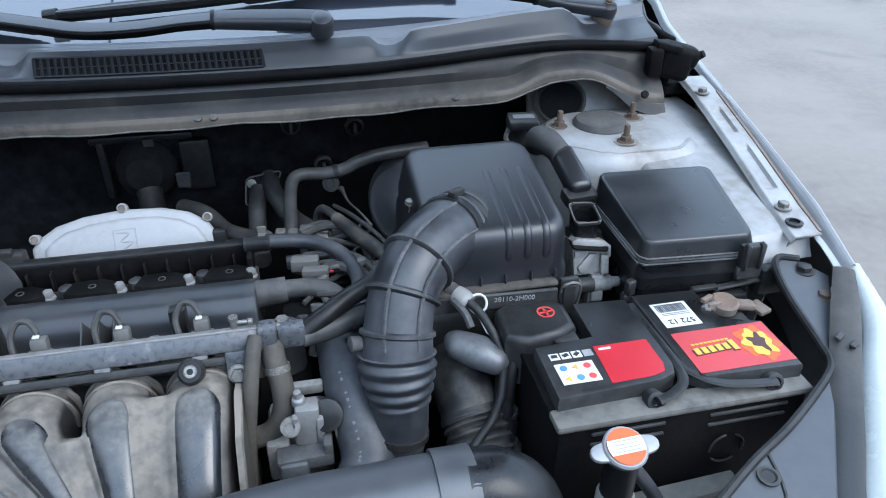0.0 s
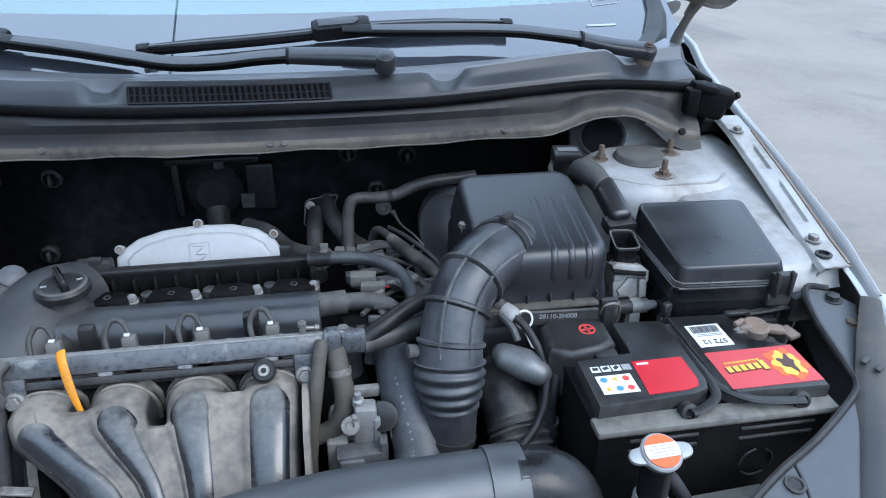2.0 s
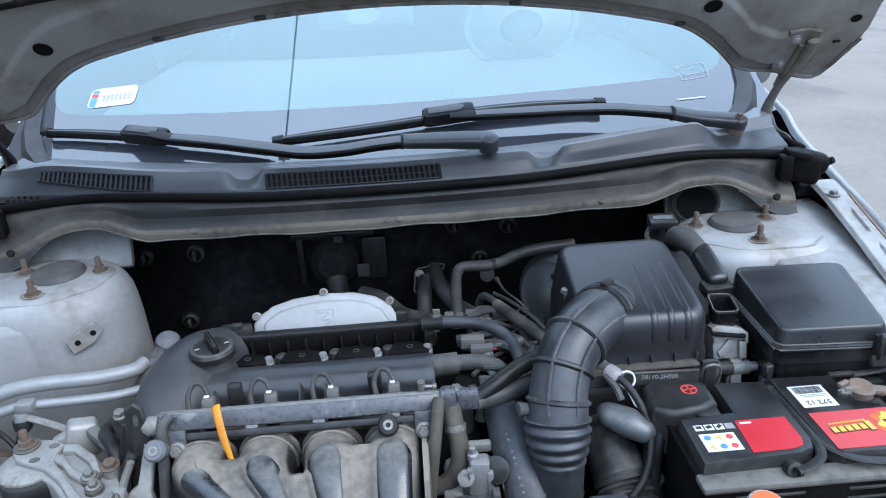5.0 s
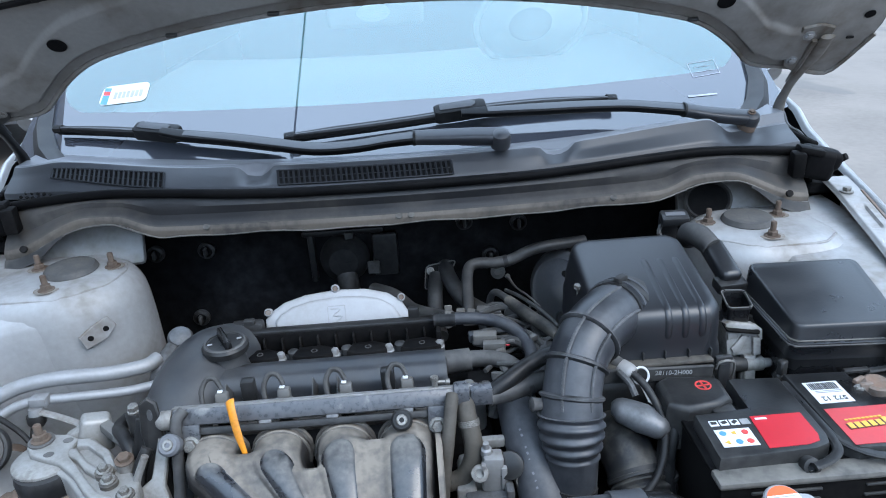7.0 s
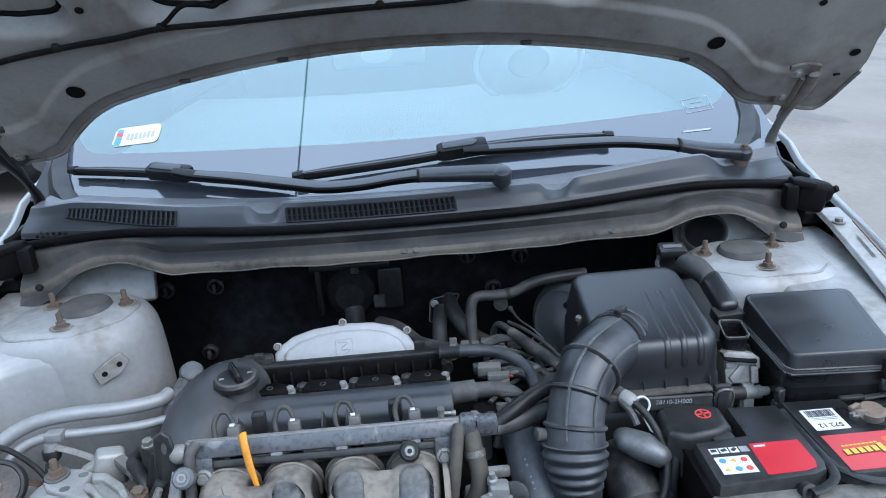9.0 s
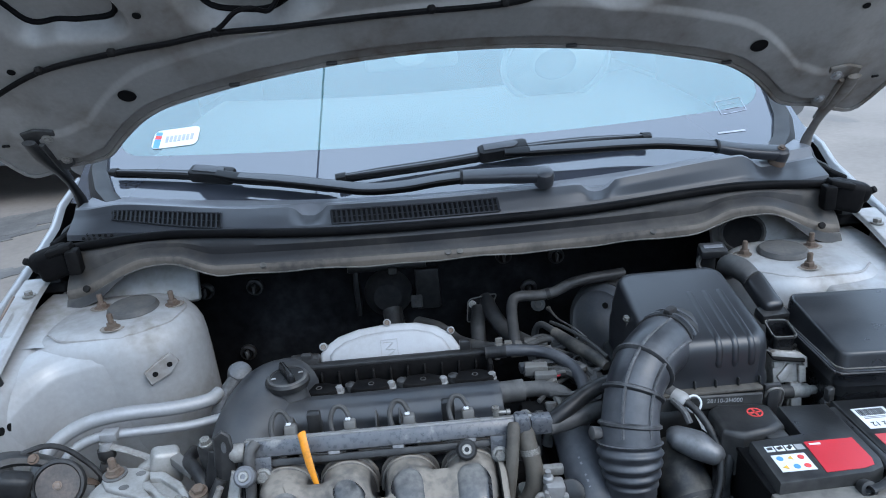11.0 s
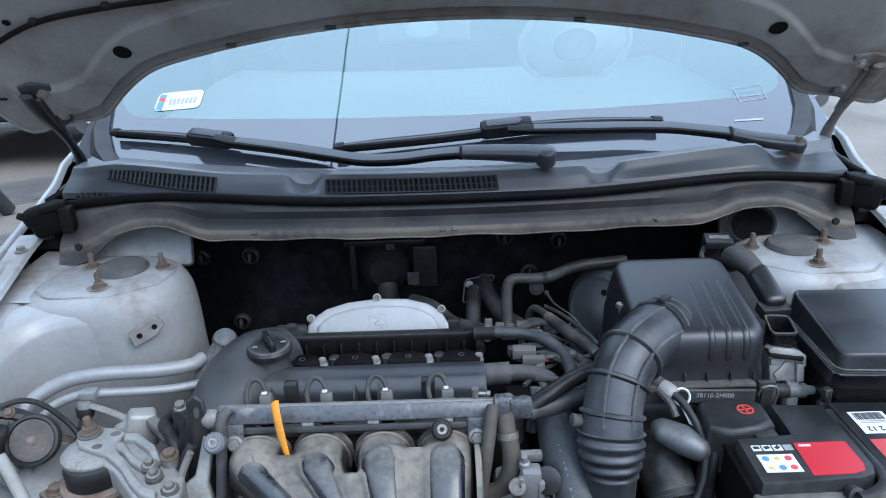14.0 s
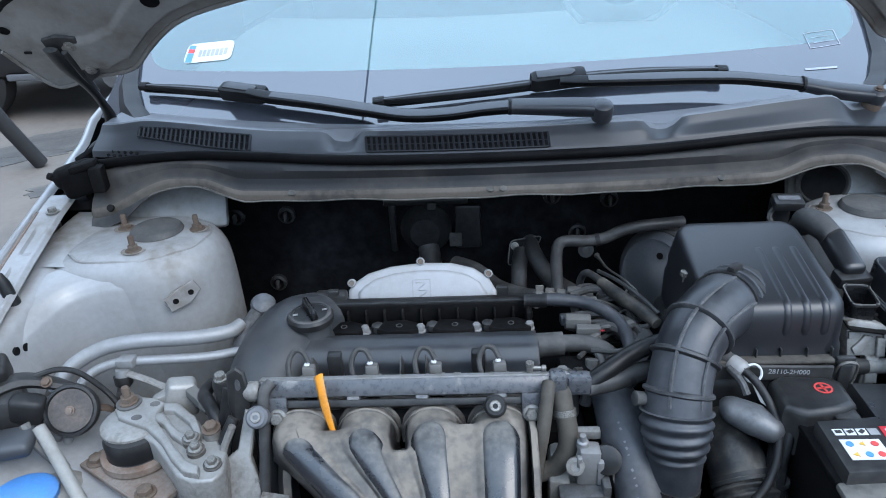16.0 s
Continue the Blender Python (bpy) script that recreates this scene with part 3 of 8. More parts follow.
part("inner_wing_shelf", sheet(lambda u, v: V((0.565 + 0.165 * v, -0.244 + 0.402 * u, 0.836 + 0.046 * u ** 0.7 + 0.006 * v - 0.03 * smooth01(0.2, 0.0, v) - 0.025 * smooth01(0.05, 0.0, u))), 60, 40), M_PAINT, car)
part("inner_wing_shelf", sheet(lambda u, v: V((-0.600 - 0.145 * v, -0.020 + 0.18 * u, 0.868 + 0.016 * u + 0.006 * v)), 24, 20), M_PAINT, car)
for sx in (-1, 1):
    part("strut_tower", tower_bm(sx), M_PAINT, car)
    part("inner_wing", apron_bm(sx), M_PAINT, car)
    part("fender", sheet(fender_fn(sx), 40, 27, 0.0015), M_BODY, car)
    fr = part("fender_rail", sheet(rail_fn(sx), 90, 30, 0.002), M_PAINT, car)
    for y in (0.094, -0.186):
        xi, zi, *_ = lerp_table(y, FEND)
        part("rail_bolt", bolt((sx * (xi + 0.017), y, zi + 0.002), (0, 0, 1), 0.0075, 0.009, 1.5), M_STEEL, fr)
    seam_pts = []
    for i in range(9):
        y = -0.24 + 0.042 * i
        xi, zi, *_ = lerp_table(y, FEND)
        seam_pts.append((sx * (xi + 0.0445), y, zi + 0.0005))
    part("dirt_seam", tube(seam_pts, 0.0035, 6, 3), M_RUSTPLATE, fr, "brown dirt along the rail")
    xi, zi, *_ = lerp_table(-0.219, FEND)
    part("rail_grommet", lathe([(0.011, 0), (0.011, 0.003), (0.007, 0.004), (0.006, 0.001), (0.0, 0.001)], (sx * (xi + 0.017), -0.219, zi + 0.002), (0, 0, 1), 16), M_RUBBER, fr)
    # strut top mounts
    top = part("strut_cap", lathe([(0.041, 0), (0.043, 0.003), (0.041, 0.008), (0.038, 0.011), (0.0, 0.013)], (sx * 0.568, 0.068, 0.886), (0, 0, 1), 32), M_CAP, car, "grey rubber strut mount cap")
    seam_line = []
    for j in range(25):
        a = radians(150 + 7.0 * j)
        cc, ss = math.cos(a), math.sin(a)
        rx = 0.118 if cc < 0 else 0.172
        f = 0.765 + 0.03 * math.sin(3.0 * a + 0.5) * (cc > -0.2) + 0.008 * math.sin(9 * a)
        seam_line.append((sx * (0.572 + rx * f * (cc if cc < 0 else cc ** 0.42)), 0.062 + 0.108 * f * (ss if cc < 0 else math.copysign(abs(ss) ** 0.62, ss)), 0.8795 - 0.10 * (f - 0.765)))
    part("tower_seam", tube(seam_line, 0.0022, 6, 3), M_PAINT, car)
    for bx, by in ((0.578, 0.0), (0.629, 0.087), (0.503, 0.075)):
        part("rust_stain", lathe([(0.0165, 0), (0.0155, 0.0003), (0, 0.0004)], (sx * bx, by, 0.8869), (0, 0, 1), 18, sx=1.2), M_STAIN, car)
        part("strut_nut", bolt((sx * bx, by, 0.886), (0, 0, 1), 0.0085, 0.010, 1.5, 0.016), M_RUST, car, "rusty strut nut and stud")
    # gutter between cowl end and wing, its shade painted by black panels
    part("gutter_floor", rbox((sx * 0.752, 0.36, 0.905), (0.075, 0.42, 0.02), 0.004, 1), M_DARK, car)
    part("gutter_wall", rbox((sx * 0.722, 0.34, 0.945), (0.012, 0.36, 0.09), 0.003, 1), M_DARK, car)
    part("gutter_shade", sheet(lambda u, v: V((sx * (lerp_table(0.155 + 0.42 * u, FEND)[2] - 0.015 - 0.002 * v), 0.155 + 0.42 * u, lerp_table(0.155 + 0.42 * u, FEND)[3] - 0.008 - 0.10 * v)), 16, 4), M_DARK, car)
    part("gutter_seam", tube([(sx * 0.728, 0.20, 0.975), (sx * 0.735, 0.24, 0.985), (sx * 0.732, 0.28, 0.990), (sx * 0.745, 0.33, 1.005), (sx * 0.742, 0.38, 1.03)], 0.004, 8, 5), M_COWLDARK, car)
    # painted panel below the cowl end
    part("cowl_side_panel", rbox((sx * 0.595, 0.172, 0.905), (0.222, 0.02, 0.12), 0.008, 2, rot=(-32, 0, sx * -8)), M_PAINT, car)

# broad fillet from the left tower into the inner wing
WING = [V(p) for p in ((-0.505, -0.012, 0.862), (-0.552, -0.038, 0.862), (-0.594, -0.049, 0.861), (-0.628, -0.055, 0.858), (-0.654, -0.067, 0.854), (-0.670, -0.090, 0.848), (-0.680, -0.122, 0.842), (-0.688, -0.160, 0.835), (-0.696, -0.200, 0.828))]
WING_LINE = curve_pts(WING, 6)


def wing_fn(u, v):
    f = u * (len(WING_LINE) - 1)
    i = min(int(f), len(WING_LINE) - 2)
    p = WING_LINE[i].lerp(WING_LINE[i + 1], f - i)
    d = (WING_LINE[min(i + 2, len(WING_LINE) - 1)] - WING_LINE[max(i - 1, 0)])
    n = V((-d.y, d.x, 0)).normalized()
    n = n if n.y < 0 or n.x > 0 else -n
    prof = ((-0.060, 0.014), (-0.044, 0.012), (-0.030, 0.008), (-0.018, 0.002), (-0.009, -0.007), (-0.003, -0.018), (0.0, -0.034), (0.002, -0.06), (0.004, -0.10), (0.009, -0.17), (0.020, -0.26), (0.03, -0.38))
    t = v * (len(prof) - 1)
    k = min(int(t), len(prof) - 2)
    a, h = (prof[k][c] + (prof[k + 1][c] - prof[k][c]) * (t - k) for c in (0, 1))
    return V((p.x, p.y, p.z + h)) + n * a


part("tower_fillet", sheet(wing_fn, 48, 44), M_PAINT, car)

# two-hole bracket on the near side of a tower
bn = V((0.45, -0.89, 0.05)).normalized()
bx = (V((0.89, 0.45, 0)).normalized() * 0.93 + V((0, 0, 1)) * 0.37)
bx = (bx - bn * bx.dot(bn)).normalized()
by = bn.cross(bx)
BRK = Matrix.Translation((-0.500, -0.034, 0.822)) @ Matrix((bx, by, bn)).transposed().to_4x4()
brk = part("tower_bracket", prism([(-0.028, -0.012), (0.006, -0.014), (0.028, -0.004), (0.026, 0.016), (0.0, 0.016), (-0.026, 0.012)], 0, 0.004, 0.001,
                                  1, BRK), M_PAINT, car)
for dx in (-0.013, 0.013):
    part("bracket_hole", lathe([(0.0045, 0), (0.0045, 0.0012), (0.0, 0.0012)], BRK @ V((dx, 0.001, 0.0036)), bn, 14), M_DARK, brk)

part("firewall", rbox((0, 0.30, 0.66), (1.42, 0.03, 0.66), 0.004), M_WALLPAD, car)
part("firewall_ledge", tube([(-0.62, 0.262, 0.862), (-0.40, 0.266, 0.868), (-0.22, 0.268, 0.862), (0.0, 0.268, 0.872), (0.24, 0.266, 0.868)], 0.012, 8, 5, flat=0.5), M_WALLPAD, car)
# Unseen plain panels that keep ground light out of the bay.
part("light_stop_floor", rbox((0, -0.16, 0.33), (1.34, 0.94, 0.02), 0.004), M_DARK, car)
part("light_stop_front", rbox((0, -0.64, 0.54), (1.0, 0.03, 0.44), 0.004), M_DARK, car)
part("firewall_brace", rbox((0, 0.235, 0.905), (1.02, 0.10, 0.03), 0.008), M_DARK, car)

# cabin behind the windscreen
part("dashboard", sheet(lambda u, v: V((-0.70 + 1.4 * u, 0.20 + 0.36 * (1.4 * u - 0.7) ** 2 + 1.05 * v, 1.005 + 0.040 * math.sin(1.9 * v))), 40, 20, 0.01), M_DASH, car)
# Pale strip added for the paler band along the dashboard's front edge.
part("dash_edge_strip", sheet(lambda u, v: V((-0.66 + 1.32 * u, 0.262 + 0.36 * (1.32 * u - 0.66) ** 2 + 0.035 * v, 1.032 + 0.004 * v)), 40, 2, 0.004), M_STRIP, car)
part("dashboard_front", rbox((0, 0.86, 0.83), (1.40, 0.05, 0.36), 0.02), M_SEAT, car)
wheel = part("steering_wheel", lathe([(0.145 + 0.009 * math.cos(a), 0.009 * math.sin(a)) for a in (2 * math.pi * i / 12 for i in range(13))], (0.345, 0.93, 1.14), (0, -0.80, -0.60), 40), M_STRIP, car)
part("wheel_hub", lathe([(0.062, -0.02), (0.058, 0.004), (0.042, 0.018), (0.0, 0.024)], (0.345, 0.935, 1.14), (0, -0.80, -0.60), 32), M_DASH, wheel)
for wx in (-0.78, 0.78):
    for wy in (-0.02, 2.62):
        tyre = part("wheel", lathe([(0.19, -0.10), (0.29, -0.10), (0.31, -0.07), (0.31, 0.07), (0.29, 0.10), (0.19, 0.10)], (wx, wy, 0.31), (1, 0, 0), 28), M_TYRE, car)
        part("rim", lathe([(0.19, -0.08), (0.18, 0.07), (0.06, 0.06), (0, 0.07)], (wx, wy, 0.31), (1, 0, 0), 20), M_PIPE, tyre)
# Unseen closing panels: floor, rear, roof and sides keep stray light from the glass.
part("cabin_floor", rbox((0, 1.75, 0.42), (1.64, 1.9, 0.04), 0.01), M_SEAT, car)
part("cabin_rear", rbox((0, 2.68, 0.92), (1.68, 0.04, 1.06), 0.02), M_SEAT, car)
part("roof", sheet(lambda u, v: V((-0.72 + 1.44 * u, 1.10 + 0.17 * (2 * u - 1) ** 2 + 1.6 * v, 1.475 + 0.03 * math.sin(math.pi * v) - 0.045 * (2 * u - 1) ** 4)), 24, 12, 0.02), M_BODY, car)
for sx in (-1, 1):
    part("door", rbox((sx * 0.845, 1.62, 0.66), (0.06, 2.06, 0.72), 0.03, 3, top=(0.6, 1), shift=(-sx * 0.01, 0)), M_BODY, car)
    part("side_closing_panel", rbox((sx * 0.765, 1.72, 1.235), (0.02, 1.80, 0.46), 0.006, 1, rot=(0, sx * -14, 0)), M_SEAT, car)
    part("quarter_closing_panel", sheet(lambda u, v: V((sx * (0.775 - 0.065 * u), 0.40 + 0.80 * u, 1.02 + 0.43 * u)).lerp(V((sx * 0.78, 0.40 + 0.90 * u, 0.80)), v), 6, 6, 0.01), M_DARK, car)
    part("windscreen_pillar", tube([(sx * 0.800, 0.50, 1.045), (sx * 0.786, 0.58, 1.10), (sx * 0.757, 0.75, 1.22), (sx * 0.70, 1.22, 1.46)], [0.024, 0.030, 0.028, 0.03], 12), M_BODY, car)

# windscreen


def glass_pt(x, s):
    return V((x, 0.17 + 0.38 * x * x + s, 1.04 + 0.53 * s))


def clear_edge(x):
    t = min(1.0, max(0.0, (abs(x) - 0.625) / 0.08))
    return 0.097 - 0.04 * x * x + 0.085 * (1 - math.sqrt(1 - t * t))


def base_edge(x):
    return -0.052


screen = thing("windscreen", (0, 0.2, 1.03), "raked windscreen with a black printed border, reflecting pale sky", "windscreen")
clear = part("clear_glass", sheet(lambda u, v: glass_pt(0.705 * (2 * u - 1), clear_edge(0.705 * (2 * u - 1)) * (1 - v) + 0.83 * v), 288, 12), M_GLASS, screen)
clear.visible_shadow = False


def face_up(ob):
    if sum(p.normal.z for p in ob.data.polygons) < 0:
        ob.data.flip_normals()


face_up(clear)
border = part("printed_border", sheet(lambda u, v: glass_pt(0.76 * (2 * u - 1), base_edge(0.76 * (2 * u - 1)) + (clear_edge(min(0.705, abs(0.76 * (2 * u - 1)))) - base_edge(0.76 * (2 * u - 1))) * v), 304, 6), M_FRIT, screen)
face_up(border)
for sx in (-1, 1):
    face_up(part("border_side", sheet(lambda u, v: glass_pt(sx * (0.705 + 0.055 * u), clear_edge(0.705) + (0.83 - clear_edge(0.705)) * v), 3, 16), M_FRIT, screen))

# moulding along each side of the glass, broad at its foot and tapering up the pillar
def side_edge(q):
    return lerp_table(q, ((-0.060, 0.585), (-0.040, 0.630), (-0.014, 0.664), (0.035, 0.696), (0.10, 0.713), (0.18, 0.726), (0.60, 0.735)))[0]


def moulding_fn(sx):
    def fn(u, v):
        q = -0.056 + 0.62 * u ** 1.5
        w = lerp_table(q, ((-0.06, 0.062), (0.0, 0.058), (0.05, 0.050), (0.12, 0.036), (0.25, 0.026), (0.6, 0.022)))[0]
        k = w / 0.055
        prof = ((0.0, -0.001), (0.0, 0.004), (0.004, 0.0052), (0.30, 0.007 + 0.005 * k), (0.55, 0.012 * k + 0.004), (0.80, 0.006 * k), (1.0, -0.018 * k), (1.04, -0.05 * k))
        t = v * (len(prof) - 1)
        i = min(int(t), len(prof) - 2)
        a, h = (prof[i][c] + (prof[i + 1][c] - prof[i][c]) * (t - i) for c in (0, 1))
        x = side_edge(q) + a * w
        return glass_pt(sx * x, q - 0.45 * a * w) + V((0, -0.468, 0.884)) * h
    return fn


for sx in (-1, 1):
    part("side_moulding", sheet(moulding_fn(sx), 60, 28, 0.002), M_COWLDARK, screen, "dark grey plastic side moulding")

# mirror foot behind the glass
mirror = thing("rear_view_mirror", (-0.054, 0.545, 1.22), "pale rear-view mirror foot behind the windscreen", "mirror")
part("foot", lathe([(0.026, 0), (0.026, 0.006), (0.018, 0.010), (0, 0.010)], (-0.054, 0.545, 1.226), (0, 0.468, -0.884), 24, sx=1.1), M_DASH, mirror)
part("ring", lathe([(0.030, 0.0005), (0.033, 0.002), (0.030, 0.003)], (-0.054, 0.545, 1.226), (0, 0.468, -0.884), 24, sx=1.1), M_DASH, mirror)
part("stem", tube([(-0.054, 0.56, 1.215), (-0.054, 0.60, 1.215), (-0.054, 0.64, 1.225)], 0.010, 10, 4), M_DASH, mirror)
part("shell", rbox((-0.054, 0.66, 1.215), (0.22, 0.03, 0.06), 0.012, 3), M_SEAT, mirror)

# stickers on the glass


def on_glass(x, s, lift=0.003):
    return glass_pt(x, s) + V((0, -0.468, 0.884)) * lift


def glass_patch(x0, x1, s0, s1, lift, skew=0.0, th=0.0006):
    n = 4
    return sheet(lambda u, v: on_glass(x0 + (x1 - x0) * u, s0 + (s1 - s0) * v + skew * u, lift), n, 2, th)


stick = thing("registration_sticker", on_glass(-0.555, 0.13), "white registration sticker with a blue and red edge, on the windscreen", "sticker")
def rounded_patch(x0, x1, s0, s1, r, lift, skew):
    bm = bmesh.new()
    bm.faces.new([bm.verts.new(on_glass(x, q + skew * (x - x0) / (x1 - x0), lift)) for x, q in rrect(x0, x1, s0, s1, r, 5)])
    bm.normal_update()
    bmesh.ops.solidify(bm, geom=list(bm.faces), thickness=0.0006)
    return bm


part("card", rounded_patch(-0.607, -0.503, 0.098, 0.150, 0.012, 0.0016, 0.018), M_PAPER, stick)
part("stripe_blue", glass_patch(-0.603, -0.588, 0.102, 0.126, 0.0020), M_BLUEINK, stick)
part("stripe_red", glass_patch(-0.603, -0.588, 0.127, 0.137, 0.0020), M_PINK, stick)
part("stripe_top", glass_patch(-0.603, -0.588, 0.138, 0.147, 0.0020), M_BLUEINK, stick)
for i in range(7):
    x = -0.577 + i * 0.0093
    part("printed_bar", glass_patch(x, x + 0.0065, 0.119 + 0.0016 * i, 0.136 + 0.0016 * i, 0.0020), M_PALEPRINT, stick)
st2 = thing("inspection_sticker", on_glass(0.61, 0.10), "faint pink outlined sticker inside the windscreen", "sticker")
for a in ((0.573, 0.640, 0.108, 0.1088), (0.573, 0.640, 0.070, 0.0708), (0.573, 0.5738, 0.0708, 0.108), (0.6392, 0.640, 0.0708, 0.108), (0.585, 0.628, 0.082, 0.0826), (0.585, 0.620, 0.095, 0.0956)):
    part("outline", glass_patch(*a, 0.0012), M_FAINTPRINT, st2)
st3 = thing("vin_strip", on_glass(0.575, 0.02), "narrow white strip at the foot of the windscreen", "label")
part("strip", glass_patch(0.543, 0.609, 0.022, 0.0265, 0.0012, -0.006), M_PALEPRINT, st3)

# ---- cowl ----
cowl = thing("cowl_panel", (0, 0.1, 0.95), "dusty grey plastic cowl panel with air grilles below the windscreen", "cowl")


def notch(x):
    return 0.017 * (smooth01(0.034, 0.010, abs(x + 0.255)) + smooth01(0.034, 0.010, abs(x - 0.252)))


def cowl_fn(u, v):
    x = 0.705 * (2 * u - 1)
    q = x * x
    lift = 0.012 * smooth01(0.20, 0.50, x) - 0.030 * smooth01(0.520, 0.585, x) - 0.012 * smooth01(0.60, 0.70, -x) + 0.012 * smooth01(0.35, 0.6, -x)
    yr = 0.126 + 0.235 * q
    yg = max(0.133 + 0.38 * q, yr + 0.008)
    deck = smooth01(0.10, 0.30, x) * smooth01(0.66, 0.60, x)
    fwd = 0.022 * smooth01(0.12, 0.36, x) * smooth01(0.60, 0.54, x)
    lift += 0.27 * fwd
    n = notch(x)
    prof = ((yg + 0.008, 1.0275), (yg, 1.0262), (min(yr + 0.010 - fwd, yg - 0.003), 1.0250 - 0.010 * deck), (yr - fwd, 1.026 + lift - n * 0.8), (yr - 0.006 - fwd, 1.0245 + lift - n),
            (yr - 0.020 - 0.65 * fwd, 1.014 + lift * 0.8 - n * 0.7), (0.092 + 0.2 * q, 0.999 + lift * 0.5), (0.088 + 0.19 * q, 0.994 + lift * 0.4), (0.090 + 0.18 * q, 0.984 + lift * 0.2))
    k = v * (len(prof) - 1)
    i = min(int(k), len(prof) - 2)
    y, z = (prof[i][a] + (prof[i + 1][a] - prof[i][a]) * (k - i) for a in (0, 1))
    return V((x, y, z))


# Dust and sky sheen are put into the top band's paler colour.
part("top_panel", sheet(lambda u, v: cowl_fn(u, 0.5 * v), 120, 20, 0.003), M_COWLTOP, cowl, "top band paled by dust and painted sky sheen")
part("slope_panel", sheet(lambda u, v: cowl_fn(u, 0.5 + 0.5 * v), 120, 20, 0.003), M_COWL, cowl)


def seal_z(x):
    return 0.990 + 0.008 * smooth01(0.2, 0.45, abs(x)) - 0.022 * smooth01(0.52, 0.70, abs(x))


seal_line = [(x, 0.080 + 0.17 * x * x, seal_z(x)) for x in (-0.69, -0.6, -0.5, -0.4, -0.3, -0.2, -0.1, 0, 0.1, 0.2, 0.3, 0.4, 0.5, 0.6, 0.69)]
part("bonnet_seal", tube(seal_line, 0.0082, 12, 4), M_CASE, cowl, "black rubber bonnet seal")


def arch(x):
    a = abs(x)
    return 0.022 * smooth01(0.42, 0.49, a) - 0.058 * smooth01(0.53, 0.70, a)


def front_fn(u, v):
    x = 0.70 * (2 * u - 1)
    q = x * x
    e = arch(x)
    prof = ((0.085 + 0.17 * q, seal_z(x) - 0.004), (0.078 + 0.15 * q, 0.974 + e * 0.5), (0.083 + 0.13 * q, 0.960 + e * 0.8), (0.074 + 0.12 * q, 0.9525 + e * 0.9), (0.0695 + 0.112 * q, 0.9455 + e * 0.97))
    k = v * 4
    i = min(int(k), 3)
    y, z = (prof[i][a] + (prof[i + 1][a] - prof[i][a]) * (k - i) for a in (0, 1))
    return V((x, y, z))


def lip_fn(u, v):
    x = 0.70 * (2 * u - 1)
    q = x * x
    e = arch(x)
    wob = 0.0012 * math.sin(47 * x) + 0.001 * math.sin(23 * x + 1)
    prof = ((0.0695 + 0.112 * q, 0.9455 + e * 0.97), (0.068 + 0.11 * q, 0.943 + e), (0.066 + 0.11 * q, 0.939 + e), (0.066 + 0.11 * q, 0.930 + e + wob), (0.080 + 0.11 * q, 0.929 + e))
    k = v * (len(prof) - 1)
    i = min(int(k), len(prof) - 2)
    y, z = (prof[i][a] + (prof[i + 1][a] - prof[i][a]) * (k - i) for a in (0, 1))
    return V((x, y, z))


part("front_face", sheet(front_fn, 90, 8, 0.003), M_FACE, cowl)
part("lower_lip", sheet(lip_fn, 90, 15, 0.003), M_LIP, cowl, "dust-covered lower lip")
# Pale tube paints the highlight on the lip's lower edge.
part("lip_highlight", tube([lip_fn(i / 40, 0.75) + V((0, -0.0012, 0)) for i in range(2, 39)], 0.0013, 6, 2), M_LEDGE, cowl, "pale highlight painted along the lip")
for x in (-0.338, -0.02, 0.0, 0.34):
    p = lip_fn((x / 0.70 + 1) / 2, 0.25)
    part("lip_clip", lathe([(0.006, -0.002), (0.006, 0.001), (0.0, 0.002)], p, (0, -0.6, 0.8), 14), M_LEDGE, cowl)


def cowl_surface(x, f):
    """A point of the grille slope: f 0 at the top, 1 at its foot."""
    a, b = cowl_fn((x / 0.705 + 1) / 2, 5 / 8), cowl_fn((x / 0.705 + 1) / 2, 6 / 8)
    return a.lerp(b, f)


def grille(x0, x1, name, taper=0.0):
    """A dark slot field crossed by three thin bars and many ribs; taper narrows it towards x0."""
    nrm = V((0, -0.62, 0.78))

    def at(t, f, h):
        k = 1 - taper * max(0.0, 1 - t) ** 1.3
        return cowl_surface(x0 + (x1 - x0) * t, -0.22 + 1.24 * f * k + 0.12 * taper * (1 - t)) + nrm * h
    part(name, sheet(lambda u, v: at(u, v, 0.0015), 30, 3, 0.0008), M_DARK, cowl)
    for f, r, h in ((0.0, 0.0016, 0.0026), (0.5, 0.0010, 0.0012), (1.0, 0.0016, 0.0026)):
        part("grille_bar", tube([at(t, f, h) for t in (0, 0.25, 0.5, 0.75, 1)], r, 5, 4), M_GRILLE, cowl)
    n = int(abs(x1 - x0) / 0.0086)
    for i in range(n + 1):
        t = i / n
        part("grille_rib", tube([at(t - 0.004, 0.0, 0.0024), at(t + 0.004, 1.0, 0.0024)], 0.0021, 4, 1), M_GRILLE, cowl)


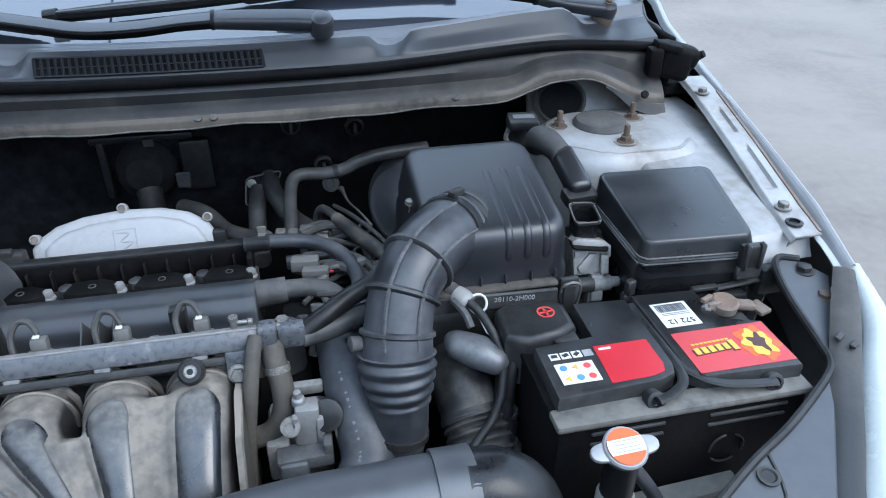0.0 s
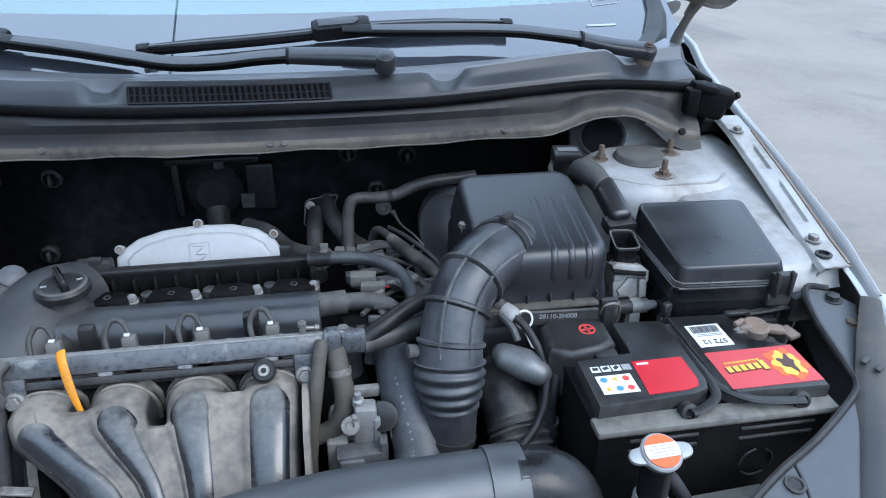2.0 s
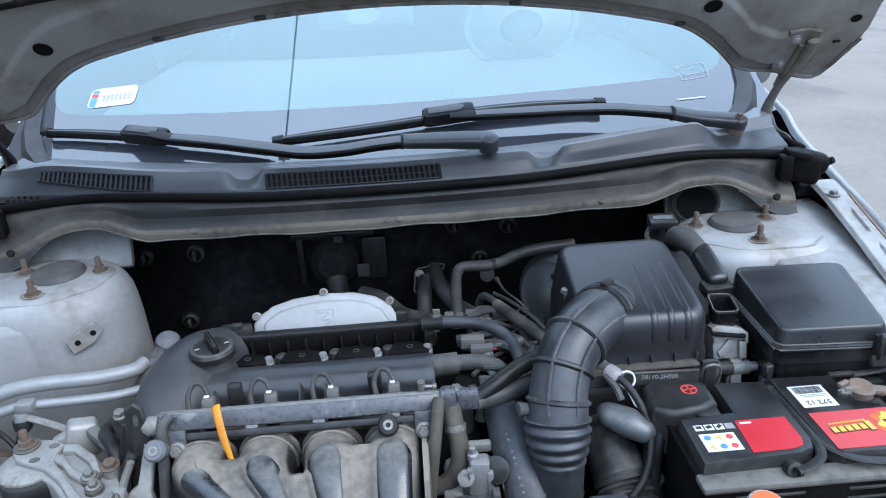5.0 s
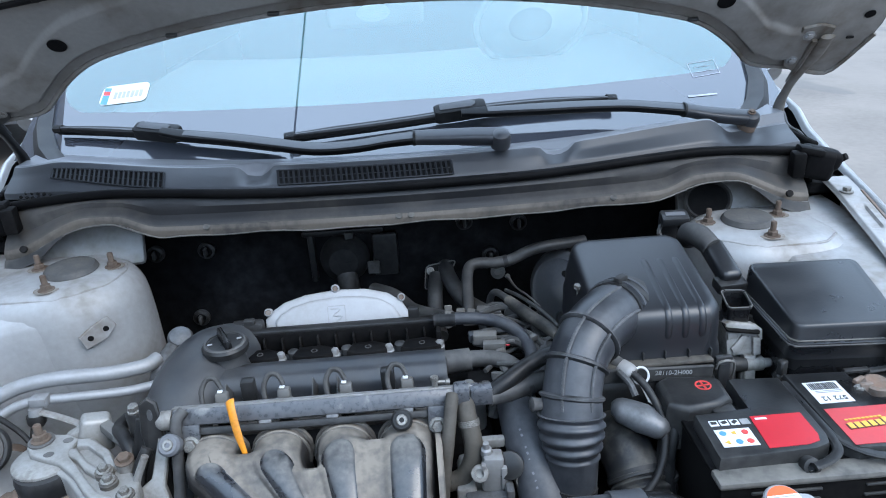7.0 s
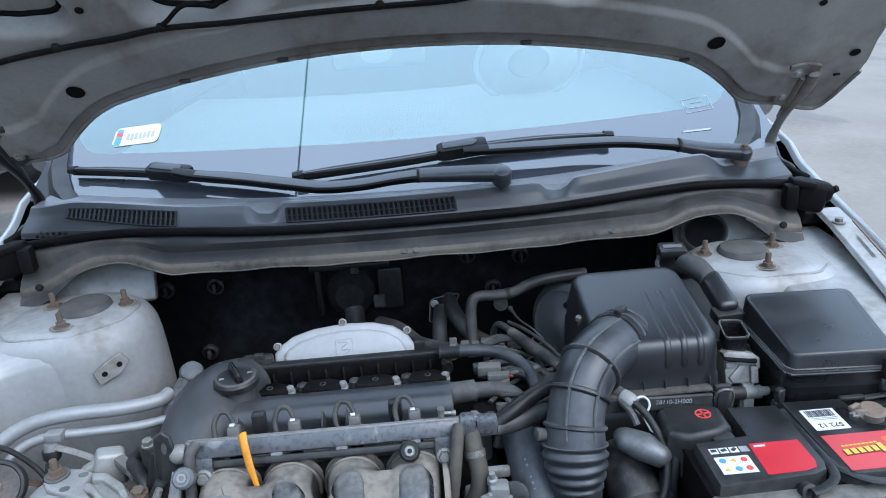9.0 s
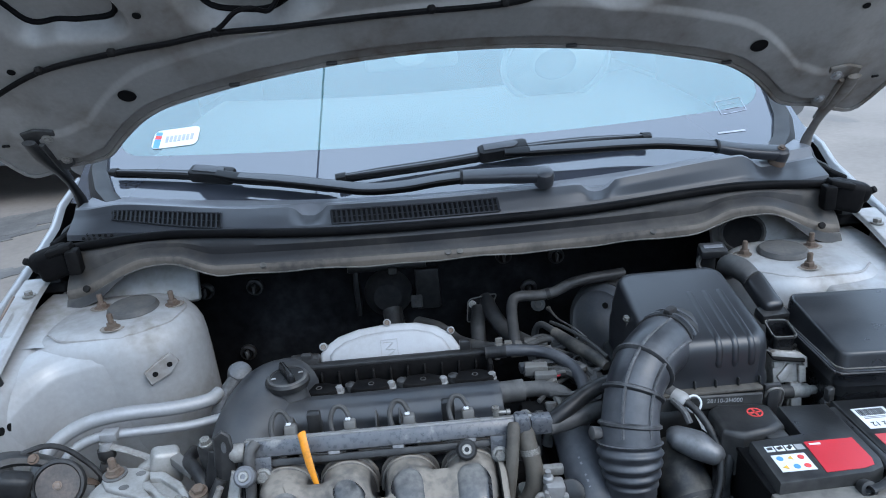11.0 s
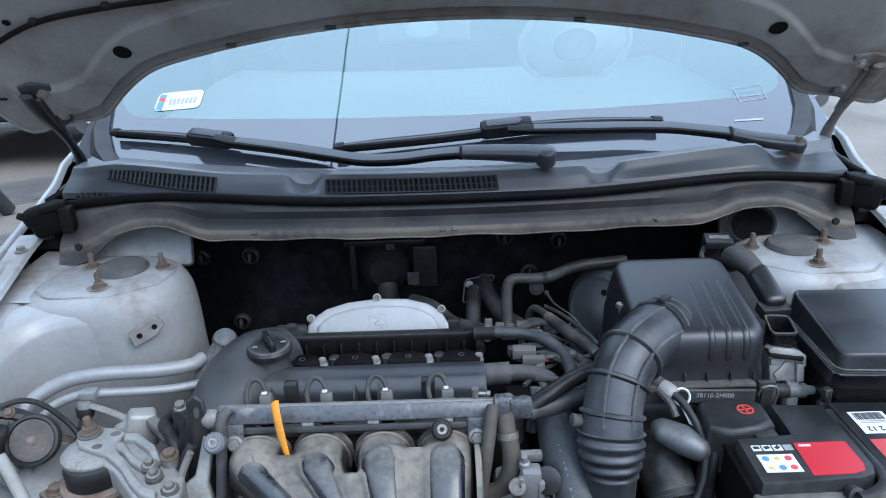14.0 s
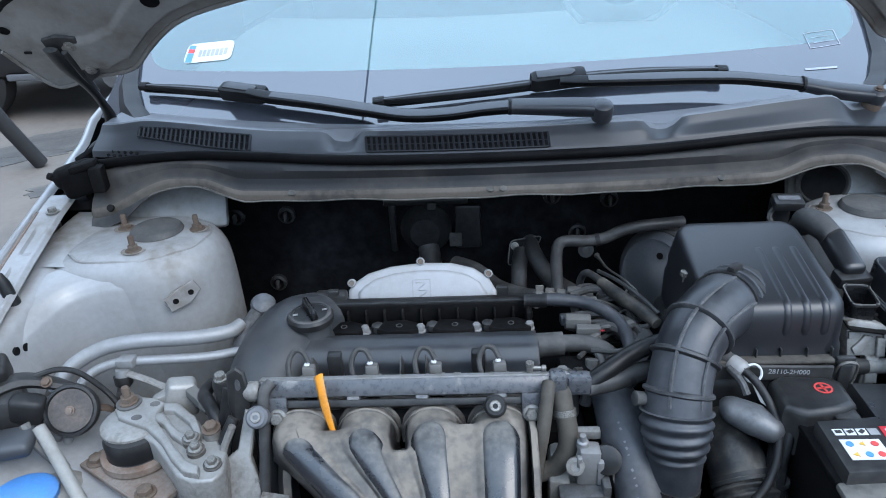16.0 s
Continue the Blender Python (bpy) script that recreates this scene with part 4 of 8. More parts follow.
grille(-0.215, 0.073, "grille_centre")
grille(-0.618, -0.412, "grille_side", 0.5)
for i in range(5):
    for j in range(3):
        p = V((-0.668 + 0.012 * i + 0.006 * j, 0.165 - 0.004 * i + 0.008 * j, 0.990 + 0.004 * j))
        part("drain_hole", lathe([(0.003, 0), (0.003, 0.002), (0, 0.002)], p, (0, -0.6, 0.8), 6), M_DARK, cowl)
for sx in (-1, 1):
    cap = part("gutter_cap", join(rbox((sx * 0.718, 0.146, 0.957), (0.060, 0.046, 0.056), 0.012, 3, rot=(0, sx * 14, sx * -10)), rbox((sx * 0.742, 0.140, 0.962), (0.030, 0.040, 0.034), 0.011, 3, rot=(0, sx * 20, sx * -16)), rbox((sx * 0.700, 0.136, 0.983), (0.044, 0.030, 0.012), 0.004, 2, rot=(0, sx * 12, sx * -10)), lathe([(0.007, 0), (0.006, 0.010), (0.0, 0.012)], (sx * 0.753, 0.130, 0.966), (sx * 0.5, -0.6, 0.5), 10)), M_CASE, cowl, "black rubber gutter end cap")
    part("gutter_clip", rbox((sx * 0.675, 0.128, 0.962), (0.022, 0.03, 0.045), 0.005, 2, rot=(0, 0, sx * -10)), M_CASE, cap)
    part("end_flap", sheet(lambda u, v: V((sx * (0.585 + 0.115 * u), 0.066 + 0.11 * (0.585 + 0.115 * u) ** 2 - 0.003 - 0.012 * u * v, 0.931 + arch(0.585 + 0.115 * u) - (0.004 + 0.013 * smooth01(0, 0.5, u)) * v)), 14, 4, 0.003), M_FLAP, cowl, "grey plastic end flap")
    part("flap_clip", lathe([(0.0065, -0.002), (0.006, 0.002), (0.0, 0.003)], (sx * 0.655, 0.103, 0.918), (0, -0.8, 0.6), 12), M_CASE, cowl)
# opening in the painted panel beside the right tower
vent = thing("cabin_air_opening", (0.53, 0.15, 0.9), "round dark opening in the painted panel behind the strut tower", "opening")
part("rim", lathe([(0.034, 0), (0.037, 0.004), (0.033, 0.006), (0.029, 0.002)], (0.528, 0.142, 0.902), (-0.15, -1, 0.25), 28, sx=1.15), M_COWLDARK, vent)
part("hollow", lathe([(0.031, 0.003), (0.0, 0.0035)], (0.528, 0.142, 0.902), (-0.15, -1, 0.25), 28, sx=1.15), M_DARK, vent)

# ---- wipers ----


GN = V((0, -0.468, 0.884))


def wiper(name, pivot, root_line, arm, blade, conn, label):
    """A flat-blade wiper: grey root on its pivot, flat pressed arm, clip and a bowed spoiler blade with its lip."""
    w = thing(name, pivot, label, "wiper", "windscreen wipers")
    root = part("arm_root", tube(root_line, [0.0155, 0.0150, 0.0140, 0.0125], 20, 6, flat=0.72, upv=GN, square=0.6), M_WIPERROOT, w, "faded grey root cover")
    part("root_joint", tube([V(root_line[-1]) + (V(root_line[-2]) - V(root_line[-1])) * f for f in (-0.04, 0.05)], 0.0150, 14, 2, flat=0.8, upv=GN), M_WIPER, root)
    rod = part("arm", tube(arm, [0.0120] + [0.0112] * (len(arm) - 3) + [0.0100, 0.008], 20, 6, flat=0.55, upv=GN, square=0.35), M_WIPER, w)
    part("arm_face", tube([V(p) + GN * 0.0058 for p in arm[:-1]], [0.0080] * (len(arm) - 2) + [0.006], 12, 6, flat=0.16, upv=GN, square=0.4), M_ARM, rod)
    part("pivot_cap", lathe([(0.0165, -0.012), (0.0172, 0.006), (0.0145, 0.013), (0.008, 0.0165), (0.0, 0.0172)], pivot, (0, -0.45, 0.9), 24), M_WIPERROOT, w)
    b = part("blade", tube([V(p) + GN * 0.004 for p in blade], [0.0065] + [0.0095] * (len(blade) - 2) + [0.0065], 8, 6, flat=0.75, upv=GN), M_WIPER, w)
    part("spoiler", tube([V(p) + GN * 0.0085 - V((0, 0.002, 0)) for p in blade], [0.002] + [0.0036] * (len(blade) - 2) + [0.002], 6, 6, flat=0.8, upv=GN), M_ARM, b)
    part("rubber_lip", tube([V(p) - GN * 0.006 for p in blade], 0.0032, 5, 6), M_WIPER, b)
    for e, f in ((blade[0], blade[1]), (blade[-1], blade[-2])):
        d = (V(f) - V(e)).normalized()
        part("end_cap", tube([V(e) - d * 0.004 + GN * 0.004, V(e) + d * 0.014 + GN * 0.005], 0.0090, 8, 2, flat=0.8, upv=GN), M_WIPER, b)
    c0, c1 = V(conn[0]), V(conn[1])
    d = (c1 - c0).normalized()
    cm = Matrix((d, GN.cross(d).normalized(), GN)).transposed().to_4x4()
    cm.translation = c0
    n = (c1 - c0).length
    clip = part("blade_clip", prism([(0, -0.010), (n * 0.08, -0.015), (n * 0.92, -0.014), (n, -0.009), (n, 0.009), (n * 0.92, 0.013), (n * 0.08, 0.013), (0, 0.009)], -0.014, 0.009, 0.004, 2, cm), M_WIPER, w)
    part("clip_top", prism([(n * 0.10, -0.008), (n * 0.70, -0.009), (n * 0.80, -0.003), (n * 0.80, 0.004), (n * 0.70, 0.009), (n * 0.10, 0.008)], 0.006, 0.0115, 0.0015, 2, cm), M_WIPERROOT, clip)
    return w


wiper("wiper", (0.157, 0.116, 1.046), [(0.159, 0.119, 1.050), (0.118, 0.121, 1.053), (0.066, 0.123, 1.055), (0.014, 0.124, 1.057)],
      [(0.016, 0.124, 1.057), (-0.032, 0.121, 1.055), (-0.085, 0.117, 1.051), (-0.148, 0.122, 1.050), (-0.213, 0.142, 1.056), (-0.301, 0.174, 1.064), (-0.384, 0.204, 1.069), (-0.43, 0.226, 1.074)],
      [(-0.668, 0.350, 1.062), (-0.568, 0.306, 1.063), (-0.483, 0.270, 1.062), (-0.392, 0.231, 1.058), (-0.307, 0.199, 1.053), (-0.220, 0.167, 1.045)],
      ((-0.487, 0.264, 1.074), (-0.398, 0.226, 1.070)), "black windscreen wiper with a thick arm, parked on the glass")
wr = wiper("wiper", (0.622, 0.213, 1.024), [(0.622, 0.214, 1.028), (0.585, 0.209, 1.034), (0.545, 0.208, 1.041), (0.498, 0.209, 1.052)],
           [(0.500, 0.209, 1.052), (0.440, 0.206, 1.061), (0.386, 0.204, 1.068), (0.310, 0.196, 1.073), (0.244, 0.187, 1.076), (0.143, 0.180, 1.079), (0.098, 0.180, 1.081)],
           [(-0.204, 0.184, 1.055), (-0.124, 0.184, 1.060), (-0.031, 0.189, 1.065), (0.053, 0.198, 1.070), (0.139, 0.213, 1.075), (0.253, 0.229, 1.075), (0.381, 0.248, 1.069)],
           ((0.052, 0.192, 1.081), (0.142, 0.200, 1.086)), "long black windscreen wiper with a rusty pivot, parked on the glass")
part("pivot_nut", bolt((0.622, 0.206, 1.0395), (0, -0.45, 0.9), 0.0052, 0.005, 1.4), M_RUST, wr, "rusty pivot nut")
part("rust_foot", lathe([(0.014, -0.012), (0.017, 0.0), (0.014, 0.010)], (0.620, 0.216, 1.012), (0, -0.1, 1), 14), M_RUST, wr, "rusty wiper spindle")

# ---- bonnet ----
HN = V((0, -0.785, -0.62))
HD = V((0, -0.62, 0.785))


def hood_pt(x, v, h=0.0):
    return V((x, 0.265, 1.05)) + HD * v + HN * h


def hood_edge(x):
    a = abs(x)
    e = 0.288 - 0.35 * a * a - 0.09 * smooth01(0.45, 0.66, a) * (a - 0.3) / 0.36
    e = min(e, 0.288 - 0.30 * a * a - 0.0)
    if a > 0.60:
        e = 0.103 - 0.018 * smooth01(0.60, 0.65, a) - 0.024 * smooth01(0.67, 0.75, a)
    if a > 0.75:
        e = 0.061 + 0.13 * (1 - math.sqrt(max(0, 1 - ((a - 0.75) / 0.0525) ** 2)))
    return e


def pocket_wave(t, k):
    return 0.07 * math.sin(3 * t + 0.6 + 9 * k) + 0.045 * math.sin(5 * t + 20 * k) + 0.03 * math.sin(8 * t)


def pocket(x, v, cx, cv, rx, rv):
    d = (((x - cx) / rx) ** 4 + ((v - cv) / rv) ** 4) ** 0.25 + pocket_wave(math.atan2((v - cv) / rv, (x - cx) / rx), cx)
    return smooth01(1.13, 0.85, d)


POCKETS = ((0.552, 0.462, 0.082, 0.096), (0.275, 0.474, 0.112, 0.104), (0.0, 0.52, 0.10, 0.10), (0.42, 0.72, 0.2, 0.12))


def hood_relief(x, v):
    a = abs(x)
    b = v - hood_edge(x)
    h = 0.012 * smooth01(0.022, 0.030, b) * smooth01(0.75, 0.68, a)
    h -= 0.006 * smooth01(0.085, 0.10, b) * smooth01(0.75, 0.68, a)
    for p in POCKETS:
        h -= 0.034 * pocket(a, v, *p)
    h -= 0.010 * smooth01(0.64, 0.72, a) * smooth01(0.16, 0.24, v)
    return h


def hood_fn(u, v):
    a = 0.802 * (2 * u - 1)
    e = hood_edge(a)
    w = e + (0.62 - e) * v / 0.85 if v < 0.85 else 0.62 + 0.38 * (v - 0.85) / 0.15
    return hood_pt(a, w, hood_relief(a, w))


bonnet = thing("bonnet", (0, 0.265, 1.05), "raised bonnet, dusty grey underside with pressed ribs and dark pockets", "bonnet")
part("inner_panel", sheet(hood_fn, 340, 210), M_HOOD, bonnet)

# Black tubes paint the shadow gap round each pocket's floor.
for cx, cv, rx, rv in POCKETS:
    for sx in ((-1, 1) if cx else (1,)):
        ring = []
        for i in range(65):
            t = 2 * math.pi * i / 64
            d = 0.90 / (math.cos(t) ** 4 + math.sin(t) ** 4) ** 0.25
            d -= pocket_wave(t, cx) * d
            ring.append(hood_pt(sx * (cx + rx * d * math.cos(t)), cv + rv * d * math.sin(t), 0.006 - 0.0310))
        part("pocket_shade_line", tube(ring, 0.0045, 6, 1), M_DARK, bonnet)


def skin_fn(u, v):
    a = 0.806 * (2 * u - 1)
    e = hood_edge(a) - 0.004
    w = e + (1.01 - e) * v
    return hood_pt(a, w, -0.012 - 0.045 * smooth01(0.0, 0.08, w - e) * smooth01(0.806, 0.70, abs(a)))


part("outer_skin", sheet(skin_fn, 60, 30, 0.0015), M_BODY, bonnet)
part("hem", tube([hood_pt(x, hood_edge(x), 0.0) for x in [0.80 * (i / 24 - 1) for i in range(49)]], 0.0045, 6, 3), M_HOOD, bonnet)
seam = [(-0.74, 0.250), (-0.714, 0.268), (-0.613, 0.317), (-0.495, 0.341), (-0.408, 0.352), (-0.335, 0.364), (-0.242, 0.366), (-0.104, 0.373), (-0.02, 0.375), (0.087, 0.377), (0.142, 0.392), (0.19, 0.435)]
hose = part("washer_hose", tube([hood_pt(x, v, 0.012) for x, v in seam], 0.0044, 8, 6), M_CASE, bonnet, "thin black washer hose clipped to the bonnet")
part("hose_loop", tube([hood_pt(x, v, h) for x, v, h in ((-0.345, 0.362, 0.014), (-0.322, 0.378, 0.012), (-0.300, 0.394, 0.006), (-0.278, 0.396, 0.002), (-0.255, 0.384, -0.004), (-0.235, 0.40, -0.02))], 0.0036, 8, 6), M_CASE, hose)
for i in (2, 3, 5, 8, 9):
    x, v = seam[i]
    part("hose_clip", rbox(hood_pt(x, v + 0.003, 0.013), (0.012, 0.012, 0.012), 0.003, 1, rot=(-52, 0, 12)), M_CASE, hose)
for x, v, r in ((0.508, 0.255, 0.0125), (0.771, 0.194, 0.008), (0.436, 0.402, 0.0055), (0.658, 0.315, 0.0055)):
    for sx in (-1, 1):
        part("panel_hole", lathe([(r, 0), (r * 0.96, 0.0012), (0, 0.0013)], hood_pt(sx * x, v, hood_relief(x, v) + 0.0015), HN, 20, sx=1.15), M_DARK, bonnet)
for x in (-0.34, 0.20, -0.18, 0.47):
    part("edge_clip", rbox(hood_pt(x, hood_edge(x) + 0.004, 0.004), (0.018, 0.006, 0.006), 0.0015, 1, rot=(-52, 0, 0)), M_BLACK, bonnet)
for sx in (-1, 1):
    # Left hinge is given a black material to hold its shade.
    hm = M_HOOD if sx > 0 else M_BLACKM
    HM = Matrix.Translation(hood_pt(0, 0, 0.006)) @ Matrix(((1, 0, 0, 0), (0, HD.y, HN.y, 0), (0, HD.z, HN.z, 0), (0, 0, 0, 1)))
    outline = [(0.661, 0.184), (0.690, 0.190), (0.716, 0.182), (0.718, 0.150), (0.702, 0.112), (0.684, 0.082), (0.664, 0.096), (0.656, 0.125), (0.672, 0.146), (0.660, 0.166)]
    hinge = part("hinge_plate", prism([(sx * x, v) for x, v in outline][::sx], 0, 0.005, 0.0015, 1, HM), hm, bonnet)
    part("hinge_arm", tube([(sx * 0.706, 0.146, 1.172), (sx * 0.708, 0.180, 1.138), (sx * 0.703, 0.222, 1.096), (sx * 0.704, 0.252, 1.064), (sx * 0.711, 0.284, 1.026), (sx * 0.722, 0.305, 0.96)], [0.012, 0.013, 0.010, 0.0095, 0.012, 0.013], 10, 6, flat=0.45, upv=(0, 1, 0)), hm, hinge)
    part("hinge_flange", tube([(sx * 0.690, 0.156, 1.166), (sx * 0.692, 0.198, 1.122), (sx * 0.698, 0.240, 1.084)], [0.005, 0.006, 0.004], 8, 5), hm, hinge)
    for x, v in ((0.676, 0.168), (0.671, 0.112)):
        part("hinge_bolt", bolt(hood_pt(sx * x, v, 0.011), HN, 0.0065, 0.006, 1.5), M_PIPE if sx > 0 else M_STEEL, hinge)
    part("corner_slot", rbox(hood_pt(sx * 0.757, 0.150, 0.004), (0.014, 0.004, 0.004), 0.001, 1, rot=(-52, 0, sx * 12)), M_DARK, bonnet)

# ---- engine ----
engine = thing("engine", (-0.14, -0.12, 0.36), "four-cylinder engine with a black plastic cam cover, dusty", "engine")
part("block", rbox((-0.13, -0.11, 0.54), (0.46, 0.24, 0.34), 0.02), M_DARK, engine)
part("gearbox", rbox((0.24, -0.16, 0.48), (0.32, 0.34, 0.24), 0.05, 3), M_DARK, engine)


def cover_fn(u, v):
    """Barrel-shaped front of the cam cover."""
    x = -0.335 + 0.371 * u
    prof = ((-0.052, 0.768), (-0.094, 0.770), (-0.104, 0.786), (-0.114, 0.795), (-0.132, 0.799), (-0.152, 0.795), (-0.166, 0.782), (-0.172, 0.764), (-0.186, 0.757), (-0.200, 0.752), (-0.205, 0.738), (-0.207, 0.69))
    k = v * (len(prof) - 1)
    i = min(int(k), len(prof) - 2)
    y, z = (prof[i][a] + (prof[i + 1][a] - prof[i][a]) * (k - i) for a in (0, 1))
    return V((x, y, z))


cover = part("cam_cover", sheet(lambda u, v: cover_fn(u, 0.67 * v), 30, 24, 0.004), M_COVER, engine, "black plastic cam cover")
part("cover_ledge", sheet(lambda u, v: cover_fn(u, 0.67 + 0.33 * v), 30, 12, 0.004), M_COVERDUST, cover, "dusty front ledge")
part("cover_end", prism([(0, 0), (0.05, 0.0), (0.062, 0.014), (0.088, 0.022), (0.10, 0.02), (0.115, 0.008), (0.122, -0.008), (0.152, -0.02), (0.157, -0.08), (0, -0.08)], 0, 0.004, 0.001, 1,
                        Matrix.Translation((0.034, -0.05, 0.772)) @ Matrix(((0, 0, 1, 0), (-1, 0, 0, 0), (0, 1, 0, 0), (0, 0, 0, 1)))), M_COVER, cover)
part("rear_rim", rbox((-0.151, -0.040, 0.784), (0.368, 0.008, 0.034), 0.003, 2), M_CASE, cover)
part("rim_ledge", rbox((-0.151, -0.034, 0.802), (0.372, 0.018, 0.006), 0.0025, 2), M_BLACK, cover)
part("rim_end", rbox((0.030, -0.055, 0.784), (0.008, 0.04, 0.034), 0.003, 2), M_CASE, cover)
for i in range(12):
    part("rim_rib", rbox((-0.30 + 0.028 * i, -0.048, 0.782), (0.003, 0.012, 0.026), 0.001, 1), M_CASE, cover)
for x in (-0.268, -0.007):
    part("rim_block", rbox((x, -0.026, 0.810), (0.018, 0.012, 0.022), 0.003, 2), M_BLACK, cover)
for x in (-0.150, -0.132, -0.116, -0.27):
    part("front_rib", rbox((x, -0.186, 0.782), (0.0025, 0.034, 0.040), 0.001, 1, rot=(38, 0, 0)), M_COVER, cover)
for x in (-0.238, -0.046):
    part("cover_post", rbox((x, -0.192, 0.792), (0.019, 0.016, 0.050), 0.003, 2), M_BLACK, cover)
for i in range(4):
    x = -0.258 + 0.083 * i
    coil = part("ignition_coil", prism([(-0.026, -0.010), (-0.010, -0.017), (0.020, -0.017), (0.036, -0.012), (0.036, 0.006), (0.016, 0.016), (-0.018, 0.014)], 0, 0.014, 0.003, 2, pose(x + 0.005, -0.076, 0.772)), M_CASE, engine, "black ignition coil")
    part("coil_print", lathe([(0.005, -0.001), (0.005, 0.0006), (0.0035, 0.0006), (0.0035, -0.001)], (x + 0.012, -0.078, 0.7862), (0, 0, 1), 12), M_WIRE, coil)
    part("coil_bolt", bolt((x + (0.044 if i < 3 else 0.039), -0.080, 0.776), (0, 0, 1), 0.0062, 0.012, 1.25), M_PIPE, engine, "bright zinc bolt")
    part("coil_plug", lathe([(0.009, 0), (0.009, 0.010), (0.006, 0.012), (0, 0.012)], (x - 0.022, -0.068, 0.772), (0, 0, 1), 12), M_BLACKM, engine)
part("cover_bolt", bolt((0.066, -0.185, 0.768), (0, 0, 1), 0.0085, 0.012, 1.5), M_STEEL, engine)
part("bolt_boss", lathe([(0.024, -0.06), (0.022, -0.002), (0.0, 0.0)], (0.066, -0.185, 0.768), (0, 0, 1), 18), M_COVER, engine)
part("front_stud", bolt((-0.075, -0.205, 0.775), (0, 0, 1), 0.009, 0.012, 1.6), M_STEEL, engine)

# timing side of the cover
side = part("timing_cover", tube([(-0.290, -0.030, 0.775), (-0.318, -0.075, 0.782), (-0.338, -0.14, 0.768), (-0.350, -0.20, 0.725), (-0.352, -0.235, 0.655), (-0.35, -0.25, 0.56)], [0.050, 0.058, 0.060, 0.056, 0.052, 0.05], 18, 6, flat=0.8), M_COVER, engine, "rounded black timing cover")
part("timing_end", rbox((-0.365, -0.10, 0.62), (0.06, 0.26, 0.24), 0.03, 3), M_COVER, engine)
capo = part("oil_filler_cap", lathe([(0.024, -0.022), (0.026, 0.0), (0.033, 0.001), (0.034, 0.010), (0.031, 0.014), (0.0, 0.015)], (-0.286, -0.106, 0.815), (0, 0, 1), 26), M_BLACK, engine, "black oil filler cap with yellow print")
part("cap_grip", rbox((-0.286, -0.106, 0.8365), (0.012, 0.056, 0.017), 0.004, 3, rot=(0, 0, 28), top=(0.6, 0.85)), M_BLACK, capo)
part("cap_dish", lathe([(0.031, 0), (0.0295, 0.0015), (0.0265, 0.0015), (0.025, -0.001)], (-0.286, -0.106, 0.8292), (0, 0, 1), 26), M_HOSE, capo)
for a in (20, 200):
    part("cap_print", rbox((-0.286 + 0.021 * math.cos(radians(a)), -0.106 + 0.021 * math.sin(radians(a)), 0.8305), (0.007, 0.0035, 0.001), 0, 1, rot=(0, 0, a)), M_GREYPRINT, capo)
part("filler_neck", lathe([(0.036, 0), (0.028, 0.03), (0.026, 0.05)], (-0.286, -0.106, 0.765), (0, 0, 1), 24), M_COVER, engine)

# pale shield behind the head
shield = thing("heat_shield", (-0.135, 0.03, 0.75), "pale cast shield with bolt lugs behind the engine head", "shield")
outl = [(-0.118, -0.03), (-0.118, 0.0), (-0.108, 0.012), (-0.085, 0.026), (-0.05, 0.035), (0.0, 0.039), (0.05, 0.036), (0.085, 0.026), (0.108, 0.010), (0.120, -0.012), (0.126, -0.03)]
SM = pose(-0.135, 0.028, 0.792, 62, 0, 3)
body = part("shell", prism(outl, 0, 0.012, 0.006, 3, SM), M_WHITE, shield)
part("raised_face", prism([(x * 0.86, y * 0.80 - 0.004) for x, y in outl], 0.010, 0.020, 0.007, 3, SM), M_WHITE, body)
for x, y in ((-0.112, 0.012), (0.0, 0.041), (0.108, 0.016)):
    lug = part("lug", lathe([(0.0068, 0), (0.0068, 0.013), (0.005, 0.015), (0.0046, 0.012), (0, 0.012)], SM @ V((x, y, 0)), SM.to_3x3() @ V((0, 0, 1)), 16), M_WHITE, shield)
    part("lug_bolt", lathe([(0.0044, 0.012), (0.0044, 0.0128), (0, 0.0128)], SM @ V((x, y, 0)), SM.to_3x3() @ V((0, 0, 1)), 12), M_RUSTPLATE, lug)
for a in ((-0.014, 0.012, 0.028, 0.0012), (-0.014, -0.022, 0.028, 0.0012)):
    part("cast_mark", rbox(SM @ V((a[0] + 0.014, a[1], 0.0205)), (0.028, 0.0014, 0.0012), 0, 1, rot=(62, 0, 3)), M_WHITE, body)
for x in (-0.014, 0.014):
    part("cast_mark", rbox(SM @ V((x, -0.005, 0.0205)), (0.0014, 0.034, 0.0012), 0, 1, rot=(62, 0, 3)), M_WHITE, body)
part("cast_mark", tube([SM @ V((x, y, 0.0202)) for x, y in ((-0.010, 0.008), (0.006, 0.006), (-0.006, -0.004), (0.009, -0.006), (-0.008, -0.018))], 0.0011, 5, 3), M_WHITE, body)

# ---- fuel rail and injectors ----
rail = thing("fuel_rail", (-0.13, -0.25, 0.8), "dusty aluminium fuel rail along the inlet side of the engine", "fuel rail")
part("tube", join(rbox((-0.128, -0.247, 0.8015), (0.395, 0.017, 0.023), 0.005, 2, rot=(-35, 0, 0))), M_RAIL, rail)
# Bright strip puts the rail's top highlight into the colour.
part("top_highlight", rbox((-0.128, -0.240, 0.812), (0.395, 0.012, 0.003), 0.001, 1, rot=(-20, 0, 0)), M_PIPE, rail)
part("lower_lip", rbox((-0.128, -0.258, 0.786), (0.388, 0.010, 0.010), 0.003, 2, rot=(-35, 0, 0)), M_BLACKM, rail)
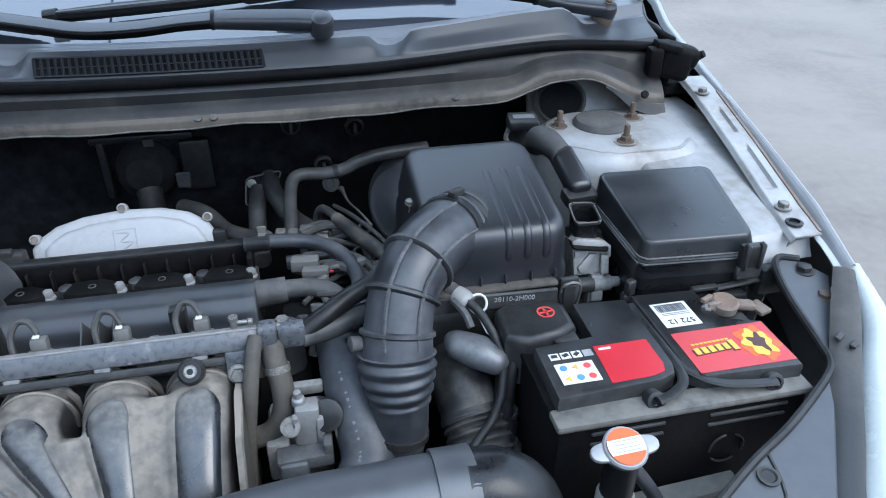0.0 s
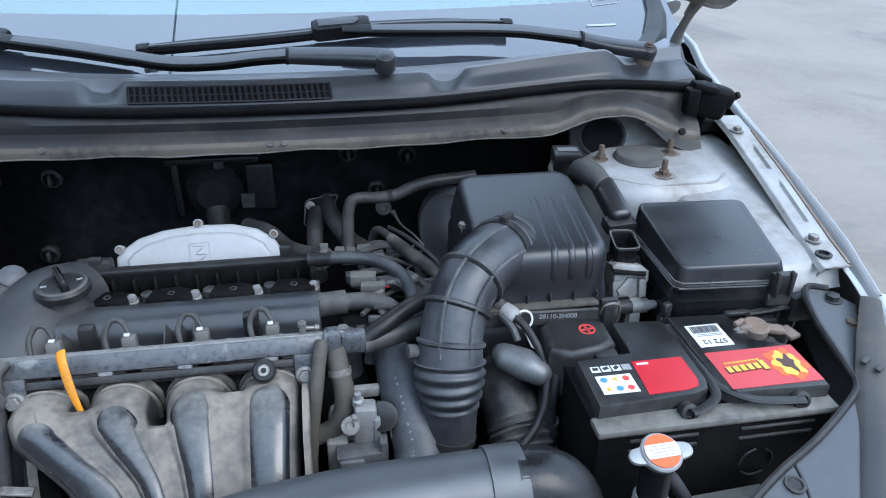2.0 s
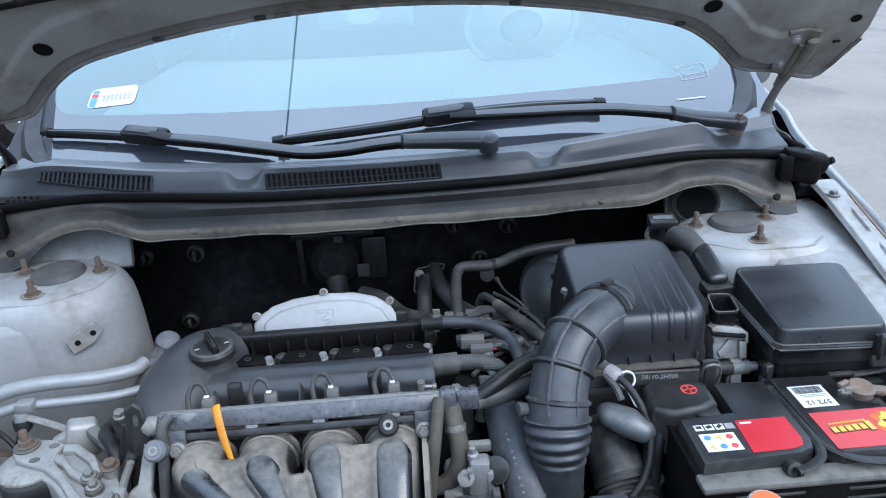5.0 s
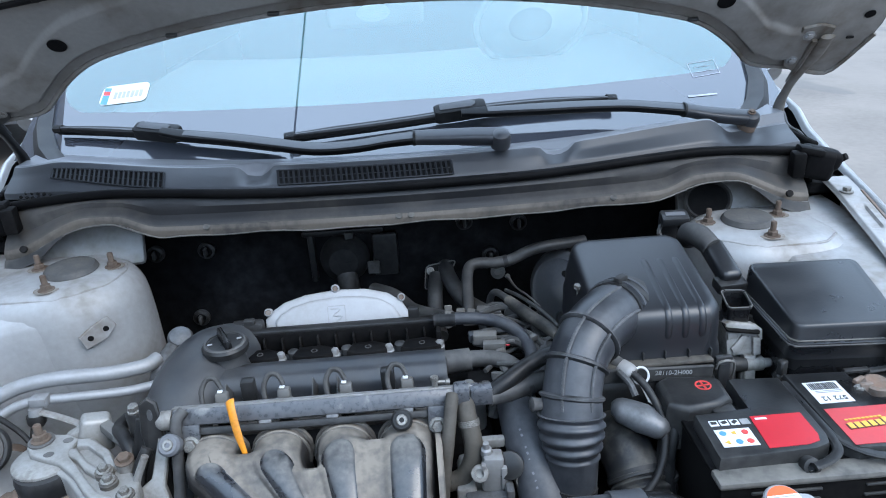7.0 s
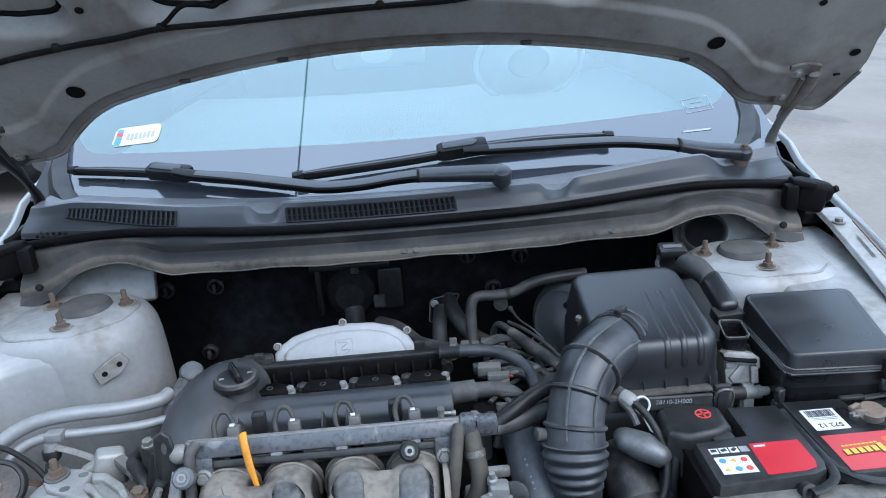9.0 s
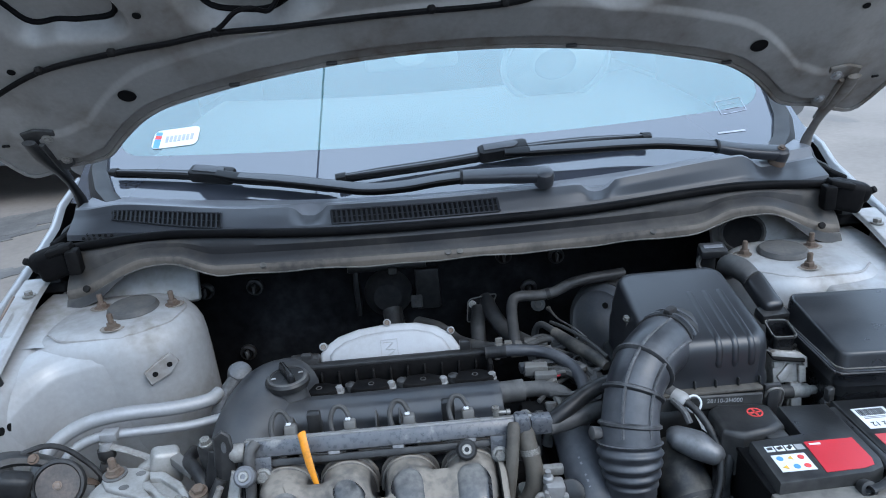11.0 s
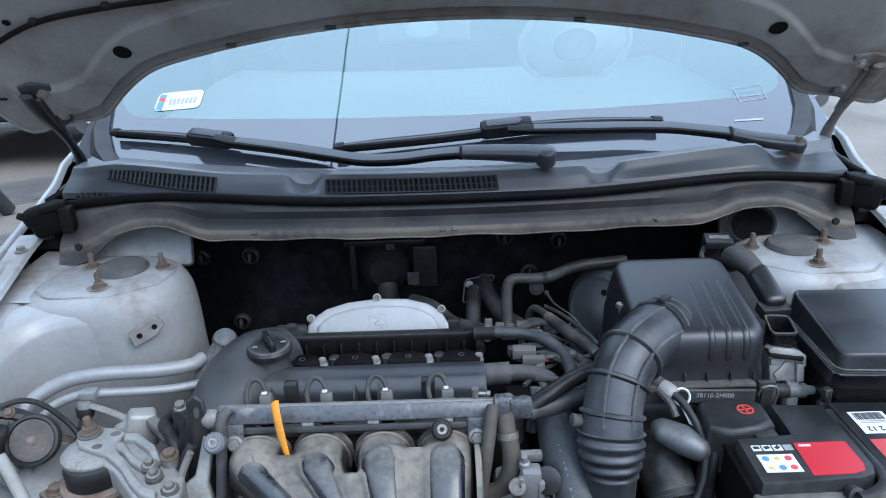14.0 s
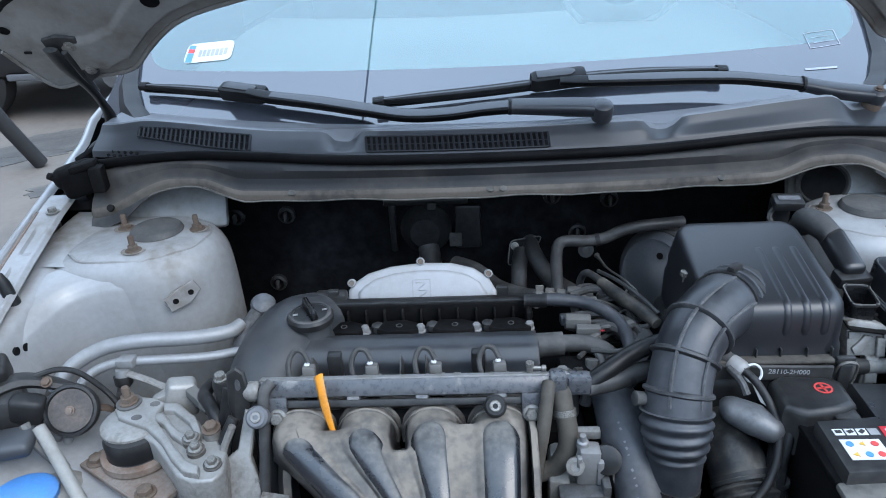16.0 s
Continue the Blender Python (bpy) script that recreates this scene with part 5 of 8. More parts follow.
for x in (-0.205, -0.118, -0.02):
    part("clip_slot", rbox((x, -0.2565, 0.793), (0.016, 0.006, 0.006), 0.001, 1, rot=(-35, 0, 0)), M_RAIL, rail)
part("end_plug", lathe([(0.011, 0), (0.013, 0.003), (0.013, 0.014), (0.009, 0.02), (0, 0.02)], (-0.325, -0.248, 0.800), (-1, 0, 0), 16), M_ALU, rail)
part("end_joint", rbox((0.078, -0.248, 0.803), (0.03, 0.022, 0.024), 0.004, 2), M_RAIL, rail)
for x in (-0.300, 0.018):
    b = part("mount_tab", rbox((x, -0.266, 0.782), (0.024, 0.006, 0.036), 0.003, 2, rot=(-18, 0, 0)), M_RAIL, rail)
    part("tab_bolt", bolt((x, -0.271, 0.776), (0, -0.9, 0.35), 0.008, 0.010, 1.4), M_STEEL, b)
part("valve_tip", join(lathe([(0.004, 0), (0.004, 0.010), (0.0052, 0.011), (0.0052, 0.016), (0, 0.017)], (0.018, -0.238, 0.812), (0, 0, 1), 12),
                       lathe([(0.0025, 0), (0.0025, 0.012), (0.004, 0.013), (0.004, 0.018), (0, 0.018)], (0.020, -0.238, 0.820), (1, 0, -0.05), 10)), M_STEEL, rail)
part("rail_clamp", rbox((0.052, -0.249, 0.802), (0.022, 0.030, 0.034), 0.006, 2), M_RAIL, rail)
part("drain_tube", tube([(0.040, -0.258, 0.812), (0.036, -0.276, 0.800), (0.030, -0.296, 0.770), (0.022, -0.306, 0.720), (0.016, -0.312, 0.66), (0.014, -0.32, 0.60)], 0.0085, 12, 6), M_TANHOSE, rail)
for i in range(4):
    x = -0.268 + 0.083 * i
    inj = thing("fuel_injector", (x, -0.225, 0.76), "fuel injector with grey plug and looped sheathed wire", "injector", "injectors along the fuel rail")
    part("plug", join(rbox((x, -0.216, 0.802), (0.017, 0.015, 0.024), 0.003, 2, rot=(-12, 0, 4)), rbox((x, -0.222, 0.796), (0.026, 0.014, 0.010), 0.003, 2)), M_CREAM, inj)
    # White chip paints the small highlight on the plug.
    part("plug_highlight", rbox((x - 0.002, -0.214, 0.8155), (0.007, 0.006, 0.003), 0.001, 1), M_PAPER, inj)
    part("wire", tube([(x, -0.212, 0.818), (x - 0.008, -0.205, 0.829), (x - 0.019, -0.205, 0.830), (x - 0.026, -0.214, 0.818), (x - 0.023, -0.226, 0.803), (x - 0.014, -0.236, 0.790)], 0.0036, 8, 6), M_WIRE, inj)
    part("nozzle", lathe([(0.009, 0), (0.009, 0.05), (0.012, 0.052), (0.012, 0.06)], (x, -0.232, 0.735), (0, 0.15, 1), 14), M_BLACK, inj)

# ---- inlet manifold ----
mani = thing("inlet_manifold", (-0.14, -0.30, 0.5), "dusty black plastic inlet manifold with four curved runners", "inlet manifold")
part("flange", rbox((-0.145, -0.245, 0.735), (0.36, 0.024, 0.05), 0.008, 2), M_DARK, mani)
RUN_YZ = ((-0.226, 0.726), (-0.260, 0.750), (-0.300, 0.753), (-0.337, 0.733), (-0.378, 0.695), (-0.408, 0.635), (-0.425, 0.56))


def outward(line, j):
    """The line's outer normal at point j, away from the engine."""
    d = (line[min(j + 1, len(line) - 1)] - line[max(j - 1, 0)]).normalized()
    o = V((0, -0.55, 0.83))
    return (o - d * o.dot(d)).normalized()


RUN_LINE = curve_pts([V((0, y, z)) for y, z in RUN_YZ], 8)


def skin_pt(w, q, h):
    """A point over the manifold: w counts runners, q the stations of the runners' line, h stands proud of it."""
    f = max(0.0, min(5.999, q)) * 8
    j = min(int(f), len(RUN_LINE) - 2)
    p = RUN_LINE[j].lerp(RUN_LINE[j + 1], f - j)
    k = lerp_table(w, ((-0.5, 0.078), (0, 0.096), (1, 0.050), (2, 0.0095), (3, -0.002), (3.5, -0.004)))[0]
    sh = lerp_table(q, ((0, 0), (1.9, 0), (2.4, 0.14), (3, 0.50), (3.5, 0.86), (4, 1.1), (5, 1.35), (6, 1.45)))[0]
    o0, o1 = outward(RUN_LINE, j), outward(RUN_LINE, min(j + 1, len(RUN_LINE) - 1))
    return V((-0.271 + 0.083 * w + sh * k, p.y, p.z)) + o0.lerp(o1, f - j) * h


VALLEY = (1.75, 2.30, 1.62)


def skin_height(w, q):
    i = min(3, max(0, round(w)))
    dx = abs(w - i) * 0.083
    lobe = 0.0295 * math.sqrt(max(0.0, 1 - (dx / 0.0365) ** 2)) - 0.034 * smooth01(0.030, 0.0405, dx)
    if 0 < w < 3:
        s0 = VALLEY[min(2, int(w))]
        fill = -0.034 + 0.0585 * smooth01(s0 - 0.45, s0 + 0.18, q)
        top, low = max(lobe, fill), min(lobe, fill)
        lobe = top + 0.003 * math.exp(-((top - low) / 0.006) ** 2)
    return lobe


part("body", sheet(lambda u, v: skin_pt(-0.46 + 3.92 * u, 0.72 + 5.2 * v, skin_height(-0.46 + 3.92 * u, 0.72 + 5.2 * v)), 188, 60), M_RUNNER, mani)
for i in range(4):
    q0 = (2.15, 1.95, 1.80, 1.80)[i]

    def crest_fn(u, v, i=i, q0=q0):
        a = 2 * u - 1
        q = q0 + (5.9 - q0) * v ** 1.25
        round_off = math.sqrt(max(0.0, 1 - max(0.0, (q0 + 0.42 - q) / 0.42) ** 2))
        b = a * (0.18 + 0.82 * round_off)
        w = i + b * 0.33
        return skin_pt(w, q, 0.0312 - 0.0075 * b * b + 0.0012 * smooth01(1.0, 0.6, abs(a)) * smooth01(0.0, 0.06, v) - 0.0055 * smooth01(0.86, 1.0, -a) - 0.0050 * smooth01(0.55, 1.0, a))
    run = part("runner", sheet(crest_fn, 26, 54), M_CREST, mani, "rubbed black runner crest")
    x = -0.271 + 0.083 * i
    for name, y0, z0, rx, rz, r, mm in (("runner_collar", -0.272, 0.744, 0.0375, 0.0385, 0.0030, M_RUNNER), ("runner_seat", -0.256, 0.741, 0.0380, 0.0385, 0.0048, M_RUNNER)):
        ring = [(x + rx * math.cos(a), y0 + 0.004 * math.sin(a), z0 + rz * math.sin(a)) for a in (math.pi * j / 16 for j in range(-1, 18))]
        part(name, tube(ring, r, 8, 2, upv=(0, 1, 0)), mm, run, "dusty collar")
part("web_end", sheet(lambda u, v: V((-0.300 - 0.01 * u + 0.05 * v * v, -0.275 - 0.14 * v, 0.735 - 0.20 * v - 0.03 * u)), 4, 10, 0.01), M_RUNNER, mani)
part("end_flange", prism([(0.0, 0.0), (0.05, 0.012), (0.10, -0.01), (0.14, -0.07), (0.15, -0.16), (0.0, -0.16)], 0, 0.008, 0.002, 1,
                         Matrix.Translation((0.014, -0.255, 0.765)) @ Matrix(((0, 0, 1, 0), (-1, 0, 0, 0), (0, 1, 0, 0), (0, 0, 0, 1)))), M_RUNNER, mani)
for nx, ny, nz in ((-0.027, -0.283, 0.797), (-0.319, -0.292, 0.794)):
    nut = thing("rubber_grommet", (nx, ny, nz), "round rubber cover mount with a bright metal bush", "grommet", "cover mounts")
    part("rubber", lathe([(0.010, -0.03), (0.0135, -0.012), (0.0140, 0.0), (0.011, 0.004), (0.0075, 0.004)], (nx, ny, nz), (0, -0.75, 0.62), 22), M_RUBBER if nx > -0.2 else M_COWLTOP, nut)
    part("bush", lathe([(0.0080, 0.003), (0.0064, 0.0055), (0.0034, 0.0055), (0.003, 0.0)], (nx, ny, nz), (0, -0.75, 0.62), 18), M_STEEL, nut)
    part("stalk", tube([(nx, ny + 0.02, nz - 0.02), (nx, ny + 0.012, nz - 0.06)], 0.009, 10, 3), M_DARK, nut)
dip = thing("dipstick", (-0.225, -0.28, 0.73), "bright orange plastic oil dipstick handle", "dipstick")
part("handle", tube([(-0.243, -0.262, 0.832), (-0.240, -0.272, 0.826), (-0.234, -0.285, 0.800), (-0.228, -0.292, 0.775), (-0.222, -0.296, 0.745)], [0.0066, 0.0060, 0.0058, 0.0040, 0.0046], 10, 6, flat=0.5, upv=(0, 1, 0)), M_DIP, dip)
part("tube", tube([(-0.222, -0.294, 0.752), (-0.218, -0.27, 0.70), (-0.21, -0.24, 0.62)], 0.006, 10, 4), M_STEEL, dip)

# left rail pipe and bracket
lp = thing("hose_and_bracket", (-0.31, -0.29, 0.66), "grey dusty hose strapped to a ribbed aluminium bracket", "hose")
part("hose", tube([(-0.308, -0.250, 0.815), (-0.316, -0.262, 0.806), (-0.317, -0.272, 0.780), (-0.318, -0.290, 0.735), (-0.322, -0.305, 0.69), (-0.330, -0.32, 0.62)], 0.0075, 12, 6), M_HOSE, lp)
part("bracket", prism([(-0.03, -0.10), (0.02, -0.10), (0.026, -0.05), (0.012, -0.01), (0.02, 0.045), (0.006, 0.05), (-0.004, 0.0), (-0.03, -0.02)], 0, 0.010, 0.002, 1, pose(-0.350, -0.278, 0.735, 62, 0, 0)), M_ALU, lp)
for i in range(5):
    part("rib", rbox((-0.305, -0.320, 0.690 - 0.018 * i), (0.035, 0.012, 0.004), 0.001, 1, rot=(0, 12, 0)), M_ALU, lp)
part("loop", tube([(-0.355, -0.285, 0.775), (-0.372, -0.292, 0.735), (-0.366, -0.300, 0.700), (-0.340, -0.304, 0.690), (-0.328, -0.302, 0.705)], 0.005, 8, 6), M_ALU, lp)

# ---- engine mount, left ----
mount = thing("engine_mount", (-0.50, -0.25, 0.6), "cast aluminium engine mount on a rubber bush and rusty plate", "engine mount")
ppl = [(-0.585, -0.262), (-0.556, -0.215), (-0.440, -0.230), (-0.425, -0.300), (-0.455, -0.345)]
plt = part("base_plate", prism(ppl, 0.690, 0.698, 0.002, 1), M_RUSTPLATE, mount, "rusty base plate")
for x, y in ((-0.561, -0.259), (-0.470, -0.318)):
    part("plate_bolt", bolt((x, y, 0.698), (0, 0, 1), 0.010, 0.010, 1.4), M_RUST, plt)
part("rubber_bush", lathe([(0.043, 0), (0.046, 0.008), (0.041, 0.014), (0.042, 0.034), (0.039, 0.042), (0.0, 0.042)], (-0.506, -0.245, 0.699), (0, 0, 1), 30), M_RUBBER, mount)
part("bush_ring", lathe([(0.046, 0), (0.051, 0.003), (0.050, 0.011), (0.044, 0.014)], (-0.506, -0.245, 0.698), (0, 0, 1), 30), M_RUSTPLATE, mount)
part("bush_cap", lathe([(0.040, 0), (0.043, 0.003), (0.042, 0.010), (0.036, 0.013), (0, 0.013)], (-0.512, -0.233, 0.734), (0, 0, 1), 30), M_ALU, mount)
arm = [(-0.549, -0.207), (-0.550, -0.188), (-0.538, -0.181), (-0.506, -0.183), (-0.481, -0.190), (-0.461, -0.196), (-0.422, -0.233), (-0.406, -0.258), (-0.384, -0.273), (-0.364, -0.296), (-0.358, -0.330), (-0.366, -0.345), (-0.391, -0.347), (-0.414, -0.336), (-0.439, -0.308), (-0.465, -0.279), (-0.491, -0.260), (-0.517, -0.248), (-0.538, -0.232)]
armp = part("arm", prism(arm[::-1], 0.712, 0.744, 0.004, 3), M_ALU, mount, "cast aluminium arm")
part("arm_skirt", prism([(-0.40 + (x + 0.40) * 0.96, -0.27 + (y + 0.27) * 0.96) for x, y in arm[5:15]][::-1], 0.680, 0.714, 0.004, 2), M_ALU, armp)
part("arm_pad", prism([(-0.542, -0.219), (-0.543, -0.198), (-0.531, -0.190), (-0.494, -0.195), (-0.476, -0.207), (-0.479, -0.229), (-0.474, -0.243), (-0.448, -0.272), (-0.425, -0.299), (-0.406, -0.319), (-0.387, -0.328), (-0.383, -0.343), (-0.403, -0.338), (-0.427, -0.315), (-0.453, -0.283), (-0.481, -0.258), (-0.509, -0.246), (-0.530, -0.236)][::-1], 0.742, 0.7535, 0.0035, 3), M_ALU, armp)
part("arm_rib", prism([(-0.481, -0.240), (-0.480, -0.224), (-0.467, -0.230), (-0.447, -0.254), (-0.421, -0.273), (-0.403, -0.279), (-0.401, -0.292), (-0.420, -0.288), (-0.443, -0.272), (-0.462, -0.250)][::-1], 0.742, 0.7525, 0.0035, 3), M_ALU, armp)
part("arm_rib", prism([(-0.480, -0.205), (-0.460, -0.206), (-0.424, -0.235), (-0.402, -0.270), (-0.408, -0.278), (-0.428, -0.248), (-0.459, -0.222), (-0.473, -0.222)][::-1], 0.742, 0.7525, 0.003, 3), M_ALU, armp)
for x, y in ((-0.489, -0.210), (-0.503, -0.238)):
    part("arm_dimple", lathe([(0.0055, 0), (0.0055, 0.0006), (0, 0.0006)], (x, y, 0.7534), (0, 0, 1), 14, sx=1.3), M_HOSE, armp)
part("centre_washer", lathe([(0.017, 0), (0.017, 0.003), (0.010, 0.004), (0, 0.004)], (-0.526, -0.208, 0.753), (0, 0, 1), 20), M_HOSE, armp)
part("centre_nut", bolt((-0.526, -0.208, 0.756), (0, 0, 1), 0.010, 0.011, 1.3, 0.014), M_RUST, armp)
for x, y, z, mm in ((-0.391, -0.268, 0.758, M_RUST), (-0.414, -0.280, 0.754, M_STEEL), (-0.402, -0.298, 0.752, M_STEEL), (-0.374, -0.320, 0.748, M_STEEL)):
    part("arm_bolt", bolt((x, y, z), (0.05, -0.15, 1), 0.0085 if mm is M_RUST else 0.0062, 0.009, 1.45), mm, armp)
    part("bolt_boss", lathe([(0.0125, -0.04), (0.0115, -0.001), (0, 0)], (x, y, z), (0.05, -0.15, 1), 16), M_DUSTYHOSE if mm is M_STEEL else M_ALU, armp)
part("upper_casting", join(rbox((-0.466, -0.180, 0.744), (0.052, 0.036, 0.050), 0.007, 3, rot=(0, 14, 24), top=(0.72, 0.8)), rbox((-0.486, -0.186, 0.742), (0.030, 0.020, 0.026), 0.006, 2, rot=(0, -20, 20))), M_ALU, mount)
part("mount_plug", join(rbox((-0.436, -0.195, 0.752), (0.034, 0.016, 0.016), 0.003, 2, rot=(0, 12, -38)), lathe([(0.008, 0), (0.008, 0.016), (0.005, 0.017), (0, 0.017)], (-0.424, -0.206, 0.748), (0.7, -0.6, -0.1), 12)), M_CREAM, mount)

horn = thing("horn", (-0.594, -0.225, 0.6), "round rusty black horn disc with a centre bolt", "horn")
part("disc", lathe([(0.027, -0.022), (0.034, -0.013), (0.036, -0.002), (0.034, 0.003), (0.0305, 0.004), (0.0285, 0.001), (0.0, 0.001)], (-0.594, -0.231, 0.762), (0.18, -0.80, 0.56), 36), M_RUBBER, horn)
part("face", lathe([(0.0295, 0.0), (0.0285, 0.002), (0.0, 0.003)], (-0.594, -0.231, 0.762), (0.18, -0.80, 0.56), 32), mat("rust_speckled_black", (0.022, 0.0205, 0.020), 0.5, 0.1, 0.5, 30, 300, 0.4, (0.12, 0.098, 0.085), 0.55, 24, 0.1), horn, "rust-speckled black face")
part("centre_bolt", bolt(V((-0.594, -0.231, 0.762)) + V((0.18, -0.80, 0.56)) * 0.004, (0.18, -0.80, 0.56), 0.0045, 0.004, 1.4), M_RUSTPLATE, horn)
part("bracket", tube([(-0.59, -0.20, 0.745), (-0.57, -0.18, 0.72), (-0.60, -0.15, 0.66)], 0.010, 8, 4, flat=0.3), M_RUST, horn)
hb = thing("horn_bracket", (-0.66, -0.20, 0.75), "black plastic bracket with bolts beside the horn", "bracket")
part("arm", join(tube([(-0.70, -0.250, 0.800), (-0.665, -0.215, 0.800), (-0.63, -0.200, 0.785), (-0.600, -0.195, 0.768)], [0.014, 0.016, 0.013, 0.010], 8, 5, flat=0.6), rbox((-0.675, -0.235, 0.77), (0.05, 0.05, 0.05), 0.010, 2, rot=(0, 0, 30))), M_BLACKM, hb)
part("block", join(rbox((-0.695, -0.215, 0.812), (0.040, 0.045, 0.040), 0.009, 3, rot=(10, 0, 24)), rbox((-0.648, -0.238, 0.772), (0.046, 0.030, 0.040), 0.010, 3, rot=(0, 20, 14)), rbox((-0.70, -0.262, 0.772), (0.05, 0.05, 0.06), 0.012, 3, rot=(0, 10, -12))), M_RUBBER, hb)
part("stay", tube([(-0.640, -0.262, 0.765), (-0.625, -0.272, 0.742), (-0.612, -0.270, 0.715), (-0.606, -0.262, 0.690)], 0.007, 8, 5), M_CREAM, hb)
part("lead", tube([(-0.648, -0.205, 0.800), (-0.622, -0.190, 0.800), (-0.600, -0.180, 0.785), (-0.575, -0.176, 0.752), (-0.56, -0.18, 0.73)], 0.0042, 8, 6), M_RUBBER, hb)
part("bolt", bolt((-0.628, -0.212, 0.795), (0.1, -0.6, 0.8), 0.006, 0.006, 1.3), M_RUST, hb)
part("washer", lathe([(0.013, 0), (0.015, 0.006), (0.008, 0.007), (0, 0.007)], (-0.690, -0.243, 0.815), (0.2, -0.5, 0.85), 16), M_BLACK, hb)
for dx, dz in ((-0.054, 0.017), (-0.035, 0.011)):
    w = thing("wing_hole", (-0.69, -0.115 + dx, 0.80), "small round hole in the painted inner wing", "hole", "holes in the inner wing")
    part("dark_disc", lathe([(0.006, 0), (0.006, 0.0035), (0, 0.0035)], (-0.6905, -0.115 + dx, 0.800 + dz), (1, 0, 0.05), 14), M_DARK, w)

# air conditioning pipes
ac = thing("air_conditioning_pipes", (-0.55, -0.12, 0.7), "pair of bright aluminium pipes with a charging joint", "pipes")
part("thick_pipe", tube([(-0.640, -0.225, 0.700), (-0.652, -0.190, 0.738), (-0.640, -0.150, 0.768), (-0.600, -0.125, 0.787), (-0.545, -0.112, 0.792), (-0.47, -0.092, 0.783), (-0.425, -0.070, 0.778), (-0.412, -0.050, 0.778)], 0.0112, 14, 6), M_PIPE, ac)
part("thin_pipe", tube([(-0.622, -0.222, 0.695), (-0.628, -0.185, 0.732), (-0.612, -0.150, 0.758), (-0.575, -0.135, 0.770), (-0.52, -0.125, 0.767), (-0.45, -0.105, 0.757), (-0.40, -0.085, 0.754), (-0.36, -0.07, 0.75)], 0.0075, 12, 6), M_PIPE, ac)
part("joint_block", join(rbox((-0.556, -0.137, 0.774), (0.026, 0.020, 0.014), 0.003, 2), lathe([(0.010, 0), (0.011, -0.010), (0.009, -0.016)], (-0.560, -0.146, 0.767), (0, 0.25, 1), 18)), M_PIPE, ac)
part("joint_cap", lathe([(0.0135, 0), (0.0125, -0.012), (0.008, -0.018), (0, -0.018)], (-0.561, -0.148, 0.757), (0, 0.25, 1), 16), M_BLACK, ac)
part("sensor_lead", tube([(-0.565, -0.152, 0.735), (-0.575, -0.165, 0.70), (-0.585, -0.18, 0.66)], 0.008, 8, 4), M_RUBBER, ac)
part("stay", tube([(-0.552, -0.150, 0.762), (-0.52, -0.155, 0.752), (-0.475, -0.165, 0.735)], 0.006, 8, 4, flat=0.6), M_ALU, ac)
dome = thing("pump_housing", (-0.385, -0.03, 0.74), "dusty metal pump housing beside the cam cover", "housing")
part("body", join(lathe([(0.014, -0.03), (0.0195, -0.006), (0.020, 0.008), (0.017, 0.014), (0.010, 0.017), (0, 0.018)], (-0.385, -0.015, 0.788), (0.3, -0.5, 0.9), 20), tube([(-0.39, -0.025, 0.785), (-0.408, -0.05, 0.765), (-0.418, -0.07, 0.735)], 0.013, 12, 4)), M_CAN, dome)

# black upright brackets by the timing cover
ub = thing("belt_guard", (-0.36, -0.25, 0.62), "black metal guard plates bolted beside the timing cover", "bracket")
part("plate", prism([(-0.010, 0.062), (0.002, 0.070), (0.012, 0.062), (0.016, 0.030), (0.014, -0.030), (0.018, -0.10), (-0.020, -0.10), (-0.018, -0.040), (-0.010, -0.010), (-0.014, 0.020)], 0, 0.006, 0.002, 1, pose(-0.353, -0.255, 0.768, 82, 0, 0)), M_BLACK, ub)
part("slot", lathe([(0.005, 0), (0.005, 0.001), (0, 0.001)], (-0.350, -0.2545, 0.815), (0, -0.99, 0.14), 14, sx=0.7, sy=1.6), M_CAN, ub)
part("post", lathe([(0.013, -0.06), (0.0125, -0.004), (0.010, 0.0), (0, 0)], (-0.388, -0.215, 0.796), (0, -0.1, 1), 16), M_RUBBER, ub)
part("post_bolt", bolt((-0.388, -0.215, 0.796), (0, -0.1, 1), 0.0075, 0.010, 1.2), M_STEEL, ub)
part("strap", tube([(-0.370, -0.238, 0.798), (-0.373, -0.246, 0.775), (-0.380, -0.254, 0.748), (-0.392, -0.264, 0.722), (-0.398, -0.272, 0.69)], [0.009, 0.011, 0.011, 0.010, 0.010], 8, 5, flat=0.45), M_RUBBER, ub)

mh = thing("mount_hose", (-0.41, -0.24, 0.72), "short black coolant hose curving beside the engine mount", "hose")
part("hose", tube([(-0.432, -0.150, 0.740), (-0.428, -0.190, 0.752), (-0.408, -0.222, 0.762), (-0.392, -0.246, 0.752), (-0.392, -0.268, 0.715), (-0.40, -0.28, 0.66)], 0.0095, 12, 6), M_RUBBER, mh)
part("second_hose", tube([(-0.36, -0.262, 0.770), (-0.372, -0.275, 0.745), (-0.378, -0.285, 0.70), (-0.38, -0.29, 0.64)], 0.008, 12, 6), M_BLACKM, mh)

# washer tank corner
tank = thing("washer_tank", (-0.66, -0.33, 0.6), "translucent fluid tank with a bright blue cap", "tank")
part("tank", rbox((-0.645, -0.34, 0.62), (0.15, 0.18, 0.15), 0.03, 3), M_TANK, tank)
part("cap", lathe([(0.030, 0), (0.034, 0.004), (0.034, 0.012), (0.028, 0.017), (0, 0.018)], (-0.628, -0.322, 0.690), (0.1, -0.15, 1), 24, sx=1.25), M_BLUE, tank, "blue cap")
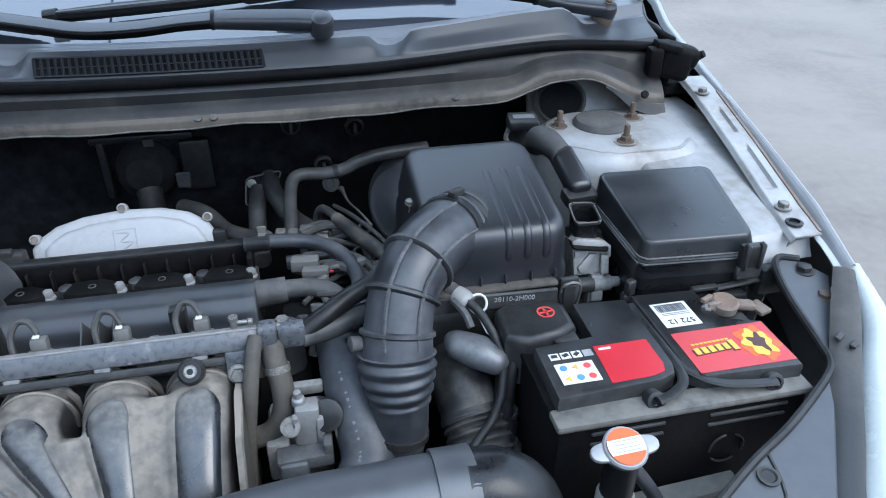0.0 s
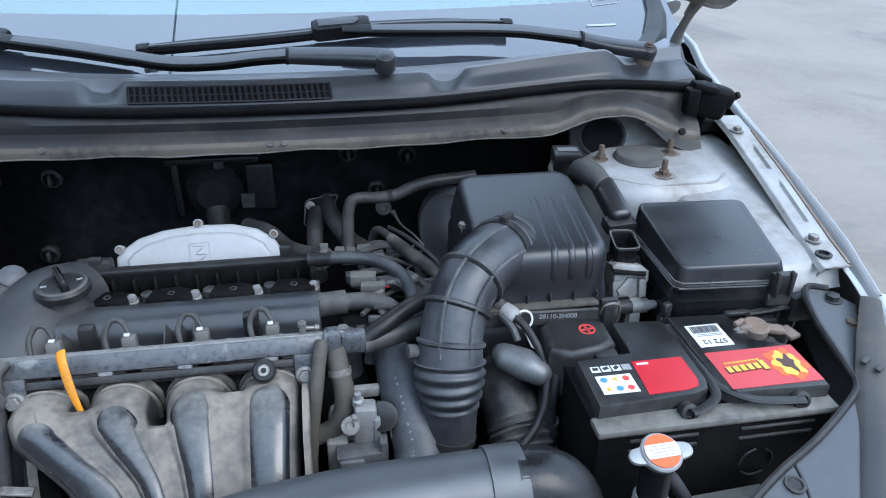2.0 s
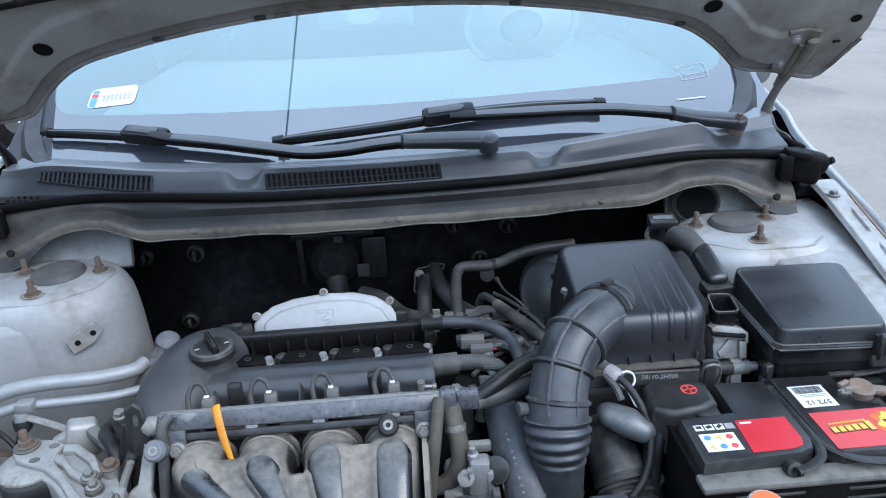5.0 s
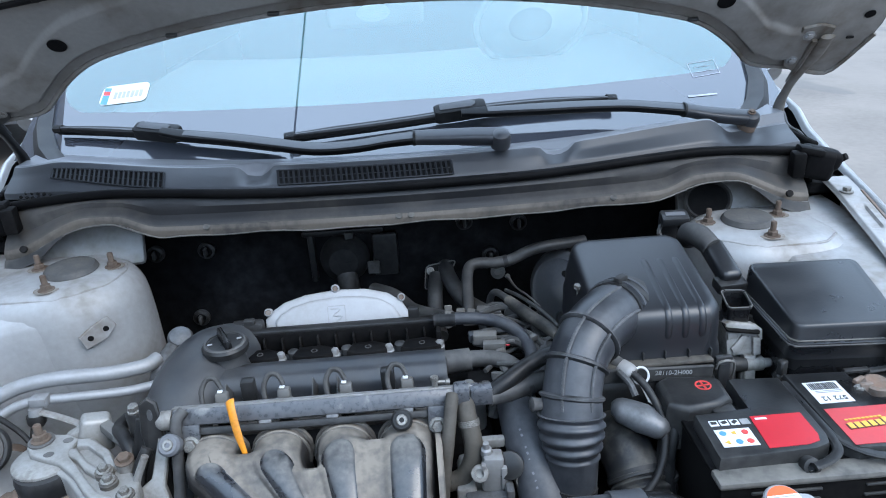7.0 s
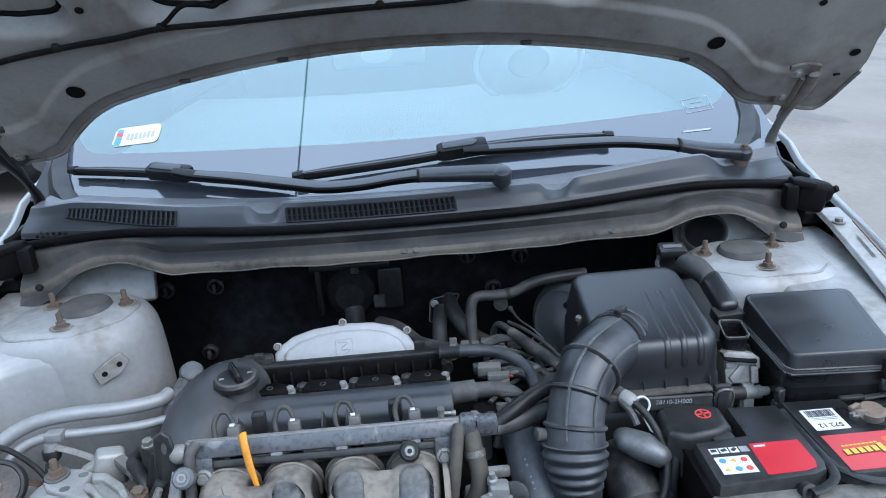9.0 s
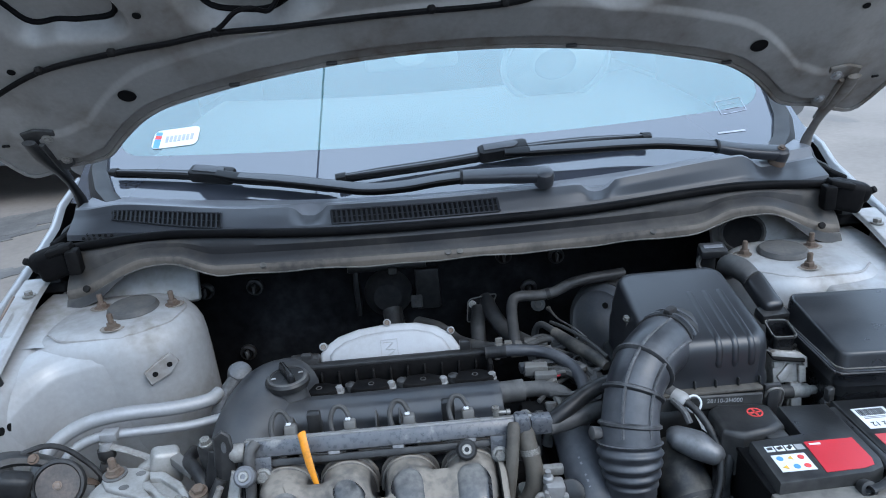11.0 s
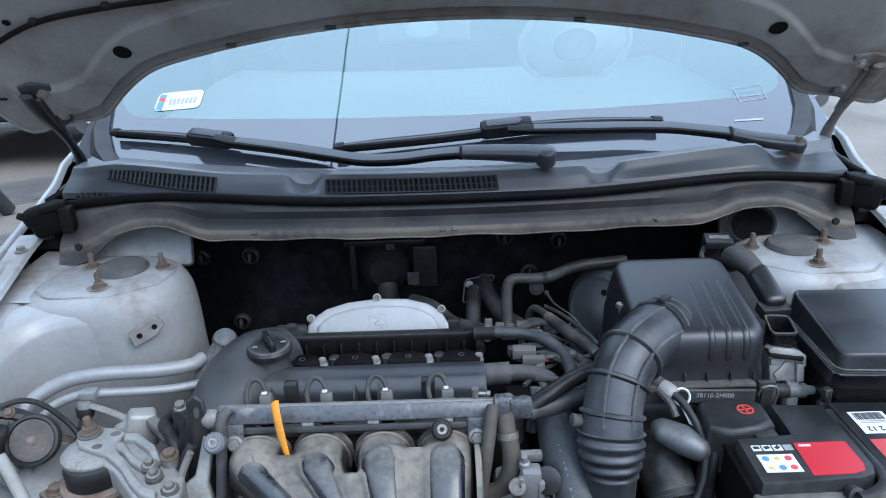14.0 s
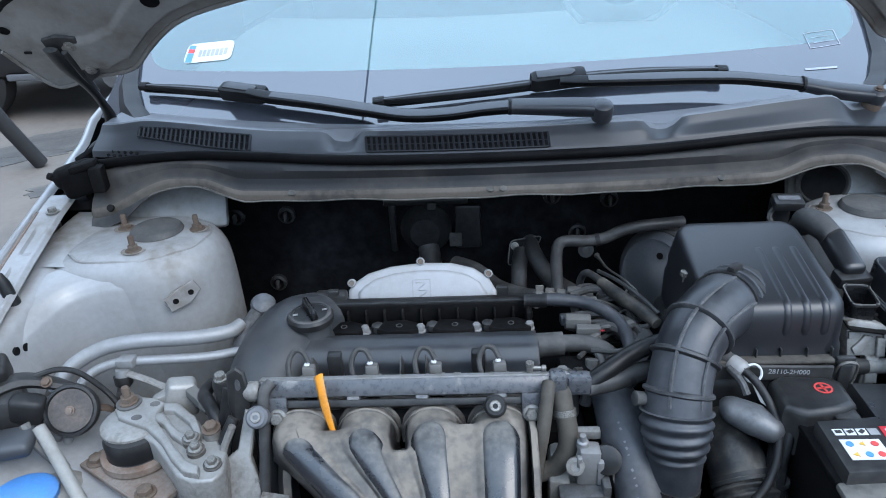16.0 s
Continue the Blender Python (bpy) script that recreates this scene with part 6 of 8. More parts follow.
part("neck", tube([(-0.622, -0.262, 0.760), (-0.606, -0.275, 0.742), (-0.578, -0.300, 0.712), (-0.545, -0.330, 0.672), (-0.52, -0.36, 0.64)], 0.0085, 12, 5), M_TANK, tank)
part("lid", rbox((-0.655, -0.285, 0.752), (0.07, 0.05, 0.022), 0.009, 3, rot=(0, 0, 15)), M_COWL, tank)

# ---- air filter box ----
ab = thing("air_filter_box", (0.33, -0.11, 0.62), "black plastic air filter box with three pressed ribs on its lid", "air filter box")


def lid_top(y):
    return 0.9205 + 0.19 * min(0.0, y + 0.03)


def lid_bm():
    """Rounded lid with upright sides and a top that falls towards the front."""
    bm = bmesh.new()
    rings = []
    for ins, d in ((-0.004, None), (-0.003, 0.068), (0.0, 0.060), (0.0, 0.045), (0.0008, 0.020), (0.003, 0.010), (0.0065, 0.0045), (0.012, 0.001), (0.020, 0.0), (0.05, 0.0)):
        ring = []
        for x, y in rrect(0.236 + ins, 0.412 - ins, -0.2205 + ins, -0.024 - ins, max(0.030 - ins, 0.010), 6):
            lean = 0.010 * (0.412 - x) / 0.176 if d is None or d > 0.03 else 0.0
            ring.append(bm.verts.new((x - lean * 0.5, y, 0.806 if d is None else lid_top(y) - d)))
        rings.append(ring)
    n = len(rings[0])
    for a, b in zip(rings, rings[1:]):
        for j in range(n):
            bm.faces.new((a[j], a[(j + 1) % n], b[(j + 1) % n], b[j]))
    bm.faces.new(rings[-1])
    return bm


lid = part("lid", lid_bm(), M_LID, ab, "smooth black lid")
LID_FRONT = [V((0, y, z)) for y, z in ((-0.085, 0.9101), (-0.100, 0.9072), (-0.130, 0.9015), (-0.165, 0.8949), (-0.2005, 0.8881), (-0.2085, 0.8856), (-0.2140, 0.8810), (-0.2175, 0.8749), (-0.2197, 0.8645), (-0.2207, 0.839), (-0.2215, 0.822))]


def flute_bm(xc):
    """A pressed flute: a raised rounded rim round a shallow channel, over the lid's front bend."""
    run = [0.0]
    for p, q in zip(LID_FRONT, LID_FRONT[1:]):
        run.append(run[-1] + (q - p).length)

    def fn(u, v):
        w = v * run[-1]
        k = min(max(i for i, r in enumerate(run) if r <= w + 1e-9), len(run) - 2)
        a, q = LID_FRONT[k], LID_FRONT[k + 1]
        p = a.lerp(q, (w - run[k]) / (run[k + 1] - run[k]))
        t = (q - a).normalized()
        nrm = V((0, t.z, -t.y))
        nrm = nrm if nrm.z > 0 or nrm.y < 0 else -nrm
        x = (u - 0.5) * 0.024
        e = max(0, 0.016 - w, w - run[-1] + 0.030)
        rim = math.exp(-(math.hypot(x, e) / 0.0050) ** 4)
        return V((xc + x - 0.003 * v, p.y, p.z)) + nrm * (-0.0012 + 0.0029 * rim)
    return sheet(fn, 20, 44)


for i in range(3):
    part("lid_flute", flute_bm(0.336 + 0.0228 * i), M_LID, lid)
part("lower_box", rbox((0.312, -0.125, 0.715), (0.186, 0.22, 0.165), 0.018, 3, bot=(0.92, 0.92)), M_BLACKM, ab)
sill = part("sill", rbox((0.306, -0.2265, 0.8165), (0.174, 0.018, 0.005), 0.002, 2), M_TANHOSE, ab, "dust-covered sill")
part("front_strip", rbox((0.306, -0.2345, 0.803), (0.173, 0.006, 0.022), 0.002, 1, rot=(0, 2, 0)), M_BLACK, ab)
part("part_number", words("28110-2H000", 0.0092, pose(0.338, -0.2378, 0.8045, 90, 3, 0), 0.0003), M_GREYPRINT, ab, "white part number")
for x in (0.262, 0.300, 0.330, 0.362, 0.392):
    part("box_rib", rbox((x, -0.2235, 0.823), (0.0016, 0.006, 0.014), 0.0005, 1), M_BLACK, ab)
clipr = part("lid_clip", join(rbox((0.410, -0.226, 0.812), (0.024, 0.008, 0.012), 0.003, 2), rbox((0.410, -0.230, 0.786), (0.016, 0.006, 0.046), 0.003, 2), rbox((0.410, -0.229, 0.764), (0.022, 0.008, 0.008), 0.002, 2)), M_FUSELID, ab, "black snap clip")
part("clip_wire", tube([(0.398, -0.231, 0.800), (0.400, -0.235, 0.812), (0.410, -0.236, 0.816), (0.421, -0.234, 0.810), (0.424, -0.230, 0.792), (0.422, -0.228, 0.776)], 0.0018, 6, 5), M_STEEL, clipr)
part("clip_boss", rbox((0.424, -0.214, 0.790), (0.014, 0.016, 0.030), 0.004, 2), M_HOSE, ab)
part("corner_stud", bolt((0.236, -0.118, 0.880), (0, 0, 1), 0.007, 0.006, 1.0, 0.0), M_STEEL, ab)
part("stud_post", lathe([(0.003, -0.03), (0.003, 0.0)], (0.236, -0.118, 0.880), (0, 0, 1), 8), M_STEEL, ab)
part("outlet", lathe([(0.046, -0.03), (0.046, 0.01), (0.042, 0.012)], (0.285, -0.168, 0.862), (-0.45, -0.80, 0.12), 28), M_BLACK, ab)

# ---- ribbed intake duct ----
duct = thing("intake_duct", (0.20, -0.27, 0.68), "black ribbed rubber intake duct bending from the filter box", "intake duct")
dpts = [(0.290, -0.155, 0.860), (0.262, -0.188, 0.870), (0.231, -0.221, 0.868), (0.206, -0.251, 0.850), (0.193, -0.275, 0.819), (0.188, -0.292, 0.786)]
part("elbow", tube(dpts, [0.044, 0.042, 0.040, 0.038, 0.0375, 0.040], 28, 8), M_DUCT, duct)
cl = curve_pts(dpts, 8)
for i in (18, 26, 34):
    d = (cl[i + 1] - cl[i - 1]).normalized()
    part("rib", tube([cl[i] - d * 0.0046, cl[i] - d * 0.0016, cl[i] + d * 0.0016, cl[i] + d * 0.0046], [r + g for r, g in zip([(0.0440, 0.0422, 0.0418)[(18, 26, 34).index(i)]] * 4, (-0.005, 0, 0, -0.005))], 32, 2), M_RIB, duct)
for sgn in (-0.55, 0.75):
    line = []
    for i in range(5, len(cl) - 2, 4):
        d = (cl[i + 1] - cl[i - 1]).normalized()
        out = V((0.1, -0.72, 0.69))
        out = (out - d * out.dot(d)).normalized()
        sd = d.cross(out)
        f = i / (len(cl) - 1)
        line.append(cl[i] + (out * math.cos(sgn * 0.75) + sd * math.sin(sgn * 0.75)) * (0.0428 - 0.0052 * f))
    part("long_rib", tube(line, 0.0024, 6, 4), M_RIB, duct)
for k, r in ((0.10, 0.0485), (0.34, 0.0465), (0.56, 0.0480), (0.78, 0.0455)):
    part("clamp_ring", tube([V((0.290, -0.155, 0.860)) + V((-0.028, -0.033, 0.010)) * t for t in (k - 0.07, k + 0.07)], r, 32, 3), M_DUCT if r > 0.047 else M_RUBBER, duct)
part("clamp_lug", rbox((0.283, -0.163, 0.912), (0.022, 0.012, 0.012), 0.004, 2, rot=(0, 0, 40)), M_RUBBER, duct)
bel = [(0.188, -0.291, 0.792), (0.187, -0.298, 0.776), (0.187, -0.304, 0.758), (0.187, -0.309, 0.740)]
part("bellows", tube(bel, [0.0415, 0.0415, 0.038, 0.033], 28, 20, ripple=lambda s: 1 + 0.05 * math.cos(2 * math.pi * 4 * s)), M_DUCT, duct)
part("lower_sleeve", tube([(0.187, -0.307, 0.745), (0.186, -0.316, 0.705), (0.181, -0.322, 0.672), (0.176, -0.328, 0.62)], [0.033, 0.0305, 0.028, 0.026], 24, 5), M_DUCT, duct)
part("lower_clamp", tube([(0.1855, -0.3165, 0.703), (0.1845, -0.318, 0.695)], 0.0325, 24, 2), M_RUBBER, duct)
part("side_lug", lathe([(0.008, 0), (0.009, 0.012), (0.006, 0.014), (0, 0.014)], (0.150, -0.285, 0.806), (-1, -0.2, 0.2), 12), M_HOSE, duct)

# radiator hose with faint printing
rh = thing("radiator_hose", (0.14, -0.26, 0.66), "thick dusty black coolant hose with faint white lettering", "hose")
hp = [(0.132, -0.130, 0.700), (0.132, -0.165, 0.736), (0.132, -0.208, 0.747), (0.135, -0.252, 0.736), (0.143, -0.295, 0.711), (0.147, -0.335, 0.675), (0.115, -0.375, 0.650), (0.07, -0.41, 0.63)]
part("hose", tube(hp, [0.026, 0.027, 0.029, 0.031, 0.032, 0.033, 0.033, 0.033], 22, 7), M_THICKHOSE, rh)
hl = curve_pts(hp, 7)
for i in range(22, 36):
    p, d = hl[i], (hl[i + 1] - hl[i - 1]).normalized()
    out = V((-0.35, -0.45, 0.82))
    out = (out - d * out.dot(d)).normalized()
    if i % 4:
        part("printed_bar", rbox(p + out * (0.0312 + 0.00015 * (i - 22)), (0.0028, 0.0016 + 0.0009 * (i % 3), 0.0007), 0, 1, rot=(32, -20, 14)), M_COWLTOP, rh)

# ---- throttle and purge valves ----
th = thing("purge_valve", (0.08, -0.29, 0.6), "dusty aluminium valve with a white plug and grey housing", "valve")
part("plug", join(rbox((0.084, -0.302, 0.722), (0.026, 0.024, 0.052), 0.004, 2, rot=(0, 4, 0)), rbox((0.098, -0.306, 0.716), (0.008, 0.020, 0.036), 0.002, 2), lathe([(0.008, 0), (0.007, 0.008), (0.0045, 0.010), (0.004, 0.018), (0, 0.019)], (0.078, -0.298, 0.746), (-0.05, -0.1, 1), 14), rbox((0.072, -0.314, 0.736), (0.006, 0.008, 0.014), 0.001, 1)), M_PIPE, th, "pale metal plug")
part("black_socket", lathe([(0.0, 0), (0.016, 0.001), (0.018, 0.006), (0.018, 0.030), (0.013, 0.032), (0, 0.032)], (0.112, -0.285, 0.715), (-0.2, -0.75, 0.55), 18), M_BLACK, th)
part("housing", join(rbox((0.078, -0.320, 0.688), (0.060, 0.026, 0.018), 0.003, 2, rot=(0, -3, 0)), rbox((0.066, -0.330, 0.678), (0.030, 0.016, 0.030), 0.004, 2), rbox((0.104, -0.322, 0.696), (0.010, 0.020, 0.030), 0.002, 2)), M_CAN, th, "grey metal housing")
part("lug", lathe([(0.011, 0), (0.011, 0.008), (0.006, 0.0085), (0.006, 0.004), (0, 0.004)], (0.068, -0.312, 0.728), (-0.2, -0.8, 0.5), 14), M_ALU, th)
part("flange", rbox((0.050, -0.300, 0.672), (0.026, 0.020, 0.055), 0.004, 2), M_ALU, th)
part("body", rbox((0.075, -0.270, 0.665), (0.07, 0.05, 0.09), 0.010, 2), M_ALU, th)
part("side_screw", bolt((0.117, -0.305, 0.705), (1, -0.3, 0.2), 0.009, 0.008, 1.3), M_STEEL, th)
part("back_lugs", join(rbox((0.088, -0.262, 0.735), (0.035, 0.012, 0.014), 0.003, 2), rbox((0.118, -0.262, 0.738), (0.02, 0.012, 0.010), 0.003, 2)), M_ALU, th)
ph = thing("bypass_hose", (0.05, -0.27, 0.68), "curved dusty grey coolant hose", "hose")
part("hose", tube([(0.058, -0.235, 0.80), (0.056, -0.262, 0.790), (0.062, -0.280, 0.755), (0.060, -0.286, 0.728), (0.047, -0.288, 0.704), (0.028, -0.288, 0.695), (0.005, -0.286, 0.695)], 0.0125, 14, 6), M_TANHOSE, ph)
part("hose_clip", lathe([(0.0145, -0.004), (0.0145, 0.004), (0.013, 0.004)], (0.0585, -0.270, 0.775), (0.1, -0.45, -0.9), 16), M_STEEL, ph)

# rubber loom from the rail under the duct
lm = thing("rubber_loom", (0.13, -0.22, 0.79), "thick black sheathed loom running from the fuel rail under the duct", "cable")
part("upper_sheath", tube([(0.088, -0.248, 0.800), (0.115, -0.236, 0.812), (0.150, -0.215, 0.822), (0.190, -0.200, 0.828), (0.24, -0.19, 0.82)], 0.0115, 12, 6), M_RUBBER, lm)
part("lower_sheath", tube([(0.088, -0.248, 0.798), (0.120, -0.238, 0.796), (0.160, -0.222, 0.798), (0.20, -0.205, 0.79)], 0.013, 12, 6), M_HOSE, lm)
part("tie", tube([(0.140, -0.230, 0.795), (0.146, -0.2275, 0.796)], 0.0145, 12, 2), M_BLACK, lm)

# breather hose from the cover, arching right
bh = thing("breather_hose", (0.1, -0.05, 0.78), "black breather hose arching from the cam cover", "hose")
part("hose", tube([(0.030, -0.047, 0.806), (0.077, -0.050, 0.807), (0.119, -0.056, 0.802), (0.148, -0.083, 0.798), (0.163, -0.120, 0.789), (0.166, -0.165, 0.765)], 0.0098, 14, 6), M_THICKHOSE, bh)
part("clip", join(rbox((0.048, -0.040, 0.822), (0.012, 0.003, 0.010), 0.001, 1), rbox((0.048, -0.045, 0.816), (0.012, 0.010, 0.003), 0.001, 1)), M_CREAM, bh)
part("sleeve", tube([(0.024, -0.047, 0.806), (0.058, -0.049, 0.8065)], 0.0112, 14, 12, ripple=lambda s: 1 + 0.03 * math.sin(2 * math.pi * 5 * s)), M_RUBBER, bh)
vh = thing("vent_hose", (0.09, -0.11, 0.77), "grey ribbed vent hose on the end of the cover", "hose")
part("sleeve", tube([(0.030, -0.128, 0.778), (0.074, -0.126, 0.780)], [0.018, 0.017], 16, 4), M_HOSE, vh)
part("hose", tube([(0.072, -0.126, 0.780), (0.110, -0.127, 0.778), (0.138, -0.140, 0.768), (0.150, -0.165, 0.745), (0.15, -0.18, 0.71)], 0.0125, 14, 6), M_HOSE, vh)

# wiring and plugs between cover and filter box
rnd = random.Random(5)
lo = thing("wiring_loom", (0.14, -0.1, 0.72), "tangle of dusty sheathed wires and grey plugs", "wiring")
for i, (pts, r, mm) in enumerate((
        ([(0.100, -0.060, 0.785), (0.140, -0.070, 0.792), (0.175, -0.095, 0.790), (0.20, -0.13, 0.77)], 0.006, M_WIRE),
        ([(0.105, -0.075, 0.780), (0.145, -0.090, 0.788), (0.178, -0.115, 0.780), (0.19, -0.15, 0.75)], 0.005, M_WIRE),
        ([(0.125, -0.095, 0.785), (0.150, -0.105, 0.790), (0.170, -0.130, 0.782), (0.165, -0.165, 0.76)], 0.0075, M_WIRE),
        ([(0.10, 0.00, 0.785), (0.14, 0.005, 0.792), (0.175, -0.02, 0.785), (0.19, -0.06, 0.765)], 0.006, M_WIRE),
        ([(0.095, 0.015, 0.78), (0.13, 0.02, 0.79), (0.16, 0.0, 0.785), (0.185, -0.035, 0.77)], 0.0045, M_WIRE),
        ([(0.110, -0.155, 0.772), (0.108, -0.165, 0.745), (0.100, -0.175, 0.71)], 0.009, M_HOSE),
        ([(0.120, -0.140, 0.775), (0.127, -0.158, 0.755), (0.128, -0.172, 0.72)], 0.006, M_HOSE),
        ([(0.085, -0.17, 0.765), (0.100, -0.16, 0.760), (0.115, -0.155, 0.765)], 0.004, M_WIRE),
        ([(0.165, -0.07, 0.76), (0.19, -0.10, 0.775), (0.185, -0.14, 0.77), (0.16, -0.17, 0.75)], 0.014, M_HOSE))):
    part("wire", tube(pts, r, 8, 6), mm, lo)
for c, s, rz, mm in (((0.100, -0.088, 0.792), (0.036, 0.018, 0.016), -6, M_CREAM), ((0.088, -0.070, 0.785), (0.024, 0.016, 0.014), 4, M_COWL), ((0.112, -0.106, 0.788), (0.034, 0.014, 0.013), -4, M_CREAM),
                     ((0.108, 0.012, 0.782), (0.022, 0.018, 0.016), -8, M_CREAM), ((0.130, 0.006, 0.780), (0.014, 0.012, 0.014), -8, M_HOSE), ((0.120, -0.04, 0.795), (0.03, 0.012, 0.014), 5, M_CREAM),
                     ((0.170, -0.105, 0.795), (0.014, 0.010, 0.010), 30, M_CREAM)):
    part("plug", rbox(c, s, 0.002, 2, rot=(0, 0, rz)), mm, lo)
for i in range(12):
    a = V((0.085 + rnd.uniform(0, 0.03), rnd.uniform(-0.16, 0.01), rnd.uniform(0.74, 0.785)))
    z = V((0.20 + rnd.uniform(-0.01, 0.03), rnd.uniform(-0.17, -0.02), rnd.uniform(0.73, 0.79)))
    pts = [a] + [a.lerp(z, f) + V((rnd.uniform(-0.012, 0.012), rnd.uniform(-0.02, 0.02), rnd.uniform(-0.012, 0.022))) for f in (0.3, 0.6, 0.8)] + [z]
    part("wire", tube(pts, rnd.uniform(0.0022, 0.0048), 7, 6), rnd.choice((M_WIRE, M_RUBBER, M_HOSE)), lo)
for i in range(5):
    p = (0.09 + rnd.uniform(0, 0.06), rnd.uniform(-0.14, 0.0), 0.785 + rnd.uniform(-0.01, 0.008))
    part("plug", rbox(p, (rnd.uniform(0.014, 0.026), rnd.uniform(0.009, 0.014), 0.011), 0.002, 1, rot=(rnd.uniform(-15, 15), rnd.uniform(-15, 15), rnd.uniform(-40, 40))), rnd.choice((M_CREAM, M_BLACKM)), lo)
part("red_tab", rbox((0.131, -0.107, 0.788), (0.008, 0.004, 0.0035), 0.001, 1), M_RED, lo)
part("lever_block", rbox((0.09, -0.15, 0.74), (0.05, 0.04, 0.05), 0.008, 2), M_DARK, lo)

# heater pipes at the firewall
ht = thing("heater_pipes", (0.06, 0.2, 0.68), "two dusty heater hoses under a bracket on the firewall", "hoses")
HB = pose(0.046, 0.222, 0.764, 68, 0, 0)
ring = round_quad([(-0.034, -0.036, 0), (0.010, -0.018, 0), (0.032, 0.020, 0), (-0.028, 0.012, 0)], 0.010)
part("bracket", prism([(p.x, p.y) for p in ring], 0, 0.003, 0.0005, 1, HB), M_CASE, ht, "black flange plate")
part("bracket_rim", tube([HB @ V((p.x, p.y, 0.003)) for p in ring + ring[:1]], 0.0013, 6, 1), M_CREAM, ht, "pale worn flange edge")
part("bracket_bolt", bolt(HB @ V((-0.020, 0.002, 0.003)), (0, -0.9, 0.4), 0.006, 0.006, 1.3), M_STEEL, ht)
part("hose", tube([(0.055, 0.235, 0.77), (0.060, 0.200, 0.760), (0.085, 0.15, 0.735), (0.12, 0.09, 0.735), (0.145, 0.03, 0.74)], 0.0155, 14, 6), M_HOSE, ht)
part("hose", tube([(0.038, 0.215, 0.76), (0.032, 0.185, 0.740), (0.030, 0.14, 0.71), (0.035, 0.08, 0.70)], 0.0145, 14, 6), M_HOSE, ht)
vp = thing("vacuum_hose", (0.15, 0.1, 0.78), "dusty vacuum hose bending along the firewall to the brake servo", "hose")
part("hose", tube([(0.084, 0.024, 0.765), (0.086, 0.060, 0.785), (0.089, 0.098, 0.804), (0.096, 0.122, 0.815), (0.112, 0.130, 0.8175), (0.141, 0.130, 0.8165), (0.172, 0.130, 0.820), (0.201, 0.132, 0.832), (0.237, 0.135, 0.839), (0.31, 0.150, 0.838)], 0.0100, 14, 6), M_HOSE, vp)
part("hose_joint", tube([(0.158, 0.130, 0.8172), (0.166, 0.130, 0.819)], 0.0112, 14, 2), M_RUBBER, vp)
part("plug_row", join(*[rbox((0.070 + 0.017 * k, 0.020 - 0.004 * k, 0.775 - 0.002 * (k % 2)), (0.015, 0.016, 0.020 + 0.004 * (k % 2)), 0.002, 1, rot=(0, 6 * k, -8)) for k in range(4)]), M_CREAM, vp, "row of grey plugs")
part("pipe_plug", rbox((0.086, 0.018, 0.768), (0.026, 0.02, 0.018), 0.003, 2), M_CREAM, vp)
sv = thing("brake_servo", (0.25, 0.15, 0.72), "dusty dark grey brake servo drum beside the filter box", "brake servo")
SC, SD = V((0.262, 0.130, 0.748)), V((-0.72, -0.66, 0.20))
part("drum", lathe([(0.074, -0.07), (0.076, -0.012), (0.072, -0.004), (0.068, -0.002), (0.062, 0.002), (0.056, 0.001), (0.050, 0.004), (0.030, 0.005), (0.024, 0.010), (0.0, 0.011)], SC, SD, 40), M_SERVO, sv)
part("rim", lathe([(0.077, -0.020), (0.0795, -0.016), (0.077, -0.010)], SC, SD, 40), M_HOSE, sv)
side_v = SD.cross(V((0, 0, 1))).normalized()
for k in (-0.035, 0.040):
    part("hole", lathe([(0.006, 0), (0.006, 0.002), (0, 0.002)], SC + V((0, 0, k)) - side_v * 0.012 + SD * 0.003, SD, 12), M_DARK, sv)

fpx = thing("fuel_lines", (0.2, 0.02, 0.78), "bundle of thin dusty fuel lines and sleeved tubes", "pipes")
part("line", tube([(0.122, 0.050, 0.735), (0.124, 0.060, 0.775), (0.132, 0.050, 0.797), (0.146, 0.022, 0.801), (0.166, -0.025, 0.800)], 0.0062, 10, 6), M_HOSE, fpx)
part("sleeve", tube([(0.150, 0.012, 0.800), (0.168, -0.028, 0.800), (0.197, -0.086, 0.800), (0.208, -0.108, 0.797)], [0.009, 0.0105, 0.010, 0.008], 12, 5), M_DUSTYHOSE, fpx, "dusty sleeve")
part("line", tube([(0.150, 0.045, 0.803), (0.170, -0.004, 0.812), (0.196, -0.060, 0.812), (0.212, -0.095, 0.806)], 0.0030, 8, 6), M_HOSE, fpx)
part("side_eye", tube([V((0.186, -0.035, 0.806)) + V((0.008 * math.cos(a), 0.006 * math.sin(a), 0.004 * math.sin(a))) for a in (2 * math.pi * k / 12 for k in range(13))], 0.0022, 6, 2), M_HOSE, fpx)
part("block", rbox((0.158, 0.0, 0.770), (0.030, 0.030, 0.045), 0.006, 2, rot=(0, 0, -25)), M_BLACKM, fpx)
part("joint_nut", bolt((0.156, 0.205, 0.762), (-0.2, -0.9, 0.3), 0.0085, 0.010, 1.7), M_SERVO, fpx)
part("joint_rod", tube([(0.170, 0.172, 0.767), (0.172, 0.160, 0.767), (0.176, 0.10, 0.778), (0.186, 0.02, 0.800), (0.196, -0.03, 0.806)], [0.0055, 0.0030, 0.0017, 0.0017, 0.0020], 8, 5), M_CREAM, fpx)
part("yellow_tag", rbox((0.232, -0.078, 0.808), (0.008, 0.008, 0.014), 0.002, 1), M_YELLOW, fpx)
part("end_block", rbox((0.235, -0.085, 0.79), (0.02, 0.02, 0.03), 0.004, 2), M_BLACKM, fpx)

